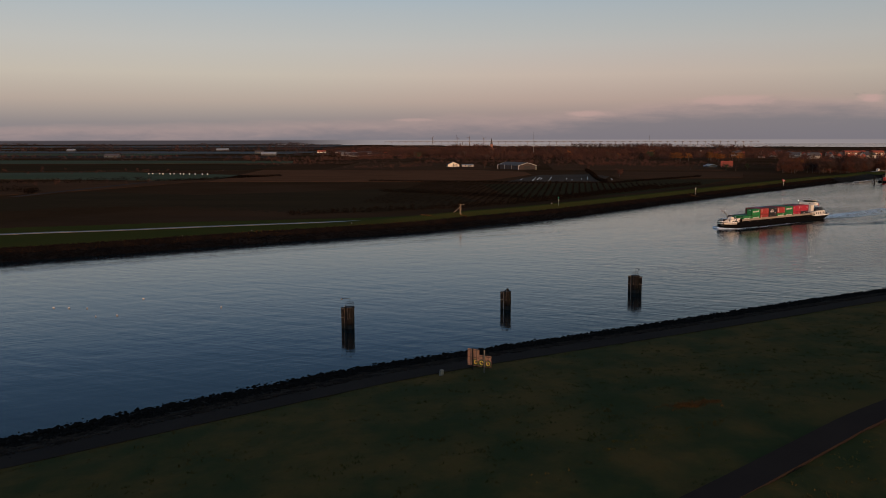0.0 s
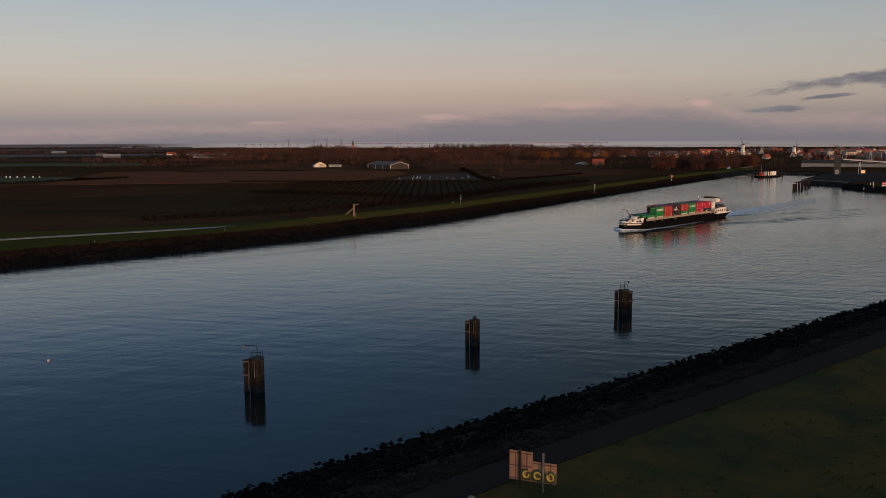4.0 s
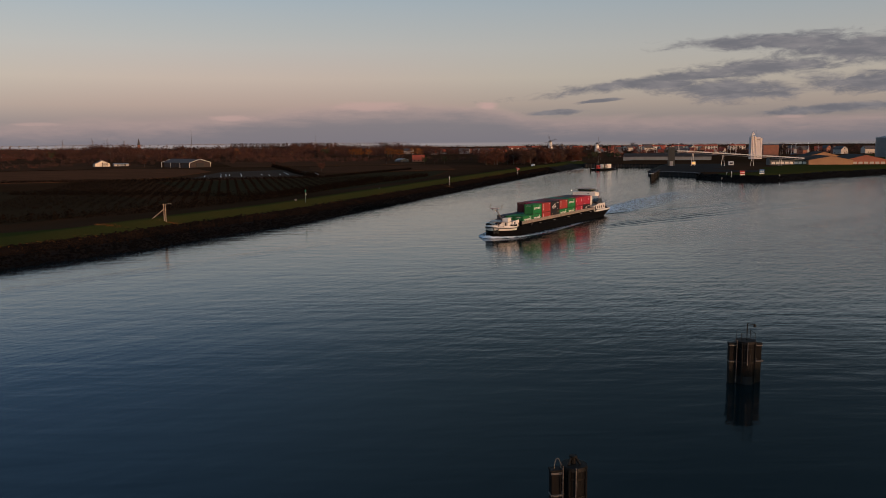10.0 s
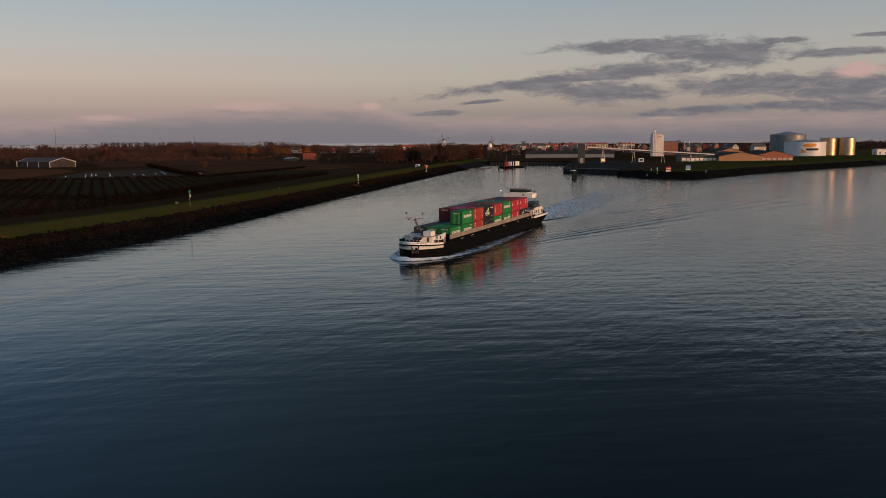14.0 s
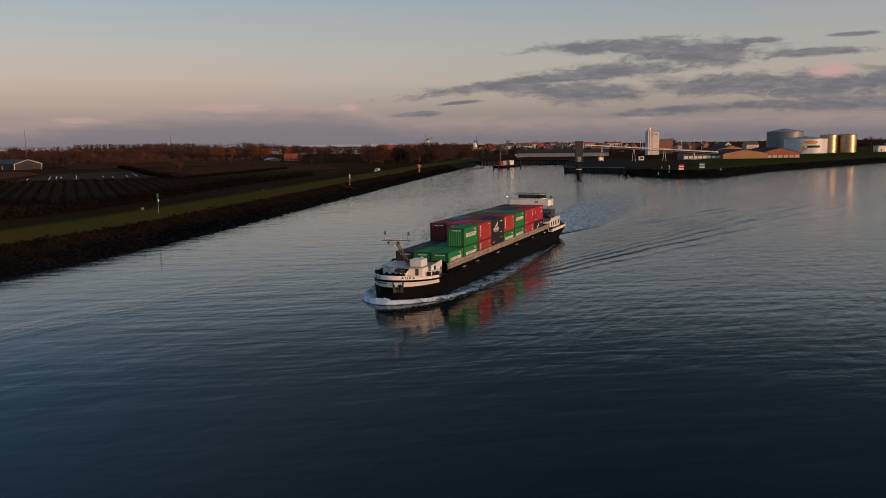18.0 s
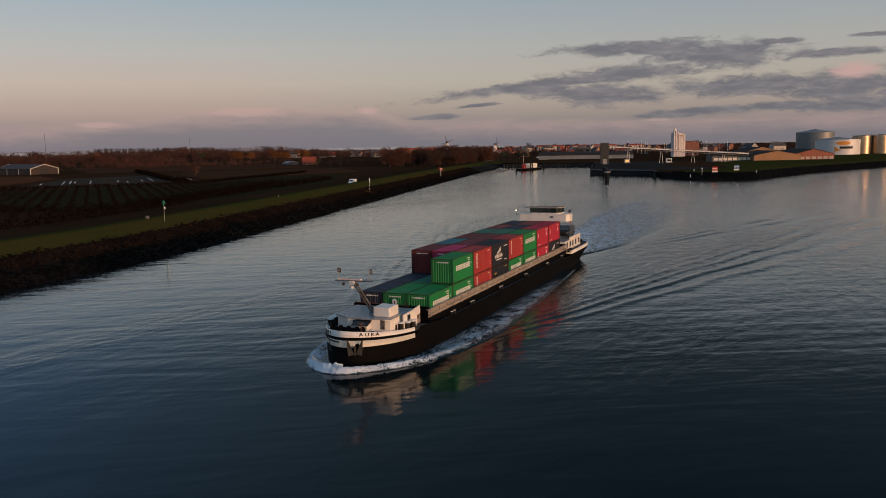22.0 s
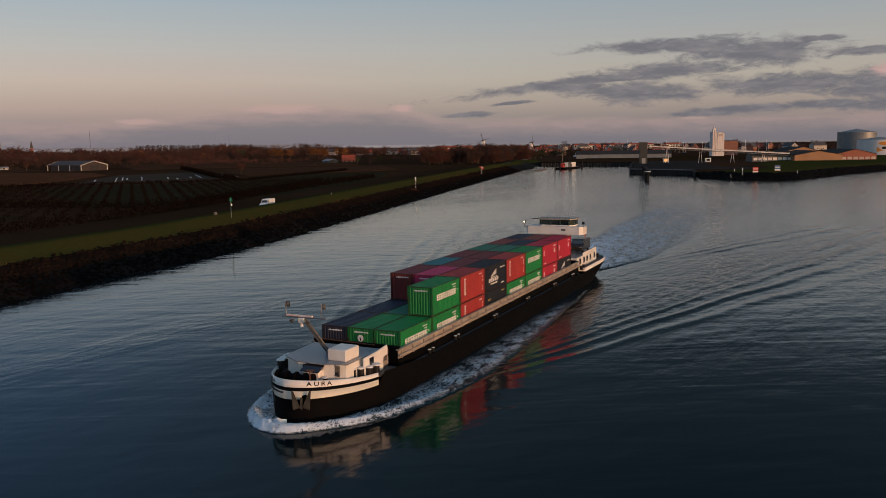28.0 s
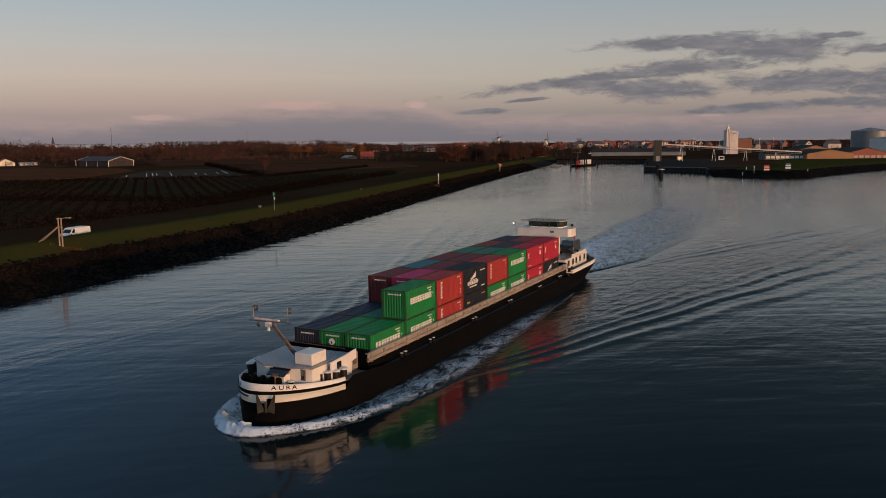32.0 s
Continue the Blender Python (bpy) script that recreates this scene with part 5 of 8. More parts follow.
        for x0, inner_a, outer_a, peak, spread, gain in ((5.0, 12.5, 31.0, 18.5, 4.6, 1.0), (-66.0, 15.0, 30.0, 22.0, 4.0, 0.75)):
            run = np.clip(x0 - gx, 0.5, None)
            th = np.degrees(np.arctan2(gy + 0.35 * wander, run))
            r = np.hypot(run, gy)
            # wavelength at fifty metres, by angle
            grid = np.linspace(5, 50, 400)
            lam = np.interp(grid, [12, 15, 18, 21, 25, 30, 40], [1.3, 1.5, 1.9, 2.6, 3.9, 5.5, 8.0])
            phase = np.concatenate([[0], np.cumsum(np.radians(np.diff(grid)) * 2 * math.pi * 50 / lam[1:])])
            ph = np.interp(th, grid, phase) + 0.5 * wander
            here = np.interp(th, grid, lam) * r / 50
            env = np.exp(-((th - peak) / np.where(th > peak, spread * 1.25, spread)) ** 2) * np.clip((th - inner_a + 3) / 4, 0, 1) * np.clip((outer_a + 5 - th) / 6, 0, 1)
            env = env * np.clip((here - 0.75) / 0.6, 0, 1) * np.exp(-run / 165) * np.clip((run - 12) / 14, 0, 1)
            env = env * (0.8 + 0.35 * np.sin(gx * 0.17 - gy * 0.1) * np.sin(gx * 0.06 + gy * 0.19 + 2.0))
            tall = gain * 0.041 * np.minimum(here, 4.0)
            z += env * tall * (np.cos(ph) + 0.3 * np.cos(2 * ph) + 0.3)
        inner = np.array([np.interp(-x, [0, 6, 15, 34, 60, 74, 80, 95, 111, 139, 165, 200], [5.0, 6.4, 8.0, 7.0, 5.0, 5.0, 5.6, 8.6, 10.0, 11.6, 12.6, 13.5]) for x in xs])[:, None]
        wedge = np.clip((gy - inner + 0.6) / 2.5, 0, 1) * np.clip(((5.0 - gx) * 0.66 + 4 - gy) / 5, 0, 1) * np.clip((185 + gx) / 40, 0, 1) * np.clip((-gx - 6) / 6, 0, 1)
        z = (z + 0.035) * wedge * (1.0 if s > 0 else 0.6) - 0.012
        z[0, :] = z[-1, :] = z[:, 0] = z[:, -1] = -0.05
        co = np.stack([gx, s * gy, z], -1).reshape(-1, 3)
        a, b = len(xs), len(ys)
        i = np.arange((a - 1) * (b - 1))
        q0 = (i // (b - 1)) * b + i % (b - 1)
        ob = raw("wake_swell", co.tolist(), np.stack([q0, q0 + 1, q0 + b + 1, q0 + b], 1).tolist(), water, None, True)
        at = ob.data.attributes.new("ruffle", "FLOAT", "POINT")
        beside = np.clip((gy - inner + 1.5) / 2, 0, 1) * np.clip(((5.0 - gx) * 0.34 + 3 - gy) / 6, 0, 1) * np.clip((150 + gx) / 60, 0, 1) * np.clip((-gx - 18) / 14, 0, 1)
        soft_edge = np.clip((gy - inner + 0.5) / 3, 0, 1) * np.clip(((5.0 - gx) * 0.36 - gy) / 6, 0, 1) * np.clip((185 + gx) / 60, 0, 1) * np.clip((-gx - 6) / 10, 0, 1)
        at.data.foreach_set("value", ((0.9 if s > 0 else 0.3) * soft_edge + 6.0 * beside).reshape(-1).tolist())
        ob["on_water"] = 1
        tagged(ob, "low diverging wake swell on the canal water", "wake", kind="stuff")
        AFLOAT.append(ob)


build_wake()


# ---- mooring dolphins in the water ----
def stained(name, pale, dark, rusty, amount):
    """Old paint on a pile: pale rests broken by black runs and patches of rust."""
    m = bpy.data.materials.new(name)
    m.use_nodes = True
    n = Nodes(m.node_tree)
    o = n.add("ShaderNodeTexCoord").outputs["Object"]
    runs = n.noise(n.scaled(o, 2.2, 2.2, 0.55), 1.0, 5, 0.65, 0.6)
    spots = n.noise(n.scaled(o, 1.1, 1.1, 0.9), 1.3, 4, 0.6, 0.3)
    grain = n.noise(o, 14.0, 3, 0.6)
    col = n.mix(n.smooth(runs, amount - 0.06, amount + 0.08), pale, dark)
    col = n.mix(n.math("MULTIPLY", n.smooth(spots, 0.56, 0.66), 0.8), col, rusty)
    col = n.mix(n.math("MULTIPLY", grain, 0.4), col, dark)
    b = n.add("ShaderNodeBsdfPrincipled", Roughness=n.smooth(grain, 0.2, 0.8, 0.6, 0.9))
    n.put(b.inputs["Base Color"], col)
    b.inputs["Specular IOR Level"].default_value = 0.2
    n.put(b.inputs["Normal"], n.add("ShaderNodeBump", Strength=0.4, Distance=0.03, Height=runs).outputs[0])
    n.add("ShaderNodeOutputMaterial", Surface=b.outputs[0])
    return m


pile_upper = stained("old_pile_paint", (0.10, 0.10, 0.094), (0.0028, 0.0028, 0.0028), (0.012, 0.006, 0.004), 0.37)
pile_lower = stained("tarred_pile", (0.010, 0.009, 0.008), (0.0022, 0.0022, 0.0022), (0.010, 0.005, 0.003), 0.36)
tide_black = material("tide_black", (0.0045, 0.0045, 0.0045), 0.6, spec=0.2, second=(0.008, 0.0075, 0.006), scale=2, bump=0.3, bump_scale=9)
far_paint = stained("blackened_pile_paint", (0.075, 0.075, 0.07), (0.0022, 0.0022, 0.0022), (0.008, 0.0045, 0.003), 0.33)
pale_worn = material("pale_worn_paint", (0.15, 0.14, 0.125), 0.7, second=(0.05, 0.042, 0.036), scale=1.1, bump=0.2)


def fender_post(d, x, y, top, paint):
    """A box fender beside the pile: tarred foot, worn pale face, top plate and a clamp."""
    bm = bmesh.new()
    box(bm, x - 0.30, y - 0.26, -4, x + 0.30, y + 0.26, 2.35, 0.04)
    foot = part("fender", bm, tide_black, d, "tarred fender post")
    bm = bmesh.new()
    box(bm, x - 0.31, y - 0.27, 2.45, x + 0.31, y + 0.27, top - 0.12, 0.03)
    part("fender_face", bm, paint, foot, "pale worn upper face")
    bm = bmesh.new()
    box(bm, x - 0.36, y - 0.32, top - 0.12, x + 0.40, y + 0.32, top, 0.02)
    part("fender_cap", bm, tide_black, foot)
    bm = bmesh.new()
    box(bm, x - 0.33, y - 0.30, top - 0.30, x + 0.36, y - 0.22, top - 0.17, 0.02)
    part("number_plate_blank", bm, pale_worn, foot, "small pale plate")
    bm = bmesh.new()
    box(bm, x - 0.34, y - 0.31, 2.34, x + 0.52, y + 0.31, 2.46, 0.03)
    tube(bm, (x - 0.2, y - 0.34, 2.4), (x + 0.1, y - 0.34, 2.4), 0.06, n=8)
    part("clamp", bm, pale_worn, foot)


def dolphin(x, y, yaw, label, lamp, radius, top, both, paint):
    d = thing("mooring_dolphin", label, "mooring dolphin", pose(x, y, 0, 0, 0, yaw), "mooring dolphins in the canal")
    cx = 1.13 - radius
    bm = bmesh.new()
    tube(bm, (cx, 0, -4), (cx, 0, 1.05), radius, n=28)
    part("pile_foot", bm, tide_black, d, "black tide-stained lower pile", True)
    bm = bmesh.new()
    tube(bm, (cx, 0, 1.05), (cx, 0, 2.35), radius, n=28)
    part("pile_middle", bm, pile_lower, d, smooth=False)
    bm = bmesh.new()
    tube(bm, (cx, 0, 2.35), (cx, 0, top - 0.15), radius, n=28)
    part("pile", bm, paint, d, "old paint broken by black runs and rust")
    for z, h, w in ((2.30, 0.16, 0.06), (top - 0.75, 0.08, 0.03)):
        bm = bmesh.new()
        tube(bm, (cx, 0, z), (cx, 0, z + h), radius + w, n=28)
        part("band", bm, tide_black, d)
    bm = bmesh.new()
    tube(bm, (cx, 0, top - 0.22), (cx, 0, top), radius + 0.09, radius + 0.05, n=28)
    part("pile_cap", bm, tide_black, d)
    # two upright rubbing bars and a pale pipe down the pile
    for a in (-2.2, -0.75):
        bm = bmesh.new()
        tube(bm, (cx + (radius + 0.07) * math.cos(a), (radius + 0.07) * math.sin(a), 0.4), (cx + (radius + 0.07) * math.cos(a), (radius + 0.07) * math.sin(a), top - 0.1), 0.07, n=6)
        part("guard_bar", bm, tide_black, d)
    bm = bmesh.new()
    tube(bm, (cx - 0.12, -radius - 0.09, 2.2), (cx - 0.12, -radius - 0.09, top + 0.05), 0.035, n=8)
    part("pipe", bm, pale_worn, d)
    fender_post(d, cx - radius - 0.40, 0.0, top - 0.2, paint)
    if both:
        fender_post(d, 1.13 + 0.28, 0.12, top - 0.25, paint)
    gap = cx - radius - 0.07
    bm = bmesh.new()
    for yy in (-0.2, 0.2):
        tube(bm, (gap, yy - 0.3, 0.4), (gap, yy - 0.3, top + 0.1), 0.03, n=6)
    for k in range(13):
        tube(bm, (gap, -0.5, 0.6 + k * 0.29), (gap, -0.1, 0.6 + k * 0.29), 0.022, n=6)
    part("ladder", bm, pale_worn, d, "pale steel ladder")
    bm = bmesh.new()
    if lamp:
        w = radius * 0.72
        for dx, dy in ((-w, -w), (w, w), (w, -w), (-w, w)):
            tube(bm, (cx + dx, dy, top), (cx + dx, dy, top + 0.85), 0.022, n=6)
        for z in (top + 0.45, top + 0.83):
            for a, b in (((-w, -w), (w, -w)), ((w, -w), (w, w)), ((w, w), (-w, w))):
                tube(bm, (cx + a[0], a[1], z), (cx + b[0], b[1], z), 0.018, n=6)
        part("guard_rail", bm, tide_black, d)
        bm = bmesh.new()
        tube(bm, (cx + 0.1, 0, top), (cx + 0.1, 0, top + 1.6), 0.045, n=8)
        tube(bm, (cx + 0.1, 0, top + 1.6), (cx + 0.1 + lamp, 0, top + 1.5), 0.035, n=8)
        post = part("lamp_post", bm, pile_lower, d)
        bm = bmesh.new()
        tube(bm, (cx + 0.1 + lamp, 0, top + 1.55), (cx + 0.1 + lamp, 0, top + 1.27), 0.07, 0.17, n=10)
        part("lamp", bm, pale_worn if lamp < 0 else tide_black, post)
    else:
        tube(bm, (cx, 0.1, top), (cx, 0.1, top + 0.4), 0.16, n=10)
        tube(bm, (cx, 0.1, top + 0.4), (cx, 0.1, top + 0.5), 0.24, n=10)
        for a in (-0.4, 0.35):
            tube(bm, (cx + a, -0.2, top), (cx + a * 0.4, 0.05, top + 0.36), 0.08, n=6)
        part("mooring_bollard", bm, tide_black, d)
        bm = bmesh.new()
        for k in range(9):
            a0, a1 = math.pi * k / 9, math.pi * (k + 1) / 9
            tube(bm, (gap - 0.2 + 0.2 * math.cos(a0), 0, top - 0.2 + 0.62 * math.sin(a0)), (gap - 0.2 + 0.2 * math.cos(a1), 0, top - 0.2 + 0.62 * math.sin(a1)), 0.03, n=6)
        part("ladder_hoop", bm, pale_worn, d)
    return d


dolphin(-18.0, 153.7, -8, "black and grey mooring dolphin with ladder, railing and long arm lamp", -1.6, 0.88, 4.5, False, pile_upper)
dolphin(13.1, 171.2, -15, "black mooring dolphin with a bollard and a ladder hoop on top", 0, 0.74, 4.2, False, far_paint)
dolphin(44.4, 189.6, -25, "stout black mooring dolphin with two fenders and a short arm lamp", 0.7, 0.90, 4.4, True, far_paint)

# ---- near bank: boards, marker, stones, tufts ----
board_back = material("board_back", (0.25, 0.155, 0.115), 0.75, spec=0.1, second=(0.12, 0.085, 0.066), scale=0.9, bump=0.15, bump_scale=6, fine=0.3)
batten_wood = material("weathered_batten", (0.075, 0.050, 0.038), 0.85, second=(0.045, 0.032, 0.026), scale=2.0, bump=0.2)
spray = material("dark_spray_paint", (0.03, 0.05, 0.02), 0.6)
spray_yellow = material("yellow_spray_paint", (0.42, 0.36, 0.06), 0.6)


def notice_board():
    z = on_ground(4.9, 110.1)
    b = thing("notice_board", "back of a canal notice board on two posts, sprayed with graffiti", "sign", pose(4.9, 110.1, z, 0, 0, -31))
    for x0, x1, z0, z1 in ((-1.85, 0.0, 0.62, 2.95), (0.0, 1.85, 0.62, 2.25)):
        bm = bmesh.new()
        box(bm, x0 + 0.01, 0, z0, x1 - 0.01, 0.05, z1, 0.01)
        p = part("panel", bm, board_back, b)
        bm = bmesh.new()
        for zz in np.linspace(z0 + 0.15, z1 - 0.15, 3):
            box(bm, x0 + 0.05, -0.05, zz - 0.04, x1 - 0.05, 0.0, zz + 0.04)
        part("batten", bm, batten_wood, p)
        bm = bmesh.new()
        for xx in (x0 + 0.5, x1 - 0.45):
            box(bm, xx - 0.03, -0.03, z0 + 0.02, xx + 0.03, -0.002, z1 - 0.02)
        part("upright_batten", bm, batten_wood, p)
    for x in (-0.95, 0.85):
        bm = bmesh.new()
        box(bm, x - 0.07, -0.2, -0.3, x + 0.07, -0.03, 3.15 if x < 0 else 3.05, 0.02)
        part("post", bm, black_iron if x < 0 else pale_worn, b)
    # graffiti as rounded strokes
    bm, by = bmesh.new(), bmesh.new()
    for cx, r0, gap in ((-0.5, 0.33, 1.2), (0.4, 0.36, 0.2), (1.4, 0.36, 2.6)):
        for k in range(14):
            a0, a1 = 2 * math.pi * k / 16 + gap, 2 * math.pi * (k + 1) / 16 + gap
            for mesh, rr, th in ((bm, r0, 0.095), (by, r0 * 0.70, 0.075)):
                yy = -0.055 if mesh is bm else -0.085
                tube(mesh, (cx + rr * math.cos(a0), yy, 1.2 + rr * 1.1 * math.sin(a0)), (cx + rr * math.cos(a1), yy, 1.2 + rr * 1.1 * math.sin(a1)), th, n=5)
    for x0, z0, x1, z1 in ((-0.95, 1.55, -0.75, 0.85), (0.15, 1.2, 0.6, 1.2), (0.9, 1.75, 1.05, 0.85), (-0.3, 1.35, -0.1, 0.8)):
        tube(bm, (x0, -0.06, z0), (x1, -0.06, z1), 0.085, n=5)
    tagged(part("graffiti", bm, spray, b), kind="stuff")
    tagged(part("graffiti_fill", by, spray_yellow, b), kind="stuff")


notice_board()
z = on_ground(-0.3, 108.3)
bm = bmesh.new()
box(bm, -0.26, -0.22, -0.2, 0.26, 0.22, 0.80, 0.08)
tagged(part("marker_stone", bm, material("weathered_marker", (0.15, 0.15, 0.135), 0.85, second=(0.05, 0.055, 0.045), scale=1.6, bump=0.3), m=pose(-0.3, 108.3, z, 0, 6, 20)), "pale weathered marker stone standing in the grass", "marker")


def stone_shapes(count, seed):
    """Low stones: a cube cut to twenty faces and pulled out of shape."""
    rng = np.random.default_rng(seed)
    out = []
    for _ in range(count):
        bm = bmesh.new()
        bmesh.ops.create_icosphere(bm, subdivisions=1, radius=0.5)
        for v in bm.verts:
            v.co = Vector(np.array(v.co) * rng.uniform(0.72, 1.15)) * 1.0
            v.co.z *= 0.72
        co = np.array([v.co[:] for v in bm.verts])
        fa = np.array([[v.index for v in f.verts] for f in bm.faces])
        out.append((co, fa))
        bm.free()
    return out


SHAPES = stone_shapes(8, 2)


def scatter_stones(name, line, side, d_max, s_lo, s_hi, size, per_m, label, seed, pick=None, tide=None, dry_stone=None):
    """Loose stones on a bank; those below the tide line are black with weed."""
    rng = np.random.default_rng(seed)
    p = resample(line, 1.0)
    nn = normals(p) * side
    keep = (p[:, 0] > s_lo) & (p[:, 0] < s_hi)
    idx = np.where(keep)[0]
    beds = {"upper": ([], []), "lower": ([], [])}
    chosen = []
    n = int(len(idx) * per_m)
    ii = rng.choice(idx, n)
    dd = rng.uniform(-1.2 if pick else -0.4, d_max, n)
    if dry_stone:
        more = rng.random(n) < 0.38
        dd[more] = rng.uniform(tide - 0.8, d_max, int(more.sum()))
    jit = rng.normal(0, 0.6, (n, 2))
    xy = p[ii] + nn[ii] * dd[:, None] + jit
    zz = ground_height(xy[:, 0], xy[:, 1])[0]
    for k in range(n):
        small = 0.58 if pick and dd[k] > d_max * 0.62 else 1.0
        sc = size * rng.uniform(0.55, 1.35) * small
        a = rng.uniform(0, 6.283)
        if pick and len(chosen) < 300 and pick[0] < xy[k, 0] < pick[1] and dd[k] < d_max * 0.75:
            chosen.append((xy[k, 0], xy[k, 1], zz[k] + 0.12 * sc, a, sc))
            continue
        co, fa = SHAPES[k % len(SHAPES)]
        c, s = math.cos(a), math.sin(a)
        q = co * sc * rng.uniform(0.8, 1.2, 3)
        q = np.stack([q[:, 0] * c - q[:, 1] * s + xy[k, 0], q[:, 0] * s + q[:, 1] * c + xy[k, 1], q[:, 2] + zz[k] + 0.12 * sc], 1)
        V, F = beds["lower" if tide is None or dd[k] < tide else "upper"]
        F.append(fa + 12 * len(V))
        V.append(q)
    top = thing(name, label, "revetment", kind="structure")
    for tier, (V, F) in beds.items():
        if V:
            ob = raw("stone_bed", np.concatenate(V).tolist(), np.concatenate(F).tolist(), (dry_stone or far_stone) if tier == "upper" else stone_mat, top)
            tagged(ob, kind="stuff")
    if chosen:
        meshes = []
        for co, fa in SHAPES:
            me = bpy.data.meshes.new("stone")
            me.from_pydata(co.tolist(), [], fa.tolist())
            me.materials.append(stone_mat)
            meshes.append(me)
        for k, (x, y, z, a, sc) in enumerate(chosen):
            o = new("stone", meshes[k % len(meshes)])
            o.parent = top
            o.matrix_basis = Matrix.LocRotScale((x, y, z), Euler((0.3 * math.sin(k), 0.3 * math.cos(k * 1.7), a)), (sc, sc * 0.9, sc))


def grass_tufts(name, spots, label, mat, seed, h=0.35):
    """Tufts of bent blades."""
    rng = np.random.default_rng(seed)
    V, F = [], []
    for x, y, z, s in spots:
        for _ in range(7):
            a, lean = rng.uniform(0, 6.28), rng.uniform(0.1, 0.6)
            w, hh = 0.05 * s, h * s * rng.uniform(0.6, 1.3)
            px_, py_ = x + rng.normal(0, 0.16 * s), y + rng.normal(0, 0.16 * s)
            c, sn = math.cos(a), math.sin(a)
            b = len(V)
            V += [(px_ - sn * w, py_ + c * w, z - 0.05), (px_ + sn * w, py_ - c * w, z - 0.05), (px_ + c * lean * hh, py_ + sn * lean * hh, z + hh)]
            F.append((b, b + 1, b + 2))
    ob = raw(name, V, F, mat)
    tagged(ob, label, "grass", kind="stuff")


def bank_vegetation():
    rng = np.random.default_rng(8)
    p = resample(near_line, 1.0)
    nn = -normals(p)
    idx = np.where((p[:, 0] > -75) & (p[:, 0] < 150))[0]
    ii = rng.choice(idx, 9000)
    dd = 21.5 + 42 * rng.random(9000) ** 0.8
    dd[5200:7000] = rng.normal(21.0, 0.45, 1800)
    dd[7000:] = rng.uniform(70, 92, 2000)
    xy = p[ii] + nn[ii] * dd[:, None] + rng.normal(0, 0.4, (9000, 2))
    z = ground_height(xy[:, 0], xy[:, 1])[0]
    s = rng.uniform(0.6, 1.6, 9000)
    g = material("grass_tuft", (0.034, 0.038, 0.011), 0.9, spec=0.1, second=(0.062, 0.042, 0.014), scale=0.08, fine=0.2, world_space=True)
    grass_tufts("grass", np.column_stack([xy, z, s]), "rough dark green dike grass", g, 3, 0.10)
    # dry tussocks
    dry = material("dry_tussock", (0.130, 0.062, 0.022), 0.9, spec=0.05, second=(0.060, 0.036, 0.015), scale=0.5, fine=0.2, world_space=True)
    spots = []
    for cx, cy, r, k in ((26.5, 85.5, 1.1, 220), (28.9, 86.6, 0.5, 70), (146.0, 484.0, 1.3, 90), (8.6, 346.9, 0.8, 60), (-6.0, 338.0, 1.6, 60)):
        for _ in range(k):
            x, y = cx + rng.normal(0, r), cy + rng.normal(0, r * 0.45)
            spots.append((x, y, on_ground(x, y), rng.uniform(0.8, 1.8)))
    grass_tufts("dry_grass", spots, "patch of rust-brown dry grass on the dike", dry, 4, 0.17)
    # sparse rusty weeds along the top of the far stones
    p = resample(far_line, 1.0)
    nn = normals(p)
    idx = np.where((p[:, 0] > -130) & (p[:, 0] < 300))[0]
    ii = rng.choice(idx, 1700)
    ii = ii[np.sin(ii * 0.11) + np.sin(ii * 0.037 + 1) > 0.35]
    xy = p[ii] + nn[ii] * rng.normal(11.9, 0.7, len(ii))[:, None]
    z = ground_height(xy[:, 0], xy[:, 1])[0]
    grass_tufts("dry_grass", np.column_stack([xy, z, rng.uniform(0.5, 1.2, len(ii))]), "sparse rust-brown weeds above the stones", dry, 5, 0.28)


bank_vegetation()

# ---- far bank: poles, beacons, signs, posts ----
pale_wood = material("pale_wood", (0.36, 0.28, 0.20), 0.75, second=(0.26, 0.19, 0.13), scale=1.5, bump=0.2, stretch=(1, 1, 0.2))
green_paint = material("green_paint", (0.02, 0.22, 0.12), 0.5)
red_paint = material("red_paint", (0.50, 0.04, 0.03), 0.5)
blue_paint = material("blue_paint", (0.05, 0.16, 0.32), 0.5)


def stayed_pole(x, y):
    z = on_ground(x, y)
    t = thing("stayed_pole", "pale twin timber pole with an arm and two raking stays", "pole", pose(x, y, z, 0, 0, -29))
    for dx in (-0.22, 0.22):
        bm = bmesh.new()
        tube(bm, (dx, 0, -0.5), (dx, 0, 4.4), 0.13, 0.11)
        part("pole", bm, pale_wood, t)
    for dy in (-0.25, 0.25):
        bm = bmesh.new()
        tube(bm, (-4.7, dy * 2.4, -0.45), (-0.2, dy, 3.1), 0.07, 0.06)
        part("stay", bm, pale_wood, t)
    bm = bmesh.new()
    tube(bm, (-0.5, 0, 4.25), (1.7, 0, 4.45), 0.06)
    box(bm, 1.4, -0.12, 4.3, 1.8, 0.12, 4.45, 0.02)
    part("arm", bm, pale_wood, t)
    for zz in (1.6, 2.9):
        bm = bmesh.new()
        tube(bm, (-0.4, 0, zz), (0.4, 0, zz), 0.05)
        part("cross_bar", bm, pale_wood, t)


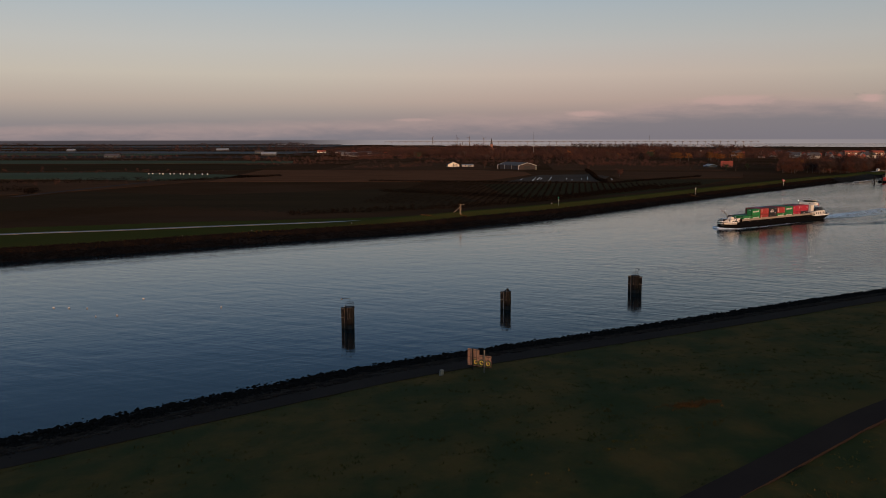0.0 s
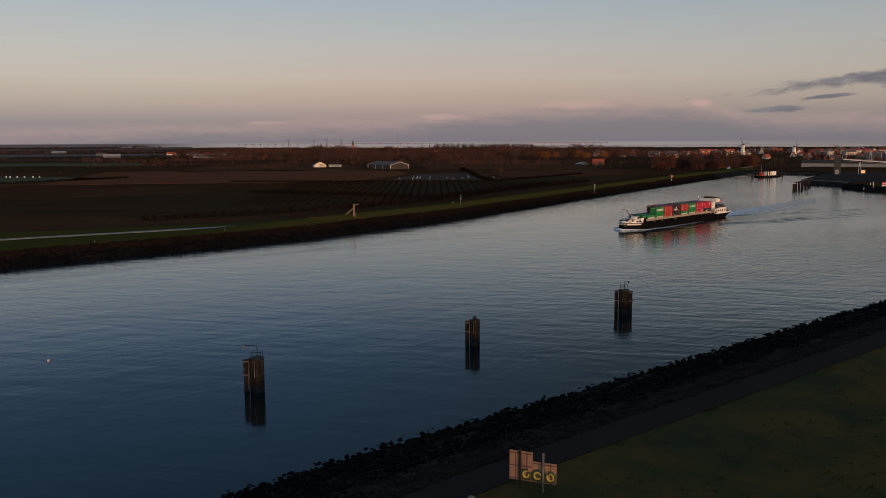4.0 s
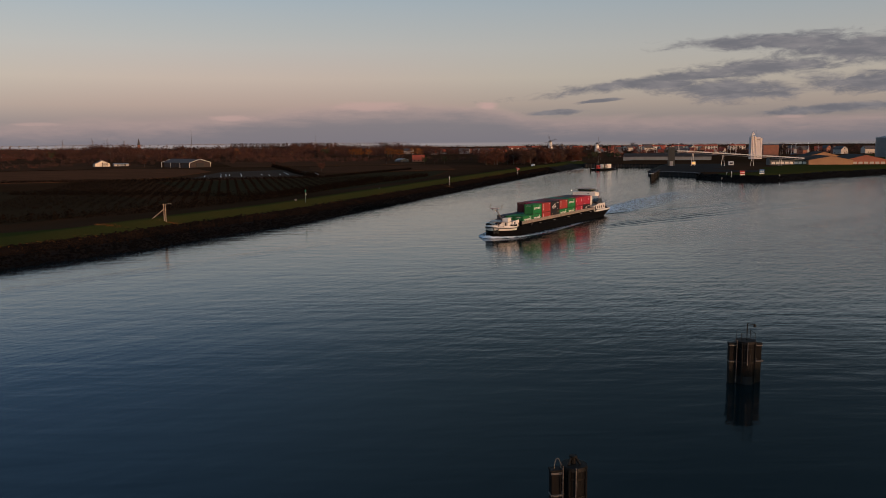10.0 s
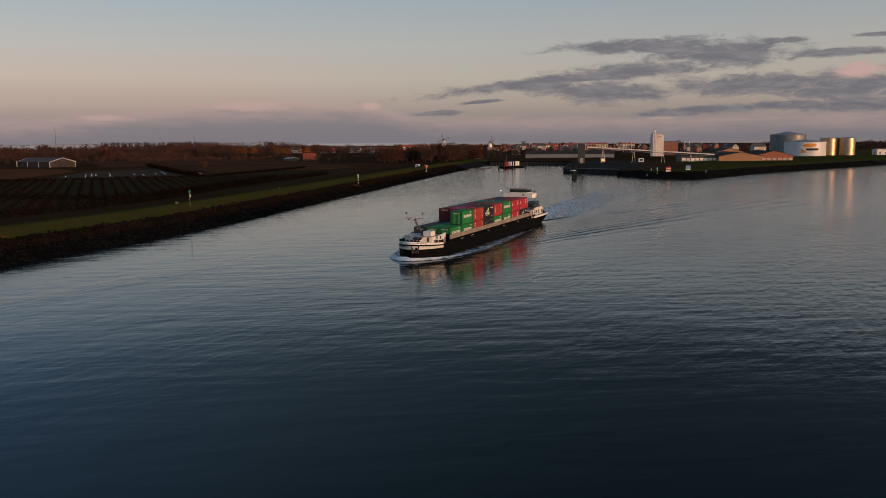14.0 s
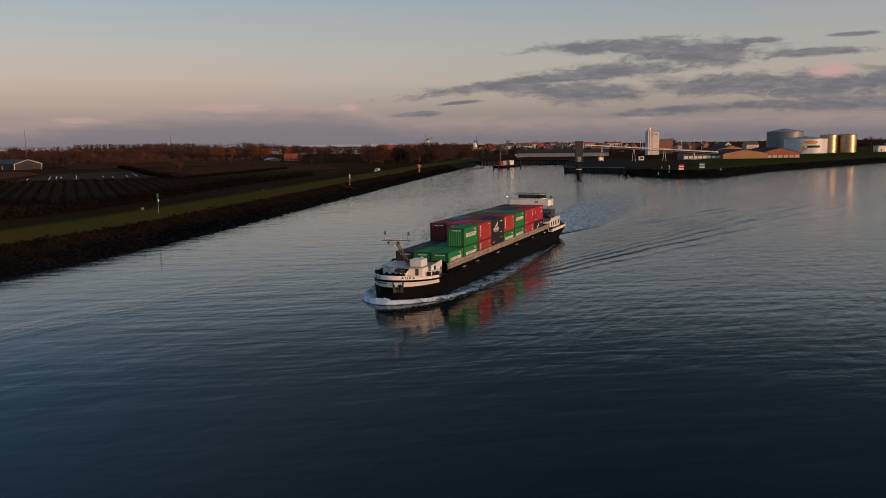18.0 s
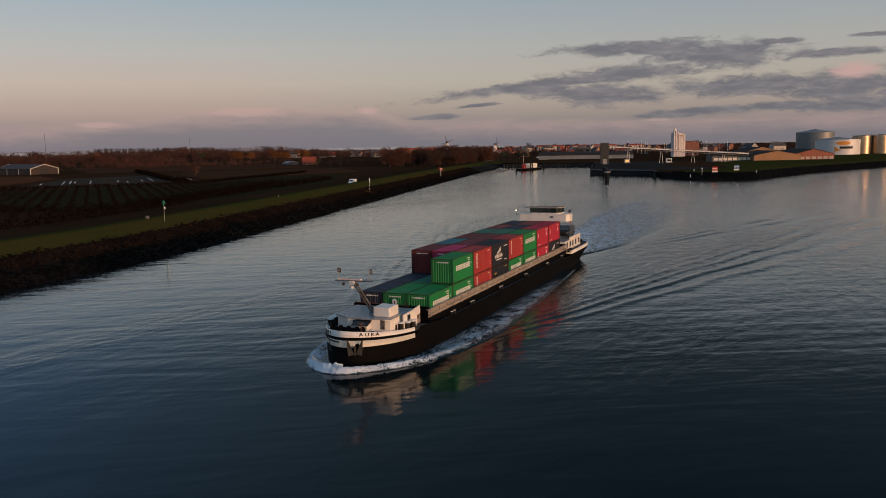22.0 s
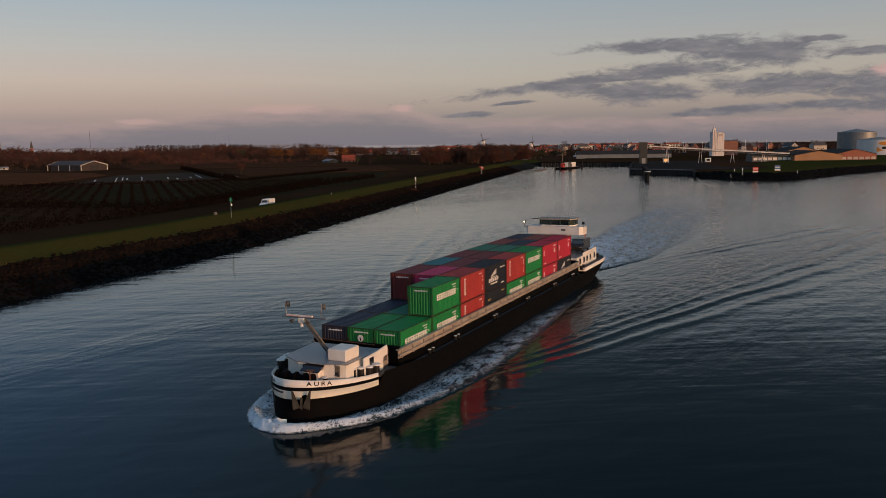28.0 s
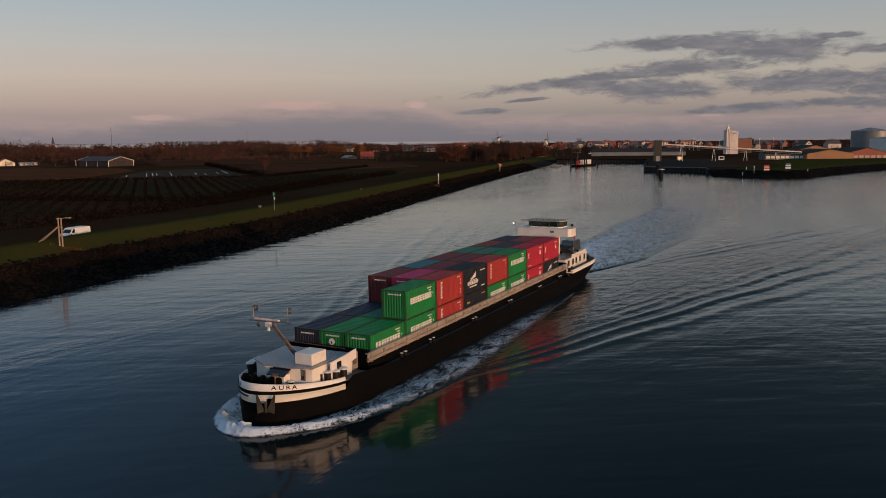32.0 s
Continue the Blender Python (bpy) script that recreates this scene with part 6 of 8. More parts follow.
def beacon(x, y, h, lamp_mat, label, banded):
    z = on_ground(x, y)
    t = thing("light_beacon", label, "beacon", pose(x, y, z))
    if banded:
        n = 6
        for k in range(n):
            bm = bmesh.new()
            tube(bm, (0, 0, h * k / n - (0.4 if k == 0 else 0)), (0, 0, h * (k + 1) / n), 0.11)
            part("band", bm, white_paint if k % 2 else black_iron, t)
    else:
        bm = bmesh.new()
        tube(bm, (0, 0, -0.4), (0, 0, h), 0.065)
        part("post", bm, material("pale_green_post", (0.20, 0.27, 0.22), 0.6, second=(0.13, 0.18, 0.15), scale=1.5), t)
    bm = bmesh.new()
    tube(bm, (0, 0, h), (0, 0, h + 0.35), 0.16, 0.14)
    part("lamp", bm, lamp_mat, t)
    bm = bmesh.new()
    tube(bm, (0, 0, h + 0.35), (0, 0, h + 0.95), 0.38, 0.03)
    part("topmark", bm, lamp_mat, t)
    bm = bmesh.new()
    box(bm, 0.05, -0.14, h - 0.85, 0.26, 0.14, h - 0.35, 0.03)
    part("panel", bm, white_paint, t)


stayed_pole(7.3, 347.6)
beacon(54.7, 391.8, 3.3, green_paint, "slender beacon post with a green cone topmark on the dike", False)
beacon(148.4, 486.2, 3.6, white_paint, "black and white banded light beacon on the dike", True)


def signal_sign(x, y):
    z = on_ground(x, y)
    t = thing("signal_sign", "red and white signal post with diamond boards on the dike", "sign", pose(x, y, z, 0, 0, -35))
    for k in range(5):
        bm = bmesh.new()
        tube(bm, (0, 0, 0.55 * k - (0.4 if k == 0 else 0)), (0, 0, 0.55 * (k + 1)), 0.2)
        part("band", bm, white_paint if k % 2 == 0 else black_iron, t)
    for dx, dz, m in ((-0.6, 3.9, red_paint), (0.3, 3.5, white_paint), (0.9, 3.3, red_paint), (0.1, 2.95, red_paint)):
        bm = bmesh.new()
        box(bm, dx - 0.42, -0.06, dz - 0.42, dx + 0.42, -0.0, dz + 0.42, 0.01)
        part("board", bm, m, t)


signal_sign(241.5, 588.0)


def small_post(x, y, h, mat, label, name="marker_post", w=0.11):
    bm = bmesh.new()
    box(bm, -w, -w, -0.3, w, w, h, 0.05)
    tagged(part(name, bm, mat, m=pose(x, y, on_ground(x, y), 0, 0, 30)), label, "post", "marker posts on the dike")


for x, y in ((26, 373), (98, 443), (-68, 292), (-88, 277), (-35, 315)):
    small_post(x, y, 0.6, pale_worn, "short white marker post in the dike grass")
bm = bmesh.new()
box(bm, -0.32, -0.28, -0.2, 0.32, 0.28, 0.6, 0.08)
tagged(part("cable_box", bm, pale_worn, m=pose(51.6, 392.6, on_ground(51.6, 392.6), 0, 0, 40)), "small pale service box beside the green beacon", "box")


def gull(x, y, yaw):
    g = thing("gull", "white and grey gull swimming on the canal", "bird", pose(x, y, LEVEL, 0, 0, yaw), "gulls on the water")
    for name, mat, rows in (("body", feather_white, ((-0.24, 0.02, 0.10), (-0.12, 0.09, 0.09), (0.05, 0.11, 0.08), (0.18, 0.05, 0.11))),
                            ("wing", feather_grey, ((-0.30, 0.01, 0.15), (-0.15, 0.08, 0.15), (0.05, 0.09, 0.14), (0.12, 0.02, 0.15))),
                            ("head", feather_white, ((0.14, 0.03, 0.15), (0.17, 0.055, 0.22), (0.22, 0.05, 0.24), (0.29, 0.008, 0.23)))):
        bm = bmesh.new()
        for (x0, r0, z0), (x1, r1, z1) in zip(rows, rows[1:]):
            tube(bm, (x0, 0, z0), (x1, 0, z1), r0, r1, n=8)
        part(name, bm, mat, g)


feather_white = material("white_feathers", (0.56, 0.55, 0.53), 0.8, second=(0.7, 0.69, 0.66), scale=6)
feather_grey = material("grey_feathers", (0.55, 0.56, 0.58), 0.8, second=(0.46, 0.47, 0.49), scale=6)
for k, (x, y) in enumerate([(-83.1, 173.1), (-79.7, 172.9), (-75.8, 172.7), (-70.5, 164.4), (-66.6, 165.5), (-67.5, 182.9), (-47.5, 173.5)]):
    gull(x, y, 40 * k)


def road_line():
    p = road_centre()
    s = np.concatenate([[0], np.cumsum(np.hypot(*np.diff(p, axis=0).T))])
    # distances are counted so that they read 1250.4 where the road passes x = 120
    return p, s - np.interp(120.0, p[:, 0], s) + 1250.4


white_van = van(material("white_van_paint", (0.78, 0.78, 0.76), 0.3, second=(0.7, 0.7, 0.68), fine=0.03), pose(0, 0, 0), "long white panel van driving along the dike road", length=5.4, width=2.0, height=2.25, hood=0.95)


# ---- fields ----
def field(name, pts, mat, label, z=1.62, category="field"):
    bm = bmesh.new()
    prism(bm, pts, z - 0.3, z)
    tagged(part(name, fixed(bm), mat), label, category, kind="structure")


def field_mat(name, c, c2, sc=0.01, rows=0.0):
    return material(name, c, 0.95, spec=0.0, second=c2, scale=sc, bump=0.5, bump_scale=0.6, fine=0.3, world_space=True, stretch=(rows or 1.0, 1, 1))


wheat = field_mat("winter_wheat", (0.062, 0.072, 0.044), (0.078, 0.082, 0.054))
tilled = field_mat("tilled_earth", (0.078, 0.038, 0.021), (0.048, 0.026, 0.015), 0.10, 0.15)
stubble = field_mat("red_brown_stubble", (0.125, 0.054, 0.028), (0.062, 0.031, 0.017), 0.16, 0.10)
dark_crop = field_mat("dark_crop", (0.034, 0.023, 0.013), (0.045, 0.028, 0.015), 0.03, 0.3)
film = field_mat("grey_film_rows", (0.074, 0.056, 0.044), (0.044, 0.033, 0.025), 0.12, 0.2)
field("field_wheat_a", [(-900, 1165), (-212, 1170), (-232, 1290), (-1050, 1400)], wheat, "pale green winter wheat field")
field("field_wheat_b", [(-560, 745), (-300, 706), (-232, 690), (-150, 770), (-330, 862), (-640, 850)], wheat, "pale green winter wheat field")
field("field_wheat_c", [(-1900, 1900), (-600, 1700), (-560, 1900), (-1900, 2200)], wheat, "distant pale green field")
field("field_stubble_a", [(-190, 668), (14, 662), (46, 700), (84, 790), (84, 858), (20, 915), (-200, 925)], stubble, "red-brown stubble field")
field("field_tilled_a", [(-420, 300), (-240, 560), (-190, 690), (-300, 685), (-560, 600)], tilled, "brown tilled field")
field("field_crop_a", [(-330, 235), (-130, 300), (-20, 395), (20, 455), (-18, 580), (-150, 510), (-235, 545)], dark_crop, "dark green-brown crop field behind the dike")
orchard_grass = field_mat("orchard_grass", (0.036, 0.029, 0.016), (0.030, 0.024, 0.013))
field("field_crop_b", [(40, 480), (100, 500), (180, 590), (240, 690), (150, 690), (140, 640), (30, 625)], orchard_grass, "dark orchard ground")
field("field_tilled_b", [(150, 700), (260, 720), (300, 830), (180, 860), (155, 760)], tilled, "brown tilled field")
field("field_tilled_c", [(-130, 905), (0, 900), (60, 960), (40, 1180), (-120, 1200)], tilled, "reddish tilled field")
field("field_tilled_d", [(120, 900), (300, 880), (330, 1050), (140, 1120)], tilled, "reddish tilled field", 1.63)
field("field_film", [(48, 655), (125, 659), (150, 748), (140, 790), (90, 776)], film, "field of grey plastic film rows", 1.66)
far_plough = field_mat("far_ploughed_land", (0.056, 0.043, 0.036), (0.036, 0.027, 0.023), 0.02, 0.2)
# distance haze is mixed into this green as grey
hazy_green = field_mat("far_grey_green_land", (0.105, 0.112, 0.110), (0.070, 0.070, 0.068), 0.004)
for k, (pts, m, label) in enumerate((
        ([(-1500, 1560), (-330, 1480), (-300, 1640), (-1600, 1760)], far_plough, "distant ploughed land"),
        ([(-1250, 2080), (-350, 1900), (-300, 2200), (-1500, 2420)], hazy_green, "distant grassland, greyed as by haze"),
        ([(-2600, 2500), (-1500, 2520), (-1400, 2900), (-2900, 3100)], hazy_green, "distant grassland, greyed as by haze"),
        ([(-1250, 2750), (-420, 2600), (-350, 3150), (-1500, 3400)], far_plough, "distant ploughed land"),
        ([(-2900, 3500), (-500, 3350), (-420, 4100), (-3300, 4300)], hazy_green, "distant grassland, greyed as by haze"),
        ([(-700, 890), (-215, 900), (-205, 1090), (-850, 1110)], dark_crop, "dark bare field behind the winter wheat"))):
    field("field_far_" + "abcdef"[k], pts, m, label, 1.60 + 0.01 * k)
field("farm_lane", [(-262, 500), (-256, 497), (-233, 672), (-239, 676)], far_plough, "narrow bare farm lane between the fields", 1.68, "lane")

# orchard rows and film strips
bark = material("bark", (0.065, 0.050, 0.040), 0.9, second=(0.04, 0.032, 0.026), scale=3, bump=0.4)
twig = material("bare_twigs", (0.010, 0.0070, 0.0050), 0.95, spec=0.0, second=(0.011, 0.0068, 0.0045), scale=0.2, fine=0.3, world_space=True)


def clump_cloud(centres, radius, per, size, rng, squash=0.8):
    """Small leaf-clump triangles round many centres."""
    n = len(centres)
    c = np.repeat(np.asarray(centres, float), per, axis=0)
    d = rng.normal(size=(n * per, 3))
    d /= np.linalg.norm(d, axis=1)[:, None]
    r = rng.random((n * per, 1)) ** 0.45
    rad = np.repeat(np.broadcast_to(radius, (n,)), per)[:, None]
    p = c + d * r * rad * np.array([1, 1, squash])
    t = rng.normal(size=(n * per, 3, 3))
    t -= t.mean(1, keepdims=True)
    sz = np.repeat(np.broadcast_to(size, (n,)), per)
    v = p[:, None, :] + t * sz[:, None, None] * 0.55
    return v.reshape(-1, 3), np.arange(n * per * 3).reshape(-1, 3)


def soup(name, v, f, mat, label="", category="", parent=None):
    me = bpy.data.meshes.new(name)
    me.vertices.add(len(v))
    me.vertices.foreach_set("co", np.ascontiguousarray(v, np.float32).ravel())
    me.loops.add(f.size)
    me.loops.foreach_set("vertex_index", f.astype(np.int32).ravel())
    me.polygons.add(len(f))
    me.polygons.foreach_set("loop_start", np.arange(0, f.size, f.shape[1], dtype=np.int32))
    me.update()
    me.validate()
    me.materials.append(mat)
    ob = new(name, me)
    ob.parent = parent
    if label:
        tagged(ob, label, category, kind="stuff")
    return ob


def orchard():
    rng = np.random.default_rng(12)
    cs = []
    along, across = Vector((0.16, 0.987)).normalized(), Vector((0.987, -0.16)).normalized()
    for r in range(46):
        o = Vector((-30, 515)) + across * (r * 4.2)
        for k in range(-40, 66):
            p = o + along * (k * 2.0)
            if ground_height(np.array([p.x]), np.array([p.y]))[1][0] > 66 and p.y < 636:
                cs.append((p.x + rng.normal(0, 0.15), p.y + rng.normal(0, 0.3), 2.6))
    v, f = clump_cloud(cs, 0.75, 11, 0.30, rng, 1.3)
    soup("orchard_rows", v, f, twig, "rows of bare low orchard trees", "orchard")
    # loose white film edges catching the light
    bm = bmesh.new()
    for k in range(26):
        x, y = 58 + 3.4 * k + rng.normal(0, 0.8), 664 + 0.7 * k + rng.uniform(0, 30)
        if rng.random() < 0.3 or 9 < k < 13:
            continue
        run = rng.uniform(14, 44)
        a = Vector((x, y, 1.74))
        side = Vector((along.y, -along.x, 0)) * rng.uniform(0.12, 0.3)
        ahead = Vector((along.x, along.y, 0)) * run
        v = [bm.verts.new(q + Vector((0, 0, z))) for z in (-0.1, 0.06) for q in (a - side, a + side, a + side + ahead, a - side + ahead)]
        for f in ((0, 1, 2, 3), (4, 5, 6, 7), (0, 1, 5, 4), (1, 2, 6, 5), (2, 3, 7, 6), (3, 0, 4, 7)):
            bm.faces.new([v[q] for q in f])
    fixed(bm)
    part("film_strips", bm, white_mark)
    tagged(bpy.data.objects["film_strips"], "white plastic film strips lying along the field rows", "plastic film", kind="stuff")


orchard()


def hedge(pts, h, w, label, seed):
    rng = np.random.default_rng(seed)
    p = resample(pts, 0.9)
    cs = [(x + rng.normal(0, w * 0.3), y + rng.normal(0, w * 0.3), 1.6 + h * rng.uniform(0.15, 0.85)) for x, y in p for _ in range(3)]
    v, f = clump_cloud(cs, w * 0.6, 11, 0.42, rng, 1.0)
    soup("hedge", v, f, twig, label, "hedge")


hedge([(-70, 372), (8, 412), (42, 441), (62, 462), (90, 497), (130, 545), (190, 612)], 2.0, 2.6, "dark bare hedge along the foot of the dike", 81)
hedge([(-40, 540), (11, 508), (31, 491), (49, 474), (66, 478), (100, 520), (150, 585)], 1.7, 2.2, "dark bare windbreak hedge before the orchard", 82)
hedge([(-60, 672), (15, 656), (58, 645), (92, 638), (130, 634), (150, 655), (230, 740)], 1.1, 1.8, "dark bare windbreak hedge behind the orchard", 83)
hedge([(126, 640), (127, 685), (140, 780), (152, 880)], 2.2, 2.6, "dark hedge beside the film-covered field", 84)
# trimmed windbreak in lengths, with narrow gaps between them
for k in range(7):
    f0, f1 = k / 7 + 0.01, (k + 1) / 7 - 0.012
    hedge([(-345 + 108 * f0, 628 + 50 * f0), (-345 + 108 * f1, 628 + 50 * f1)], 4.2, 2.6, "dark trimmed windbreak hedge between the fields", 90 + k)
hedge([(-237, 680), (-222, 684), (-150, 770)], 1.4, 2.0, "low hedge along the winter wheat", 98)
hedge([(-330, 560), (-268, 545), (-262, 520)], 2.6, 4.0, "dark scrub by the farm lane", 99)


def bales():
    """White-wrapped round bales in a row on the winter wheat."""
    rng = np.random.default_rng(77)
    bm = bmesh.new()
    tube(bm, (0, -0.6, 0.62), (0, 0.6, 0.62), 0.62, n=16)
    bmesh.ops.bevel(bm, geom=[e for e in bm.edges if e.calc_face_angle(0) > 1.0], offset=0.10, segments=2, affect="EDGES")
    me = mesh_of("bale", bm, white_mark, True)
    for k in range(12):
        u = k / 11 + rng.normal(0, 0.02)
        ob = new("bale", me)
        ob.matrix_world = pose(-288 + 60 * u, 812 - 14 * u + rng.normal(0, 2.5), 1.62, 0, 0, rng.uniform(0, 90))
        tagged(ob, "white-wrapped round bale lying on the winter wheat", "bale", "bales on the field")


bales()


# ---- trees ----
def foliage(name, c, c2):
    return material(name, c, 0.9, spec=0.03, second=c2, scale=0.35, fine=0.35, bump_scale=2.0, vary=0.35)


LEAF = {
    "rust": foliage("rust_foliage", (0.092, 0.040, 0.028), (0.060, 0.031, 0.024)), "orange": foliage("orange_foliage", (0.20, 0.085, 0.028), (0.12, 0.052, 0.021)),
    "brown": foliage("brown_foliage", (0.064, 0.039, 0.031), (0.044, 0.030, 0.025)), "green": foliage("dark_green_foliage", (0.035, 0.045, 0.022), (0.05, 0.045, 0.025)),
}
TREES = {}


def tree_meshes(kind, shape):
    """Trunk with limbs, and a crown of clumps; eight metres wide round, or tall and narrow. One metre high unit of ten."""
    rng = np.random.default_rng({"round": 21, "tall": 22, "bare": 23, "broad": 24, "bush": 25}[shape])
    bm = bmesh.new()
    tube(bm, (0, 0, -0.4), (0.1, 0.05, 3.2), 0.32, 0.2, n=7)
    tube(bm, (0.1, 0.05, 3.2), (0.0, 0.1, 7.5), 0.2, 0.07, n=6)
    ends = []
    for k in range(9):
        a, z = k * 2.4 + rng.uniform(-0.3, 0.3), rng.uniform(2.2, 6.0)
        out = {"round": 3.0, "tall": 1.1, "bare": 2.8, "broad": 3.8, "bush": 3.0}[shape] * rng.uniform(0.6, 1.0)
        e = (out * math.cos(a), out * math.sin(a), z + rng.uniform(1.2, 3.0))
        tube(bm, (0.05, 0.05, z), e, 0.11, 0.03, n=5)
        ends.append(e)
    trunk = mesh_of("trunk", bm, bark)
    c = [(x * 0.9, y * 0.9, z + 0.2) for x, y, z in ends]
    if shape == "tall":
        c += [(rng.normal(0, 0.5), rng.normal(0, 0.5), z) for z in np.linspace(2.0, 10, 14)]
        rad, per, size = 1.0, 90, 0.22
    elif shape == "broad":
        c += [(rng.normal(0, 2.0), rng.normal(0, 2.0), rng.uniform(3.5, 7.5)) for _ in range(16)]
        rad, per, size = 1.6, 80, 0.30
    elif shape == "bare":
        c += [(rng.normal(0, 1.6), rng.normal(0, 1.6), rng.uniform(4.5, 9.3)) for _ in range(14)]
        rad, per, size = 1.5, 55, 0.19
    else:
        c += [(rng.normal(0, 1.5), rng.normal(0, 1.5), rng.uniform(3.2, 9.0)) for _ in range(16)]
        rad, per, size = 1.4, 75, 0.27
    if shape == "bush":
        c += [(rng.normal(0, 1.9), rng.normal(0, 1.9), rng.uniform(0.7, 4.0)) for _ in range(16)]
    v, f = clump_cloud(c, rad, per, size, rng, 0.85)
    me = bpy.data.meshes.new("crown")
    me.from_pydata(v.tolist(), [], f.tolist())
    me.materials.append(LEAF[kind])
    return trunk, me


def tree(x, y, h, kind, shape, rng, z=None):
    key = (kind, shape)
    if key not in TREES:
        TREES[key] = tree_meshes(kind, shape)
    words = {"rust": "rust-red autumn", "orange": "orange autumn", "brown": "brown, nearly bare", "green": "dark green"}[kind]
    form = {"round": "round-crowned", "tall": "tall narrow", "bare": "open-crowned", "broad": "broad-crowned", "bush": "dense low-branched"}[shape]
    s = h / 10
    m = Matrix.LocRotScale((x, y, on_ground(x, y) if z is None else z), Euler((0, 0, rng.uniform(0, 6.28))), (s * rng.uniform(0.9, 1.25), s * rng.uniform(0.9, 1.25), s))
    t = thing("tree", f"{form} {words} tree on the flat land", "tree", m, "trees on the polder")
    for name, me in zip(("trunk", "crown"), TREES[key]):
        o = new(name, me)
        o.parent = t


def plant():
    rng = np.random.default_rng(31)
    # reddish thicket behind the bend of the far dike
    for _ in range(72):
        u, w = rng.random(), rng.random()
        x, y = 318 + 135 * u + 30 * w, 772 + 62 * u + 90 * w
        tree(x, y, rng.uniform(12, 17.5), rng.choice(["rust", "rust", "brown", "orange"], p=[0.4, 0.2, 0.38, 0.02]), rng.choice(["bush", "bush", "broad"]), rng)
    # orange group
    for _ in range(16):
        tree(rng.uniform(345, 455), rng.uniform(1225, 1290), rng.uniform(11, 16), rng.choice(["orange", "rust"], p=[0.75, 0.25]), "round", rng)
    for x, y, h, k in ((212, 1400, 15, "orange"), (75, 1270, 9, "rust"), (115, 1080, 8, "rust"), (160, 915, 6, "rust"), (48, 960, 9, "rust"), (295, 1400, 10, "orange"), (158, 742, 8, "rust"), (270, 905, 7, "brown"), (300, 880, 8, "green"), (306, 868, 7, "brown"), (326, 890, 8, "green")):
        tree(x, y, h, k, "round", rng)
    # belt of woods
    for _ in range(60):
        x = rng.uniform(-60, 620)
        y = 1450 + rng.uniform(-80, 280) - 0.15 * x
        tree(x, y, rng.uniform(9, 15), rng.choice(["rust", "brown", "orange", "green"], p=[0.50, 0.38, 0.03, 0.09]), rng.choice(["round", "bare", "broad"]), rng)
    # poplar row against the sky
    for k in range(54):
        tree(322 + k * 4.4 + rng.normal(0, 0.8), 2086 - k * 1.1 + rng.normal(0, 4), rng.uniform(19.0, 21.0), "brown", "tall", rng)
    # taller single trees that break the skyline
    for x, y, h in ((205, 2050, 21), (300, 2010, 20), (585, 1780, 24), (590, 1786, 22), (196, 2060, 18), (868, 1560, 17), (876, 1552, 18), (1010, 1500, 17)):
        tree(x, y, h, "brown", "bare", rng)
    # by the silo, the mills, the tanks
    for x, y, h in ((700, 845, 14), (712, 850, 15), (722, 840, 16), (735, 852, 15), (690, 838, 12), (775, 652, 13), (786, 650, 15), (797, 640, 14), (806, 634, 12)):
        tree(x, y, h, "brown", "broad", rng)
    for _ in range(34):
        tree(rng.uniform(430, 640), rng.uniform(880, 1010), rng.uniform(7, 12), rng.choice(["brown", "green", "rust"]), rng.choice(["round", "broad"]), rng)
    for _ in range(26):
        tree(rng.uniform(620, 1150), rng.uniform(1330, 1600), rng.uniform(7, 13), rng.choice(["brown", "green", "rust"]), rng.choice(["round", "bare"]), rng)
    # far woods and hedges as one mass
    cs, rad = [], []
    for x0, y0, x1, y1, n, h in ((-1500, 2400, -300, 2500, 150, 9), (-2200, 3000, -200, 3300, 200, 10), (-1100, 1600, -330, 1500, 90, 6), (-900, 900, -300, 880, 60, 4), (-700, 620, -240, 640, 70, 3.5), (-260, 1210, -150, 1330, 30, 5),
                                 (-200, 1750, 650, 1700, 260, 11), (-300, 2500, 500, 2300, 200, 12), (500, 1650, 1250, 1500, 260, 13), (100, 3200, 1300, 2900, 160, 9), (1100, 1700, 2600, 1500, 260, 10), (1200, 1000, 2600, 1100, 200, 9), (900, 700, 1600, 800, 60, 5), (-60, 1020, 250, 1060, 60, 4), (-100, 960, -10, 1080, 70, 3), (130, 1080, 420, 1180, 120, 3.5), (-260, 1100, 200, 1260, 160, 3.5), (0, 1350, 300, 1300, 90, 6), (-40, 1190, 330, 1150, 130, 5), (-150, 1420, 620, 1330, 330, 10), (-200, 1600, 640, 1500, 420, 15), (-260, 1950, 760, 1850, 420, 19), (620, 930, 1020, 760, 150, 6), (700, 1080, 1250, 860, 220, 8), (760, 1250, 1500, 960, 240, 10), (180, 1060, 420, 980, 90, 5), (-350, 1330, -100, 1360, 90, 7), (-2600, 2000, -1200, 2050, 120, 7)):
        for _ in range(n):
            u = rng.random()
            # the belts thin out and swell again along their length
            swell = 0.5 + 0.5 * math.sin(u * 23.0 + x0) * math.sin(u * 9.0 + y0)
            hh = h * rng.uniform(0.7, 1.15) * (0.6 + 0.5 * swell)
            cs.append((x0 + (x1 - x0) * u + rng.normal(0, 14), y0 + (y1 - y0) * u + rng.normal(0, 26), 1.5 + hh * 0.5))
            rad.append(hh * 0.62)
    # western belts of bare wood; their grey-violet colour carries the distance haze
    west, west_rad = [], []
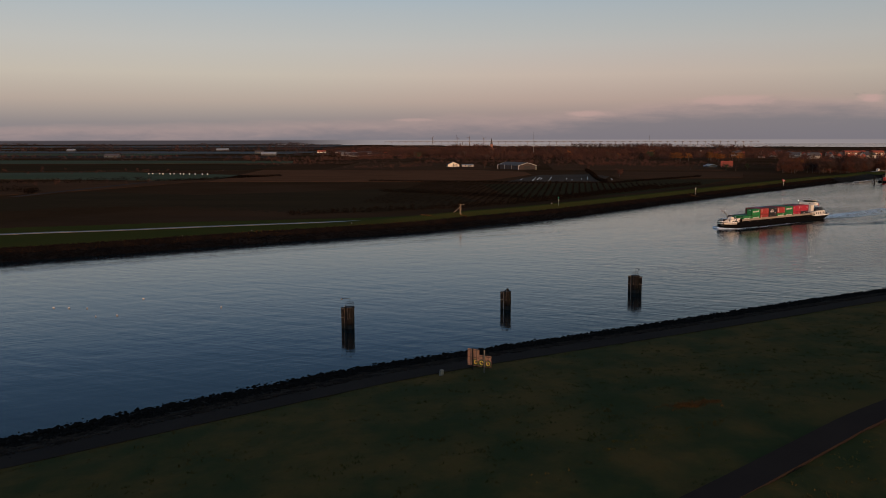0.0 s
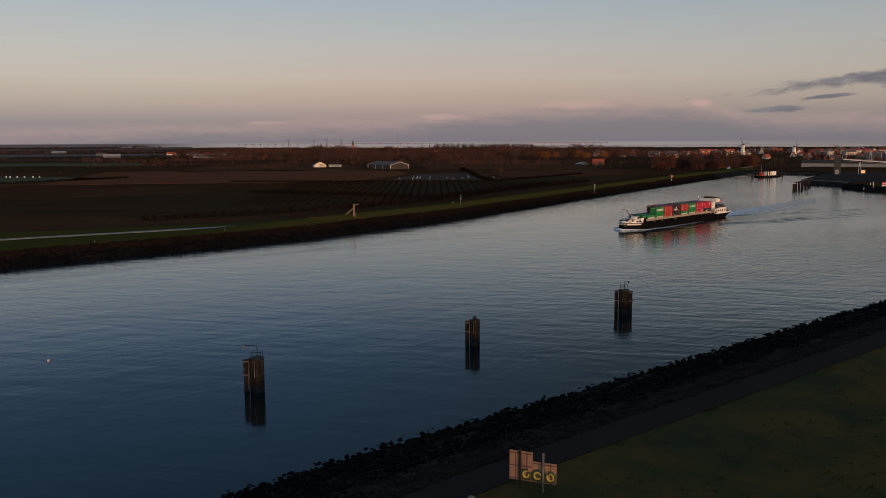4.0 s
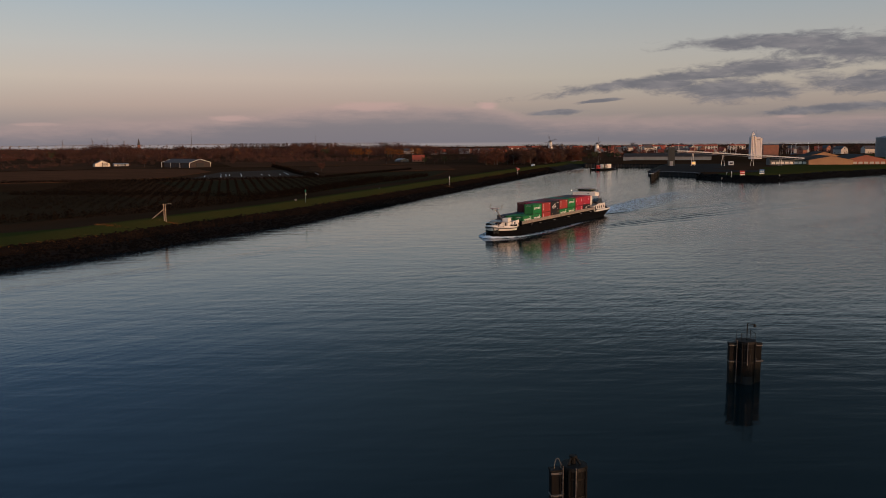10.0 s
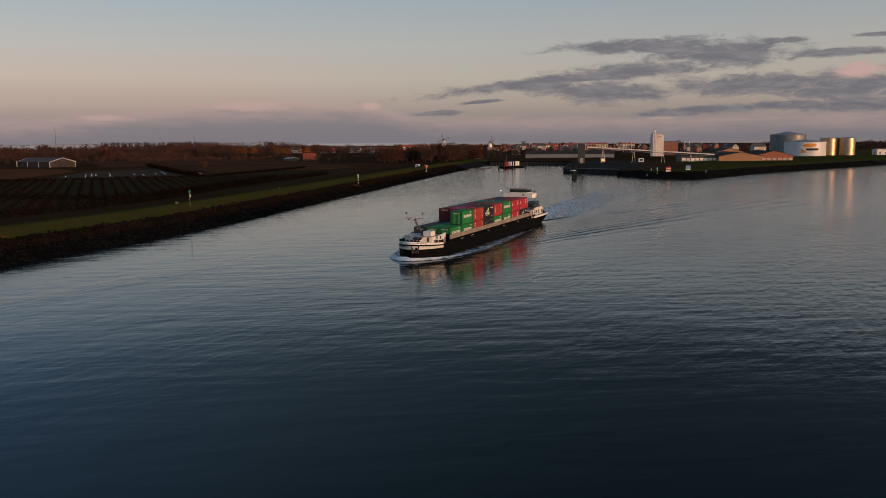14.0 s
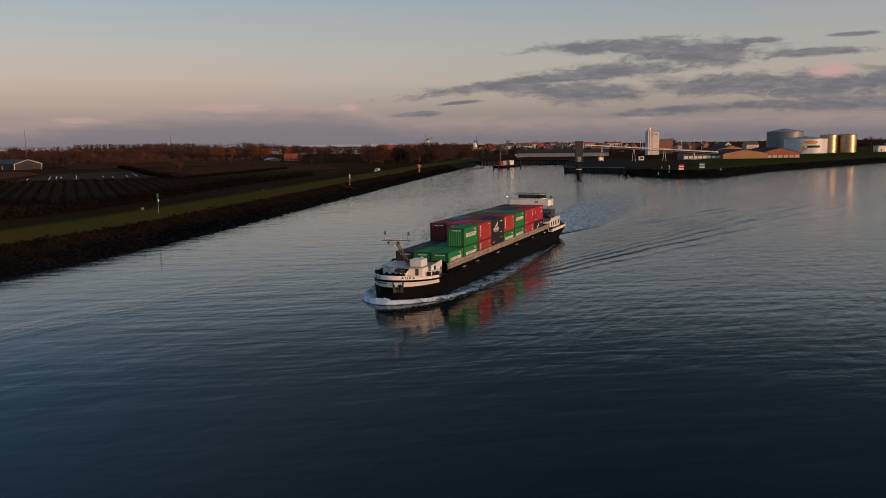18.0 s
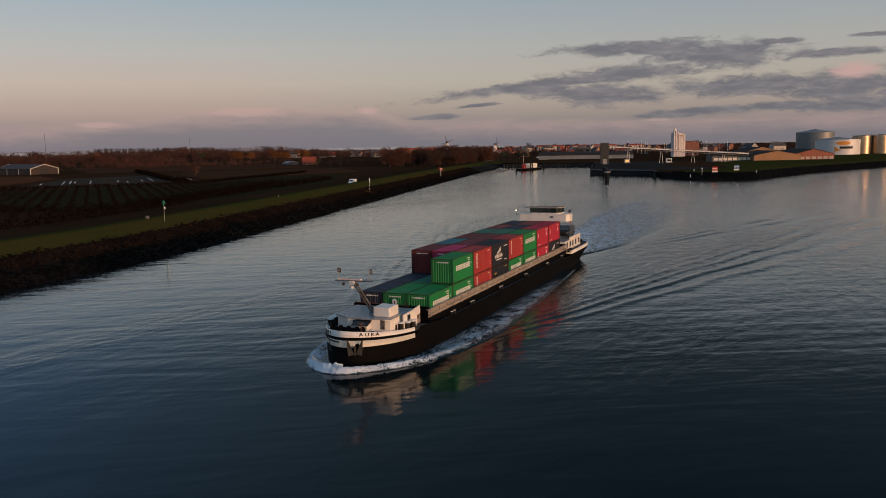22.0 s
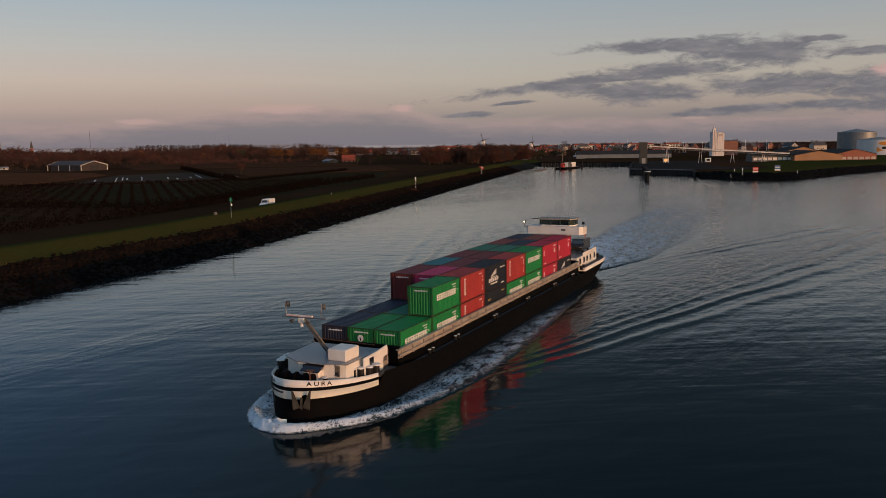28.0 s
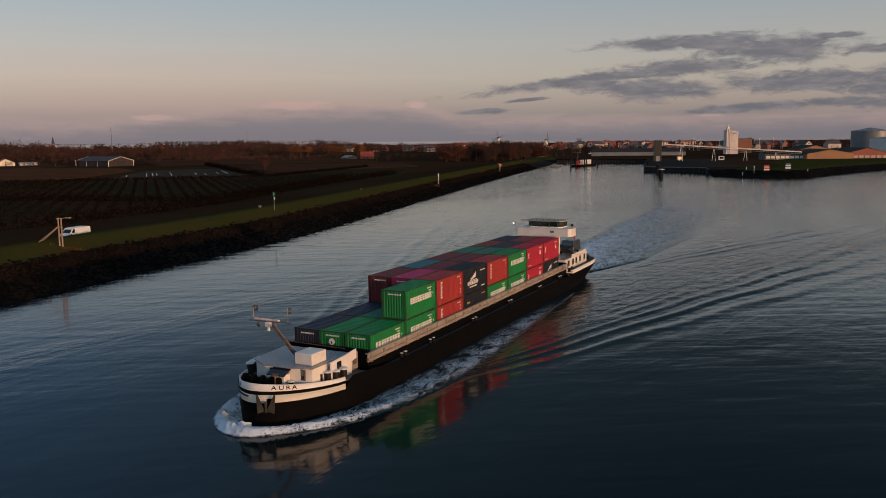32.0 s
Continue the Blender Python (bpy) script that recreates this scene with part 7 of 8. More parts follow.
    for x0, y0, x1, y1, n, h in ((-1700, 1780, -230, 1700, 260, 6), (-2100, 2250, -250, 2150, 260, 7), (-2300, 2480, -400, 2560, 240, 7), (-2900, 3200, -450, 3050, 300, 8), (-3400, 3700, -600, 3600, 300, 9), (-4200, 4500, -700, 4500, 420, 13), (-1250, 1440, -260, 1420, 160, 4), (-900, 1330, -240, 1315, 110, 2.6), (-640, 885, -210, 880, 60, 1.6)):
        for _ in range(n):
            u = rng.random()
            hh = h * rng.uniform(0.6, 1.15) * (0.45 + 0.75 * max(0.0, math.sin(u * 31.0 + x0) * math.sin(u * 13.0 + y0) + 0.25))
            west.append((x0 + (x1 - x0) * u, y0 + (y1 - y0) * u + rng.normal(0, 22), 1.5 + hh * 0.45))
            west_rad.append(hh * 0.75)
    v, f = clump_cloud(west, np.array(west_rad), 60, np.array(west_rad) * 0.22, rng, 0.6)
    soup("hazy_woods", v, f, material("bare_grey_woods", (0.060, 0.048, 0.050), 0.95, spec=0.0, second=(0.036, 0.030, 0.032), scale=0.004, fine=0.2, bump_scale=0.05, world_space=True), "distant bare hedges and woods, tinted grey-violet as by haze", "woods")
    v, f = clump_cloud(cs, np.array(rad), 100, np.array(rad) * 0.17, rng, 0.9)
    soup("far_woods", v, f, material("far_wood_foliage", (0.088, 0.043, 0.034), 0.95, spec=0.0, second=(0.042, 0.028, 0.024), scale=0.006, fine=0.2, bump_scale=0.08, world_space=True), "distant brown and rust autumn woods and hedges", "woods")


plant()


# ---- buildings ----
brick_red = material("red_brick_wall", (0.26, 0.11, 0.075), 0.85, second=(0.20, 0.09, 0.06), scale=0.4, bump=0.2)
pale_wall = material("pale_wall", (0.46, 0.42, 0.37), 0.8, second=(0.38, 0.34, 0.30), scale=0.3, bump=0.1)
tile_red = material("red_tile_roof", (0.30, 0.070, 0.042), 0.85, spec=0.2, second=(0.22, 0.055, 0.036), scale=0.5, bump=0.3, bump_scale=4)
tile_dark = material("dark_tile_roof", (0.055, 0.050, 0.050), 0.75, second=(0.08, 0.065, 0.06), scale=0.5, bump=0.3, bump_scale=4)
sheet_grey = material("grey_sheet_roof", (0.26, 0.27, 0.28), 0.45, second=(0.20, 0.205, 0.21), scale=0.2, bump=0.1)
sheet_dark = material("dark_sheet_wall", (0.060, 0.068, 0.070), 0.55, second=(0.08, 0.085, 0.085), scale=0.2, bump=0.1)
ochre_sheet = material("ochre_sheet_wall", (0.34, 0.185, 0.09), 0.7, second=(0.29, 0.155, 0.075), scale=0.15, bump=0.1)
rust_sheet = material("rust_red_sheet_wall", (0.30, 0.095, 0.055), 0.7, second=(0.25, 0.08, 0.045), scale=0.15, bump=0.1)
tower_sheet = material("dark_green_sheet", (0.018, 0.022, 0.021), 0.6, second=(0.026, 0.029, 0.028), scale=0.3, bump=0.1)
matte_roof = material("matte_grey_roof", (0.050, 0.046, 0.044), 0.95, spec=0.08, second=(0.036, 0.034, 0.033), scale=0.15, bump=0.2)
# haze-coloured grey for the far bridge and turbines; one quay cope shares it
haze_grey = material("far_grey_concrete", (0.17, 0.155, 0.16), 0.8, second=(0.14, 0.13, 0.135), scale=0.05)
lit_window = glow("lit_window", (1.0, 0.45, 0.12), 1.6)


def gable_house(name, label, category, x, y, z, yaw, length, width, eave, ridge, wall, roof, group="", windows=2, door=True, chimney=False):
    """Ridge along local x; gable ends face local +x and -x."""
    h = thing(name, label, category, pose(x, y, z, 0, 0, yaw), group)
    L, W = length / 2, width / 2
    bm = bmesh.new()
    extrude_profile(bm, [(-W, -0.5), (W, -0.5), (W, eave), (0, ridge), (-W, eave)], -L, L)
    part("wall", fixed(bm), wall, h)
    slope = math.atan2(ridge - eave, W)
    t, over = 0.18, 0.35
    for s in (1, -1):
        bm = bmesh.new()
        n = Vector((0, s * math.sin(slope), math.cos(slope)))
        a, b = Vector((0, 0, ridge)) + n * 0.02, Vector((0, s * (W + over), eave - over * math.tan(slope))) + n * 0.02
        vs = [bm.verts.new(Vector((sx * (L + over), 0, 0)) + p + n * k) for k in (0, t) for sx in (-1, 1) for p in (a, b)]
        for f in ((0, 1, 3, 2), (4, 6, 7, 5), (0, 2, 6, 4), (1, 5, 7, 3), (0, 4, 5, 1), (2, 3, 7, 6)):
            bm.faces.new([vs[i] for i in f])
        part("roof", fixed(bm), roof, h)
    wz = min(1.6, eave * 0.55)
    for s in (1, -1):
        for k in range(windows):
            xx = -L + length * (k + 0.5) / windows
            bm = bmesh.new()
            box(bm, xx - 0.7, s * W - 0.06, wz - 0.6, xx + 0.7, s * W + 0.05, wz + 0.6)
            w = part("window", bm, dark_glass, h)
    if door:
        bm = bmesh.new()
        box(bm, -L - 0.05, -min(0.5, W * 0.4), -0.05, -L + 0.1, min(0.5, W * 0.4), 2.05)
        part("door", bm, material("brown_door", (0.12, 0.07, 0.04), 0.6), h)
        bm = bmesh.new()
        box(bm, -L - 0.06, -0.6, eave + 0.1, -L + 0.05, 0.6, eave + 1.2)
        if ridge - eave > 2:
            part("window", bm, dark_glass, h)
        else:
            bm.free()
    if chimney:
        bm = bmesh.new()
        box(bm, L * 0.5, -0.35, ridge - 0.8, L * 0.5 + 0.7, 0.35, ridge + 1.0)
        part("chimney", bm, brick_red, h)
    return h


shed_roof = material("dull_shed_roof", (0.085, 0.080, 0.080), 0.8, spec=0.15, second=(0.060, 0.056, 0.056), scale=0.2, bump=0.1)


def open_shed():
    """Large farm shed: white-edged gable, open bays along its long side."""
    h = thing("farm_shed", "grey-roofed farm shed with white gable trim and open bays", "shed", pose(83, 938, 1.6, 0, 0, 118))
    L, W, e, r = 22, 11.5, 4.2, 7.4
    bm = bmesh.new()
    extrude_profile(bm, [(-W, -0.4), (W, -0.4), (W, e), (0, r - 0.15), (-W, e)], -L + 0.2, L - 4.5)
    part("wall", fixed(bm), material("shed_gable", (0.030, 0.022, 0.020), 0.8, second=(0.045, 0.030, 0.026), scale=0.4), h)
    for s in (1, -1):
        bm = bmesh.new()
        sl = math.atan2(r - e, W)
        n = Vector((0, s * math.sin(sl), math.cos(sl)))
        a, b = Vector((0, 0, r)), Vector((0, s * (W + 0.5), e - 0.1))
        vs = [bm.verts.new(Vector((sx * L, 0, 0)) + p + n * k) for k in (0, 0.2) for sx in (-1, 1) for p in (a, b)]
        for f in ((0, 1, 3, 2), (4, 6, 7, 5), (0, 2, 6, 4), (1, 5, 7, 3), (0, 4, 5, 1), (2, 3, 7, 6)):
            bm.faces.new([vs[i] for i in f])
        part("roof", fixed(bm), shed_roof, h)
        for ex in (-L, L):
            bm = bmesh.new()
            tube(bm, (ex, 0, r + 0.05), (ex, s * (W + 0.5), e - 0.05), 0.22, n=6)
            part("gable_trim", bm, white_paint, h)
        for ex in (-L + 0.3, -L * 0.33, L * 0.33, L - 0.3):
            bm = bmesh.new()
            box(bm, ex - 0.18, s * W - 0.18, -0.4, ex + 0.18, s * W + 0.18, e)
            part("post", bm, white_paint, h)
    # dark panels stand in for the shade inside the open bays
    for k in range(3):
        bm = bmesh.new()
        box(bm, -L + 1.0 + k * 11, W - 0.05, 0, -L + 9 + k * 11, W + 0.08, 3.4)
        part("bay_door", bm, material("bay_shadow", (0.03, 0.03, 0.032), 0.9), h)
    # end door in the same shade-dark colour
    bm = bmesh.new()
    box(bm, -L - 0.05, -4, 0, -L + 0.3, 4, 4.0)
    part("end_door", bm, material("bay_shadow", (0.03, 0.03, 0.032), 0.9), h)


open_shed()
gable_house("farmhouse", "farmhouse with sunlit pale walls and a dark roof", "house", 12, 1010, 1.6, 100, 9, 14, 2.6, 6.0, cream, tile_dark, windows=3, chimney=True)
gable_house("farm_outbuilding", "low pale outbuilding beside the farmhouse", "shed", 30, 1016, 1.6, 10, 14, 5, 1.9, 2.6, pale_wall, sheet_grey, windows=2)
for x, y, yaw, ln, w, low, wall, roof, label in ((-186, 1660, 4, 34, 12, 3.0, cream, sheet_grey, "long farm shed with sunlit pale walls"), (-158, 1690, 2, 26, 14, 5.0, pale_wall, tile_dark, "tall farm barn with a dark roof"), (-112, 1700, 6, 22, 10, 3.0, cream, tile_red, "farmhouse with sunlit walls and a red roof"),
                                          (-290, 1990, 3, 20, 9, 3.0, cream, tile_red, "sunlit farmhouse among bare trees"), (-240, 1960, 0, 26, 9, 3.0, cream, tile_dark, "low sunlit farm building"), (-362, 1730, 5, 30, 14, 3.0, sheet_dark, sheet_grey, "grey farm shed with a pale roof"), (-640, 2420, 5, 34, 14, 2.6, sheet_dark, sheet_grey, "long dark farm shed with a pale roof"), (-1040, 2330, 3, 22, 12, 2.8, sheet_dark, sheet_grey, "dark farm shed with a grey roof")):
    gable_house("farm_building", label, "farm building", x, y, 1.6, yaw, ln, w, low, low + 3.6, wall, roof, "distant farm buildings", windows=2)
gable_house("red_roof_house", "house with a red tiled roof at the field's edge", "house", 334, 978, 1.6, -19, 13, 9, 1.8, 7.0, brick_red, tile_red, windows=3, chimney=True)
gable_house("greenhouse_shed", "low shed with a white gable beside the house", "shed", 316, 982, 1.6, 110, 10, 12, 1.6, 3.4, sheet_dark, sheet_grey, windows=1)
for x, y, yaw, ln in ((-165, 1600, 5, 30), (-130, 1640, 0, 22), (-230, 1890, 20, 14), (-205, 1900, 60, 12), (-90, 1650, 30, 14), (-1050, 1700, 15, 26), (-620, 1560, -10, 30), (-430, 1950, 0, 20)):
    gable_house("farm_building", "distant low farm building between bare trees", "farm building", x, y, 1.6, yaw, ln, 9, 3.2, 6.5, sheet_dark if x < -400 else pale_wall if ln > 24 else brick_red, tile_dark if x < -400 or ln % 4 else tile_red, "distant farm buildings", windows=2)


def town():
    rng = np.random.default_rng(41)
    protos = []
    for k, (wall, roof, ln, w, e, r) in enumerate(((brick_red, tile_red, 10, 8, 3.2, 7.5), (brick_red, tile_dark, 12, 8, 5.4, 9.2), (pale_wall, tile_red, 9, 8, 3.0, 7.4), (pale_wall, tile_dark, 18, 9, 5.6, 9.4))):
        protos.append(gable_house("town_house", ("brick" if wall is brick_red else "pale plastered") + " town house with a " + ("red" if roof is tile_red else "dark") + " tiled roof", "house", 640 + 40 * k, 1420, 2, 20 * k, ln, w, e, r, wall, roof, "houses of the town", windows=2, chimney=k % 2 == 0))
    for _ in range(105):
        u = rng.random()
        x, y = rng.uniform(500, 1180), 0
        y = rng.uniform(1330, 1750) - 0.12 * (x - 500)
        p = protos[rng.integers(4)]
        copy_thing(p, pose(x, y, on_ground(x, y), 0, 0, rng.uniform(0, 180)))
    for _ in range(34):
        x = rng.uniform(640, 1120)
        y = rng.uniform(960, 1240) - 0.45 * (x - 640)
        copy_thing(protos[rng.integers(4)], pose(x, y, on_ground(x, y), 0, 0, rng.uniform(0, 180)))
    # waterfront apartments
    for x, y, yaw, ln in ((925, 1330, -28, 46), (968, 1305, -28, 30), (1010, 1290, -28, 40), (1060, 1265, -28, 26), (700, 1420, 8, 38), (735, 1412, 8, 20)):
        a = thing("apartment_block", "pale waterfront apartment block with balconies and red-brown roof", "apartment building", pose(x, y, 3, 0, 0, yaw), "waterfront apartments")
        bm = bmesh.new()
        box(bm, -ln / 2, -6, -1, ln / 2, 6, 8.5)
        part("wall", bm, pale_wall if x > 800 else brick_red, a)
        bm = bmesh.new()
        extrude_profile(bm, [(-6.5, 8.5), (6.5, 8.5), (3.0, 10.8), (-3.0, 10.8)], -ln / 2 - 0.4, ln / 2 + 0.4)
        part("roof", fixed(bm), tile_red, a)
        nb = int(ln // 5)
        for fl in range(3):
            for k in range(nb):
                xx = -ln / 2 + ln * (k + 0.5) / nb
                bm = bmesh.new()
                box(bm, xx - 1.2, -6.08, 0.6 + fl * 2.7, xx + 1.2, -5.9, 2.2 + fl * 2.7)
                part("window", bm, dark_glass, a)
        for k in range(nb // 2):
            xx = -ln / 2 + ln * (k + 0.5) / max(1, nb // 2)
            bm = bmesh.new()
            box(bm, xx - 1.6, -7.2, 3.0, xx + 1.6, -6.05, 4.0)
            box(bm, xx - 1.6, -7.2, 5.7, xx + 1.6, -6.05, 6.7)
            part("balcony", bm, white_paint, a)


town()


def windmill(x, y, z, h, yaw, white, label):
    w = thing("windmill", label, "windmill", pose(x, y, z, 0, 0, yaw))
    bm = bmesh.new()
    tube(bm, (0, 0, -0.5), (0, 0, h), 4.6, 2.7, n=16)
    part("tower", bm, white_paint if white else brick_red, w)
    bm = bmesh.new()
    tube(bm, (0, 0, h), (0, 0, h + 2.6), 2.9, 0.8, n=16)
    part("cap", bm, tile_dark, w)
    bm = bmesh.new()
    tube(bm, (0, -3.6, h + 1.0), (0, 0, h + 1.3), 0.35, n=8)
    part("wind_shaft", bm, bark, w)
    for k in range(4):
        bm = bmesh.new()
        a = k * math.pi / 2 + 0.25
        d, q = Vector((math.cos(a), 0, math.sin(a))), Vector((-math.sin(a), 0, math.cos(a)))
        c = Vector((0, -3.5, h + 1.0))
        tube(bm, c, c + d * 11.5, 0.22, 0.12, n=6)
        for i in range(9):
            p0 = c + d * (2.4 + i)
            tube(bm, p0, p0 + q * 1.7, 0.07, n=4)
        tube(bm, c + d * 2.4 + q * 1.7, c + d * 10.6 + q * 1.7, 0.07, n=4)
        part("sail", bm, bark, w)
    bm = bmesh.new()
    tube(bm, (0, 0, 6.0), (0, 0, 6.3), 6.2, n=16)
    part("stage", bm, bark, w)
    for k in range(3):
        bm = bmesh.new()
        zz = 8 + k * 2.6
        rr = 4.6 + (2.7 - 4.6) * zz / h
        box(bm, -0.5, -rr - 0.1, zz, 0.5, -rr + 0.3, zz + 1.0)
        part("window", bm, dark_glass, w)


windmill(731, 1354, 2, 19, -30, True, "white round windmill with dark cap and sails")
windmill(834, 1366, 2, 14.5, 40, True, "smaller white windmill with a dark cap")


def church(x, y):
    c = thing("church", "brick church with a slender pointed spire", "church", pose(x, y, 1.6))
    bm = bmesh.new()
    box(bm, -3.2, -3.2, -0.5, 3.2, 3.2, 19)
    part("tower", bm, brick_red, c)
    bm = bmesh.new()
    bmesh.ops.create_cone(bm, cap_ends=True, segments=8, radius1=3.4, radius2=0.1, depth=15, matrix=Matrix.Translation((0, 0, 26.5)))
    part("spire", bm, tile_dark, c)
    bm = bmesh.new()
    extrude_profile(bm, [(-5, -0.5), (5, -0.5), (5, 5), (0, 9.5), (-5, 5)], 3.2, 22)
    part("nave", fixed(bm), brick_red, c)
    for k in range(3):
        bm = bmesh.new()
        box(bm, 6 + 6 * k, -5.1, 1.6, 7.4 + 6 * k, -4.9, 4.2)
        part("window", bm, dark_glass, c)


church(124, 2130)


def radio_mast(x, y, h, label="thin lattice radio mast"):
    t = thing("radio_mast", label, "mast", pose(x, y, 1.6))
    bm = bmesh.new()
    tube(bm, (0, 0, 0), (0, 0, h), 0.5, 0.2, n=5)
    part("mast", bm, steel, t)
    bm = bmesh.new()
    for k in range(5):
        tube(bm, (-0.9, 0, h * (k + 1) / 6), (0.9, 0, h * (k + 1) / 6), 0.08, n=4)
    part("rung", bm, steel, t)


radio_mast(185, 1700, 46)
radio_mast(470, 1900, 40)


def wind_turbine(x, y, h):
    t = thing("wind_turbine", "distant wind turbine by the estuary, greyed as by haze", "wind turbine", pose(x, y, 0, 0, 0, 200), "distant wind turbines")
    bm = bmesh.new()
    tube(bm, (0, 0, 0), (0, 0, h), 2.0, 1.1, n=8)
    part("tower", bm, haze_grey, t)
    bm = bmesh.new()
    box(bm, -1.6, -4, h - 1.5, 1.6, 3, h + 1.7, 0.4)
    part("nacelle", bm, haze_grey, t)
    for k in range(3):
        a = k * 2.094 + 0.6 + x * 0.01
        bm = bmesh.new()
        tube(bm, (0, -4.5, h), (math.cos(a) * h * 0.5, -4.5, h + math.sin(a) * h * 0.5), 0.9, 0.2, n=5)
        part("blade", bm, haze_grey, t)


for x, y, h in ((80, 4700, 38), (150, 4740, 40), (-60, 4760, 36), (230, 4700, 36)):
    wind_turbine(x, y, h)


def estuary_bridge():
    """A very long low bridge far off over the estuary."""
    b = thing("estuary_bridge", "very long concrete bridge low over the estuary, greyed as by haze", "bridge")
    pts = [(-330 + 40.0 * k, 4720 - 4.0 * k) for k in range(52)]
    for k, ((x0, y0), (x1, y1)) in enumerate(zip(pts, pts[1:])):
        bm = bmesh.new()
        a, c = Vector((x0, y0, 0)), Vector((x1, y1, 0))
        side = Vector((0.1, 1, 0)) * 3
        n = 8
        lo, hi = [], []
        for i in range(n + 1):
            u = i / n
            p = a.lerp(c, u)
            arch = 12.5 + 4.0 * (1 - (2 * u - 1) ** 2) ** 0.5
            lo.append(((p + Vector((0, 0, arch))), (p + side + Vector((0, 0, arch)))))
            hi.append(((p + Vector((0, 0, 18.0))), (p + side + Vector((0, 0, 18.0)))))
        L4 = [[bm.verts.new(v) for v in (*l, *h)] for l, h in zip(lo, hi)]
        for p, q in zip(L4, L4[1:]):
            bm.faces.new((p[0], q[0], q[2], p[2])), bm.faces.new((p[1], p[3], q[3], q[1])), bm.faces.new((p[0], p[1], q[1], q[0])), bm.faces.new((p[2], q[2], q[3], p[3]))
        part("span", fixed(bm), haze_grey, b)
        bm = bmesh.new()
        box(bm, x0 - 0.8, y0 + 0.2, -3, x0 + 0.8, y0 + 3, 13)
        part("pier", bm, haze_grey, b)


estuary_bridge()


# ---- harbour ----
R2 = Vector((0.839, -0.545))  # along the waterfront
A2 = Vector((0.545, 0.839))  # away from the water


def sheet_wall(name, pts, z0, z1, label):
    """A sheet-piled quay wall with ribs and a concrete cope."""
    w = thing(name, label, "quay", kind="structure")
    for k, ((ax, ay), (bx, by)) in enumerate(zip(pts, pts[1:])):
        a, b = Vector((ax, ay)), Vector((bx, by))
        d = (b - a).normalized()
        n = Vector((-d.y, d.x))
        cols, s, i = [], 0.0, 0
        while s < (b - a).length:
            off = (0, 0, 0.35, 0.35)[i % 4]
            cols.append(a + d * s + n * off)
            s += (0.6, 0.25, 0.6, 0.25)[i % 4] * 1.4
            i += 1
        cols.append(b)
        v = [(c.x, c.y, z) for c in cols for z in (z0, z1)]
        f = [(2 * i, 2 * i + 2, 2 * i + 3, 2 * i + 1) for i in range(len(cols) - 1)]
        raw("sheet_pile", v, f, material("sheet_pile_steel", (0.012, 0.011, 0.010), 0.8, second=(0.024, 0.018, 0.014), scale=0.4, bump=0.2), w)
        bm = bmesh.new()
        q = [a + n * 0.6, b + n * 0.6, b - n * 1.2, a - n * 1.2]
        prism(bm, [(c.x, c.y) for c in q], z1 - 0.05, z1 + 0.35)
        part("cope", fixed(bm), haze_grey if k == 1 else hull_black, w)


sheet_wall("quay_wall", [(438, 686), (398, 646), (330, 572), (338, 533), (318, 512)][::-1], -3, 2.8, "dark ribbed sheet-pile quay wall with a concrete cope")
sheet_wall("basin_wall", [(394, 743), (438, 686)][::-1], -3, 2.8, "dark sheet-pile wall at the head of the harbour basin")
bm = bmesh.new()
prism(bm, [(440, 684), (400, 645), (333, 573), (341, 536), (372, 520), (470, 600), (520, 640)], 2.7, 3.16)
quay_black = material("quay_asphalt", (0.016, 0.0145, 0.014), 0.9, spec=0.03, second=(0.022, 0.020, 0.019), scale=0.06, bump=0.2, bump_scale=4, fine=0.2, world_space=True)
tagged(part("quay_apron", fixed(bm), quay_black), "dark asphalt quay apron", "quay", kind="structure")

tw = thing("loading_tower", "tall dark sheet-clad loading tower on the quay", "tower", pose(406.3, 642.8, 3.1, 0, 0, -33))
bm = bmesh.new()
box(bm, -2.5, -1.6, -0.2, 2.5, 1.6, 14.1, 0.05)
part("cladding", bm, tower_sheet, tw)
bm = bmesh.new()
box(bm, -2.65, -1.8, 14.1, 2.65, 1.8, 14.5)
part("roof", bm, sheet_dark, tw)
bm = bmesh.new()
box(bm, -1.2, -1.7, 0, 1.2, -1.5, 3.6)
part("door", bm, sheet_grey, tw)

cv = thing("conveyor", "long pale inclined conveyor gallery on trestle legs", "conveyor")
p0, p1 = Vector((409.6, 640.5, 13.5)), Vector((484.5, 587.7, 7.4))
d3 = (p1 - p0).normalized()
s3 = d3.cross(Vector((0, 0, 1))).normalized()
bm = bmesh.new()
for k in (-1.0, 1.0):
    tube(bm, p0 + s3 * k, p1 + s3 * k, 0.16, n=6)
    tube(bm, p0 + s3 * k + Vector((0, 0, 1.5)), p1 + s3 * k + Vector((0, 0, 1.5)), 0.16, n=6)
    for i in range(40):
        a, b = p0.lerp(p1, i / 40), p0.lerp(p1, (i + 1) / 40)
        tube(bm, a + s3 * k, b + s3 * k + Vector((0, 0, 1.5)), 0.07, n=4)
part("truss", bm, steel, cv)
bm = bmesh.new()
q = [p0 + s3 * 1.1, p0 - s3 * 1.1, p1 - s3 * 1.1, p1 + s3 * 1.1]
lo, hi = [bm.verts.new(c + Vector((0, 0, 0.95))) for c in q], [bm.verts.new(c + Vector((0, 0, 1.75))) for c in q]
bm.faces.new(lo), bm.faces.new(hi[::-1])
for i in range(4):
    bm.faces.new((lo[i], lo[(i + 1) % 4], hi[(i + 1) % 4], hi[i]))
part("cover", fixed(bm), white_paint, cv)
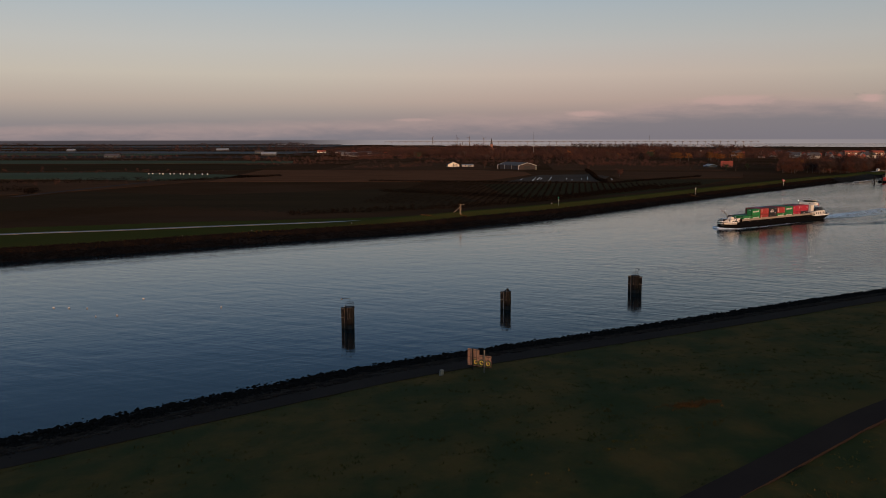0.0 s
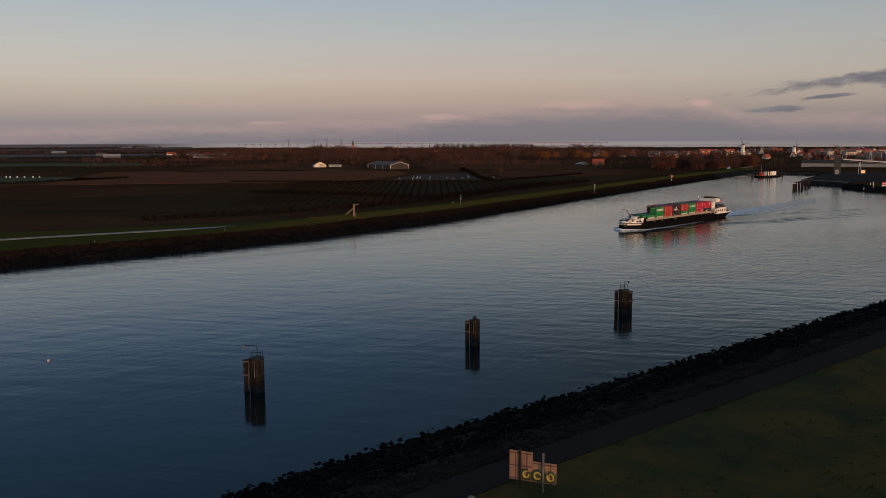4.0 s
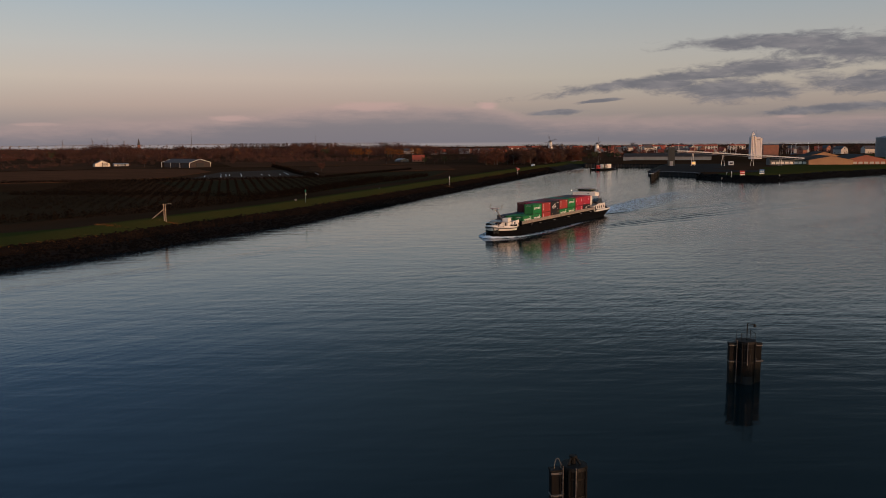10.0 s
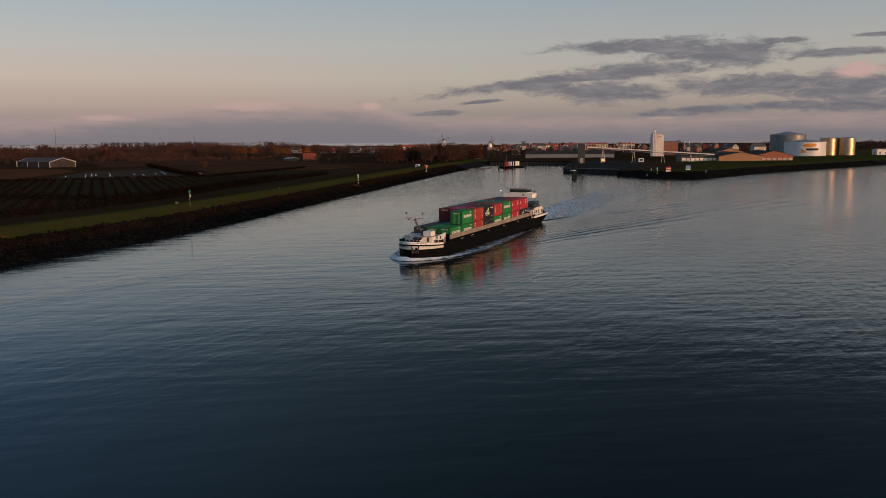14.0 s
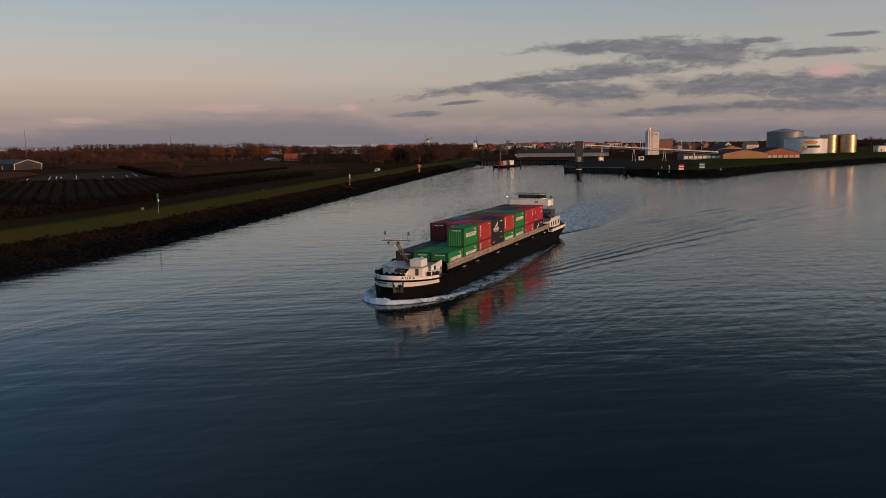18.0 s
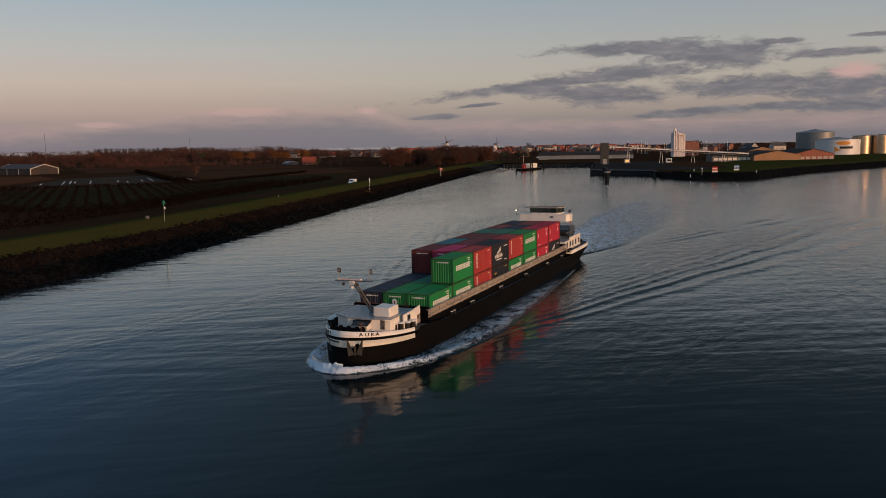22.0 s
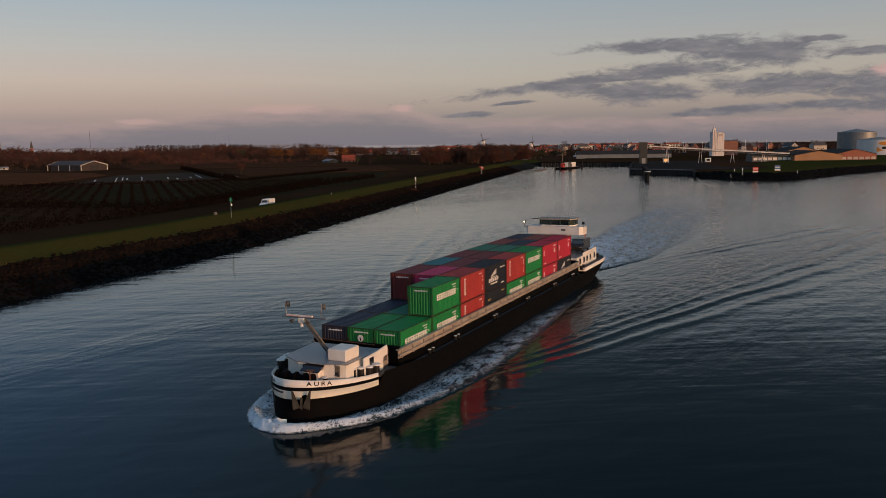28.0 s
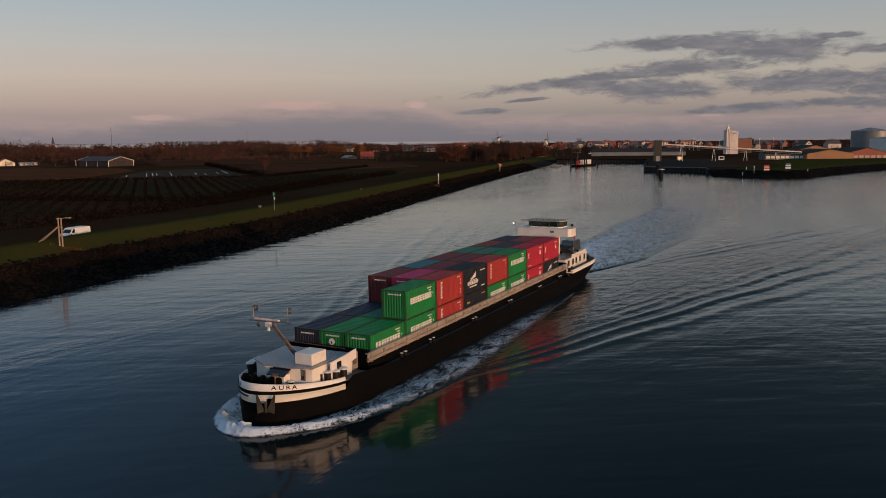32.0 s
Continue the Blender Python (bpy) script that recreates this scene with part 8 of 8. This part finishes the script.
for u in (0.13, 0.37, 0.6, 0.82):
    c = p0.lerp(p1, u)
    g = on_ground(c.x, c.y)
    bm = bmesh.new()
    for k in (-1, 1):
        tube(bm, (c.x + d3.x * k * 1.2, c.y + d3.y * k * 1.2, g - 0.2), (c.x + d3.x * k * 0.3, c.y + d3.y * k * 0.3, c.z), 0.14, n=6)
    part("trestle", bm, white_paint, cv)

silo_wall = material("silo_concrete", (0.76, 0.68, 0.62), 0.75, second=(0.66, 0.58, 0.52), scale=0.25, bump=0.1)
si = thing("grain_silo", "tall pale concrete grain silo with a stepped lift head", "silo", pose(598, 752, 3.9, 0, 0, -33) @ Matrix.Diagonal((0.78, 1, 0.87, 1)))
for x0, x1, h in ((-0.6, 4.9, 24.0), (5.1, 7.2, 23.2), (-6.6, -0.8, 26.6)):
    bm = bmesh.new()
    if h == 26.6:
        for k in range(3):
            tube(bm, (x0 + 1.0 + k * 1.95, -2.6, -0.3), (x0 + 1.0 + k * 1.95, -2.6, h - 0.8 * k), 1.05, n=16)
        box(bm, x0, -1.8, -0.3, x1, 5, h - 2.0)
    else:
        box(bm, x0, -3.6, -0.3, x1, 5, h, 0.05)
    part("shaft", bm, silo_wall, si)
bm = bmesh.new()
box(bm, -4.6, -1.2, 26.2, -1.8, 2, 28.4)
box(bm, -3.4, -0.4, 28.4, -2.6, 0.4, 30.2)
part("lift_head", bm, silo_wall, si)
bm = bmesh.new()
for x in (-4.2, -2.0, 0.5):
    tube(bm, (x, 0, 24), (x, 0, 31.5), 0.06, n=4)
part("aerial", bm, steel, si)
bm = bmesh.new()
box(bm, 0.2, -3.7, 20.6, 4.2, -3.55, 22.0)
part("painted_sign", bm, material("faint_sign", (0.42, 0.36, 0.3), 0.8), si)

gable_house("brick_store", "orange-brick store building behind the silo", "warehouse", 646, 781, 4, -33, 15, 12, 13.0, 13.4, brick_red, sheet_dark, windows=2)


def barn(x, y, w, l, eave, ridge, wall, label, panels):
    c = Vector((x, y)) + A2 * (l / 2)
    yaw = math.degrees(math.atan2(A2.y, A2.x))
    b = gable_house("storage_barn", label, "barn", c.x, c.y, 4.0, yaw, l, w, eave, ridge, wall, matte_roof, "storage barns by the water", windows=4, door=False)
    if panels:
        for k in range(panels):
            bm = bmesh.new()
            yy = -w / 2 + w * (k + 0.5) / panels
            box(bm, -l / 2 - 0.06, yy - w / panels * 0.36, 0.2, -l / 2 + 0.05, yy + w / panels * 0.36, 1.9)
            part("wall_panel", bm, pale_wall, b)
    return b


c1 = Vector((496.5, 574))
barn(c1.x, c1.y, 31, 42, 3.4, 6.2, ochre_sheet, "ochre gabled storage barn with a low grey roof", 0)
c2 = c1 + R2 * 25.6 + A2 * 4
barn(c2.x, c2.y, 27, 40, 3.6, 6.9, rust_sheet, "rust-red gabled storage barn with pale lower panels", 7)
c3 = c1 + R2 * 12 + A2 * 60
barn(c3.x, c3.y, 28, 30, 4.6, 8.4, ochre_sheet, "ochre storage barn behind the others", 0)
c4 = c1 - R2 * 24 + A2 * 14
w4 = gable_house("low_store", "long low dark store with a row of pale panels", "warehouse", c4.x, c4.y, 3.9, -33, 34, 14, 3.6, 6.0, sheet_dark, matte_roof, windows=0, door=False)
for k in range(10):
    bm = bmesh.new()
    box(bm, -16 + k * 3.2, -7.08, 0.4, -13.4 + k * 3.2, -6.9, 2.2)
    part("wall_panel", bm, white_paint, w4)
gable_house("harbour_warehouse", "long low grey warehouse at the head of the harbour", "warehouse", 530, 800, 3.0, -42, 84, 24, 3.6, 6.6, material("blue_grey_sheet_wall", (0.20, 0.22, 0.23), 0.6, second=(0.16, 0.175, 0.185), scale=0.2, bump=0.1), matte_roof, windows=0)

# tanks
tank_dark = material("dark_tank_steel", (0.19, 0.205, 0.215), 0.5, metal=0.3, second=(0.15, 0.165, 0.17), scale=0.15, bump=0.05)
tank_white = material("white_tank_paint", (0.66, 0.66, 0.65), 0.4, second=(0.58, 0.58, 0.57), scale=0.12, bump=0.05)
tank_steel = material("bright_tank_steel", (0.44, 0.34, 0.24), 0.42, metal=1.0, second=(0.30, 0.24, 0.18), scale=0.3, bump=0.08, bump_scale=0.6)


def tank(x, y, r, h, mat, label, cone=2.0):
    t = thing("storage_tank", label, "storage tank", pose(x, y, 3.9), "storage tanks by the water")
    courses = 7
    for k in range(courses):
        bm = bmesh.new()
        z0, z1 = h * k / courses, h * (k + 1) / courses - 0.05
        bmesh.ops.create_cone(bm, cap_ends=k in (0, courses - 1), segments=64, radius1=r, radius2=r, depth=z1 - z0, matrix=Matrix.Translation((0, 0, (z0 + z1) / 2)))
        part("course", bm, mat, t, smooth=False)
    bm = bmesh.new()
    bmesh.ops.create_cone(bm, cap_ends=True, segments=64, radius1=r - 0.06, radius2=r - 0.06, depth=h - 0.1, matrix=Matrix.Translation((0, 0, h / 2)))
    part("shell", bm, mat, t)
    bm = bmesh.new()
    bmesh.ops.create_cone(bm, cap_ends=True, segments=64, radius1=r + 0.1, radius2=0.4, depth=cone, matrix=Matrix.Translation((0, 0, h + cone / 2)))
    part("roof", bm, sheet_grey if mat is not tank_steel else mat, t)
    bm = bmesh.new()
    for k in range(40):
        a = 2 * math.pi * k / 40
        tube(bm, (r * math.cos(a), r * math.sin(a), h), (r * math.cos(a), r * math.sin(a), h + 1.0), 0.06, n=4)
    part("roof_rail", bm, steel, t)
    return t


tank(742, 712, 17, 19.5, tank_dark, "large dark grey storage tank with a low cone roof", 3.2)
wt = tank(672, 644, 17.5, 12.6, tank_white, "white storage tank with an orange oval emblem", 2.2)
tank(702, 641, 7.2, 15.4, tank_steel, "bright bare-steel storage tank glowing in the sun", 0.8)
tank(714, 631, 7.6, 15.6, tank_steel, "bright bare-steel storage tank glowing in the sun", 0.8)
orange_paint = material("orange_paint", (0.75, 0.28, 0.03), 0.5)


def tank_emblem(t, r):
    """An oval and a wedge in orange, and a bar of dark lettering, laid on the curved wall."""
    base = math.atan2(-0.80, -0.60)
    for name, mat, a0, a1, fz in (("emblem", orange_paint, -0.42, 0.25, lambda u: (9.6 - 1.5 * max(0, 1 - u * u) ** 0.5, 9.6 + 1.5 * max(0, 1 - u * u) ** 0.5)),
                                  ("emblem_wedge", orange_paint, -0.48, -0.2, lambda u: (2.6 + 0.5 * (u + 1), 6.8 - 1.7 * (u + 1))),
                                  ("emblem_bar", black_iron, -0.26, 0.36, lambda u: (5.0, 6.9))):
        v, f = [], []
        for i in range(25):
            u = i / 24 * 2 - 1
            a = base + a0 + (a1 - a0) * (i / 24)
            lo, hi = fz(u)
            for z in (lo, hi):
                for rr in (r - 0.02, r + 0.05):
                    v.append((rr * math.cos(a), rr * math.sin(a), z))
            if i:
                k, j = 4 * (i - 1), 4 * i
                f += [(k + 1, j + 1, j + 3, k + 3), (k, k + 1, j + 1, j)[::-1], (k + 2, k + 3, j + 3, j + 2)]
        raw(name, v, f, mat, t)


tank_emblem(wt, 17.5)
gable_house("white_office", "small white office beside the tanks", "office", 752, 618, 4, -33, 16, 9, 5, 5.4, white_paint, sheet_grey, windows=3)


def notice(x, y, top_mat, label):
    z = on_ground(x, y)
    b = thing("waterway_board", label, "sign", pose(x, y, z, 0, 0, -33) @ Matrix.Scale(0.74, 4), "waterway boards on the headland")
    bm = bmesh.new()
    box(bm, -1.7, -0.05, 1.6, 1.7, 0.05, 4.0, 0.01)
    part("panel", bm, top_mat, b)
    bm = bmesh.new()
    box(bm, -1.55, -0.08, 2.55, 1.55, -0.05, 3.0)
    part("stripe", bm, white_mark, b)
    bm = bmesh.new()
    box(bm, -1.7, -0.05, 0.7, 1.7, 0.05, 1.55, 0.01)
    part("lower_panel", bm, white_paint, b)
    for s in (-1, 1):
        bm = bmesh.new()
        tube(bm, (s * 1.2, 0.12, -0.4), (s * 1.2, 0.12, 4.0), 0.08, n=6)
        part("post", bm, steel, b)


notice(321.5, 479.5, red_paint, "red and white waterway board on two posts")
notice(331.5, 475.5, blue_paint, "blue and white waterway board on two posts")
for x, y in ((314, 487), (341, 472), (322, 492)):
    small_post(x, y, 1.3, white_paint, "short white marker post on the headland", w=0.12)
beacon(317, 483, 2.8, white_paint, "small white and black light beacon on the headland", True)

# guide piles, pontoon and moored work barge
for k, (x, y) in enumerate(((283, 508.5), (289, 515.5), (296, 523), (303, 530.5), (311, 539), (319, 548), (326, 557))):
    g = thing("guide_pile", "dark timber guide pile with a white cap off the quay" if k == 0 else "dark timber guide pile with a dark cap off the quay", "pile", pose(x, y, 0), "guide piles at the harbour mouth")
    for dx, dy in ((-0.5, 0), (0.5, 0.2), (0, 0.8)):
        bm = bmesh.new()
        tube(bm, (dx, dy, -4), (dx * 0.8, dy, 4.2), 0.42, 0.38, n=10)
        part("pile", bm, tide_black, g)
    bm = bmesh.new()
    box(bm, -1.1, -0.6, 4.2, 1.1, 1.3, 4.5, 0.05)
    part("cap", bm, white_paint if k == 0 else tide_black, g)
wb = thing("guide_walkway", "grey walkway along the guide piles", "walkway")
bm = bmesh.new()
prism(bm, [(283.5, 509), (326.5, 557.5), (327.6, 556.6), (284.6, 508)], 4.5, 4.7)
part("deck", fixed(bm), asphalt, wb)

mb = thing("work_barge", "low dark moored work barge", "barge", pose(364, 671, 0, 0, 0, 28))
bm = bmesh.new()
box(bm, -13, -4, -1.0, 13, 4, 1.5, 0.2)
part("hull", bm, hull_black, mb)
bm = bmesh.new()
box(bm, -12.8, -3.8, 1.5, 12.8, 3.8, 1.55)
part("deck", bm, deck_mat, mb)
ct = thing("site_container", "white site container on the moored work barge", "container", pose(367, 672.5, 1.56, 0, 0, 28))
bm = bmesh.new()
box(bm, -7, -1.3, 0, 7, 1.3, 3.0, 0.05)
part("body", bm, white_paint, ct)
bm = bmesh.new()
box(bm, -0.5, -1.36, 0.1, 0.5, -1.28, 2.1)
part("door", bm, steel, ct)
ct = thing("red_crane_cab", "small red crane cab on the moored work barge", "crane", pose(355.5, 666.3, 1.56, 0, 0, 28))
bm = bmesh.new()
box(bm, -1.6, -1.4, 0, 1.6, 1.4, 2.6, 0.2)
part("cab", bm, red_paint, ct)
bm = bmesh.new()
box(bm, -1.0, -1.46, 1.2, 1.0, -1.38, 2.2)
part("window", bm, dark_glass, ct)
bm = bmesh.new()
tube(bm, (0, 0, 2.6), (0, 0, 9.5), 0.15, 0.1, n=6)
part("mast", bm, steel, ct)
for x, y, h in ((352, 664, 6.0), (360, 664.5, 6.5), (363, 666.5, 5.0), (379, 674, 5.0), (341, 655, 5.5)):
    g = thing("mooring_pile", "tall dark steel mooring pile in the harbour", "pile", pose(x, y, 0), "mooring piles in the harbour")
    bm = bmesh.new()
    tube(bm, (0, 0, -4), (0, 0, h), 0.45, n=12)
    part("pile", bm, tide_black, g)
    bm = bmesh.new()
    tube(bm, (0, 0, h), (0, 0, h + 0.3), 0.48, 0.1, n=12)
    part("cap", bm, black_iron, g)
pt = thing("landing_pontoon", "pale flat landing pontoon along the bank", "pontoon", pose(338, 668, 0, 0, 0, 45))
bm = bmesh.new()
box(bm, -14, -2.5, -0.6, 14, 1.5, 1.0, 0.1)
part("hull", bm, steel, pt)
bm = bmesh.new()
box(bm, -14, -2.5, 1.0, 14, 1.5, 1.12)
part("deck", bm, concrete, pt)

# quay furniture
ht = thing("quay_hut", "small pale hut with a warmly lit front on the quay", "hut", pose(436, 652, 3.16, 0, 0, -33))
bm = bmesh.new()
box(bm, -1.6, -1.2, 0, 1.6, 1.2, 2.6, 0.05)
part("wall", bm, pale_wall, ht)
bm = bmesh.new()
box(bm, -1.1, -1.26, 0.7, 1.1, -1.18, 2.1)
part("window", bm, lit_window, ht)
bm = bmesh.new()
box(bm, -1.8, -1.4, 2.6, 1.8, 1.4, 2.75)
part("roof", bm, sheet_grey, ht)
ht = thing("quay_kiosk", "small white kiosk under the conveyor", "hut", pose(450, 626, 3.3, 0, 0, -33))
bm = bmesh.new()
box(bm, -1.8, -1.2, 0, 1.8, 1.2, 2.8, 0.05)
part("wall", bm, white_paint, ht)
bm = bmesh.new()
box(bm, -1.2, -1.25, 1.0, 1.2, -1.18, 2.1)
part("window", bm, dark_glass, ht)


def marina():
    rng = np.random.default_rng(51)
    for k in range(34):
        x, y = 590 + 260 * rng.random(), 0
        y = 905 + 60 * rng.random() - 0.15 * (x - 590)
        h = rng.uniform(9, 17)
        t = thing("sailing_boat", "moored sailing boat with a bare pale mast", "boat", pose(x, y, 2.0, 0, 0, rng.uniform(0, 360)), "sailing boats in the marina")
        bm = bmesh.new()
        prism(bm, [(5, 0), (2.5, 1.3), (-4, 1.4), (-4.6, 0.9), (-4.6, -0.9), (-4, -1.4), (2.5, -1.3)], -0.4, 0.9)
        part("hull", fixed(bm), white_paint, t)
        bm = bmesh.new()
        tube(bm, (0.6, 0, 0.9), (0.6, 0, h), 0.14, 0.09, n=5)
        part("mast", bm, white_paint, t)
        bm = bmesh.new()
        tube(bm, (0.6, 0, 2.0), (-3.2, 0, 2.1), 0.16, n=5)
        part("boom", bm, blue_paint, t, "boom under a blue sail cover")


marina()

# stones last
scatter_stones("near_revetment", near_line, -1, 16.6, -70, 135, 0.58, 95, "dark wet basalt stones on the near bank's slope", 61, pick=(5, 60), tide=10.2, dry_stone=pale_stone)
scatter_stones("far_revetment", far_line, 1, 11.9, -135, 320, 0.62, 30, "dark basalt stones on the far bank's slope", 62, tide=7.6)
scatter_stones("headland_revetment", [q for q in HEAD if q[0] < 620], 1, 9.0, 300, 600, 0.5, 10, "dark basalt stones round the headland", 63)


# ---- what moves ----
VAN_WAY = [(0, 1702.0), (3, 1648.0), (6, 1594.4), (9, 1540.4), (12, 1489.0), (15, 1438.6), (17, 1399.5), (19, 1360.5), (21, 1323.0), (23, 1284.4), (25, 1244.0), (28, 1179.8), (30, 1135.4), (32, 1091.6)]


def motions():
    for ob in AFLOAT:
        at, turn, _ = ob.matrix_basis.decompose()
        base = Matrix.LocRotScale(at * SHIP_SIZE, turn, None)
        ob.scale = (SHIP_SIZE,) * 3
        lift = LEVEL if ob.get("on_water") else SHIP_LIFT
        walk(ob, [(t, pose(x, y, lift, 0, 0, SHIP_YAW) @ base) for t, x, y in SHIP])
    p, s = road_line()
    rows = []
    for t, u in VAN_WAY:
        x, y = np.interp(u, s, p[:, 0]), np.interp(u, s, p[:, 1])
        dx, dy = x - np.interp(u + 3, s, p[:, 0]), y - np.interp(u + 3, s, p[:, 1])
        rows.append((t, pose(x, y, 3.42, 0, 0, math.degrees(math.atan2(dy, dx)))))
    walk(white_van, rows)


motions()
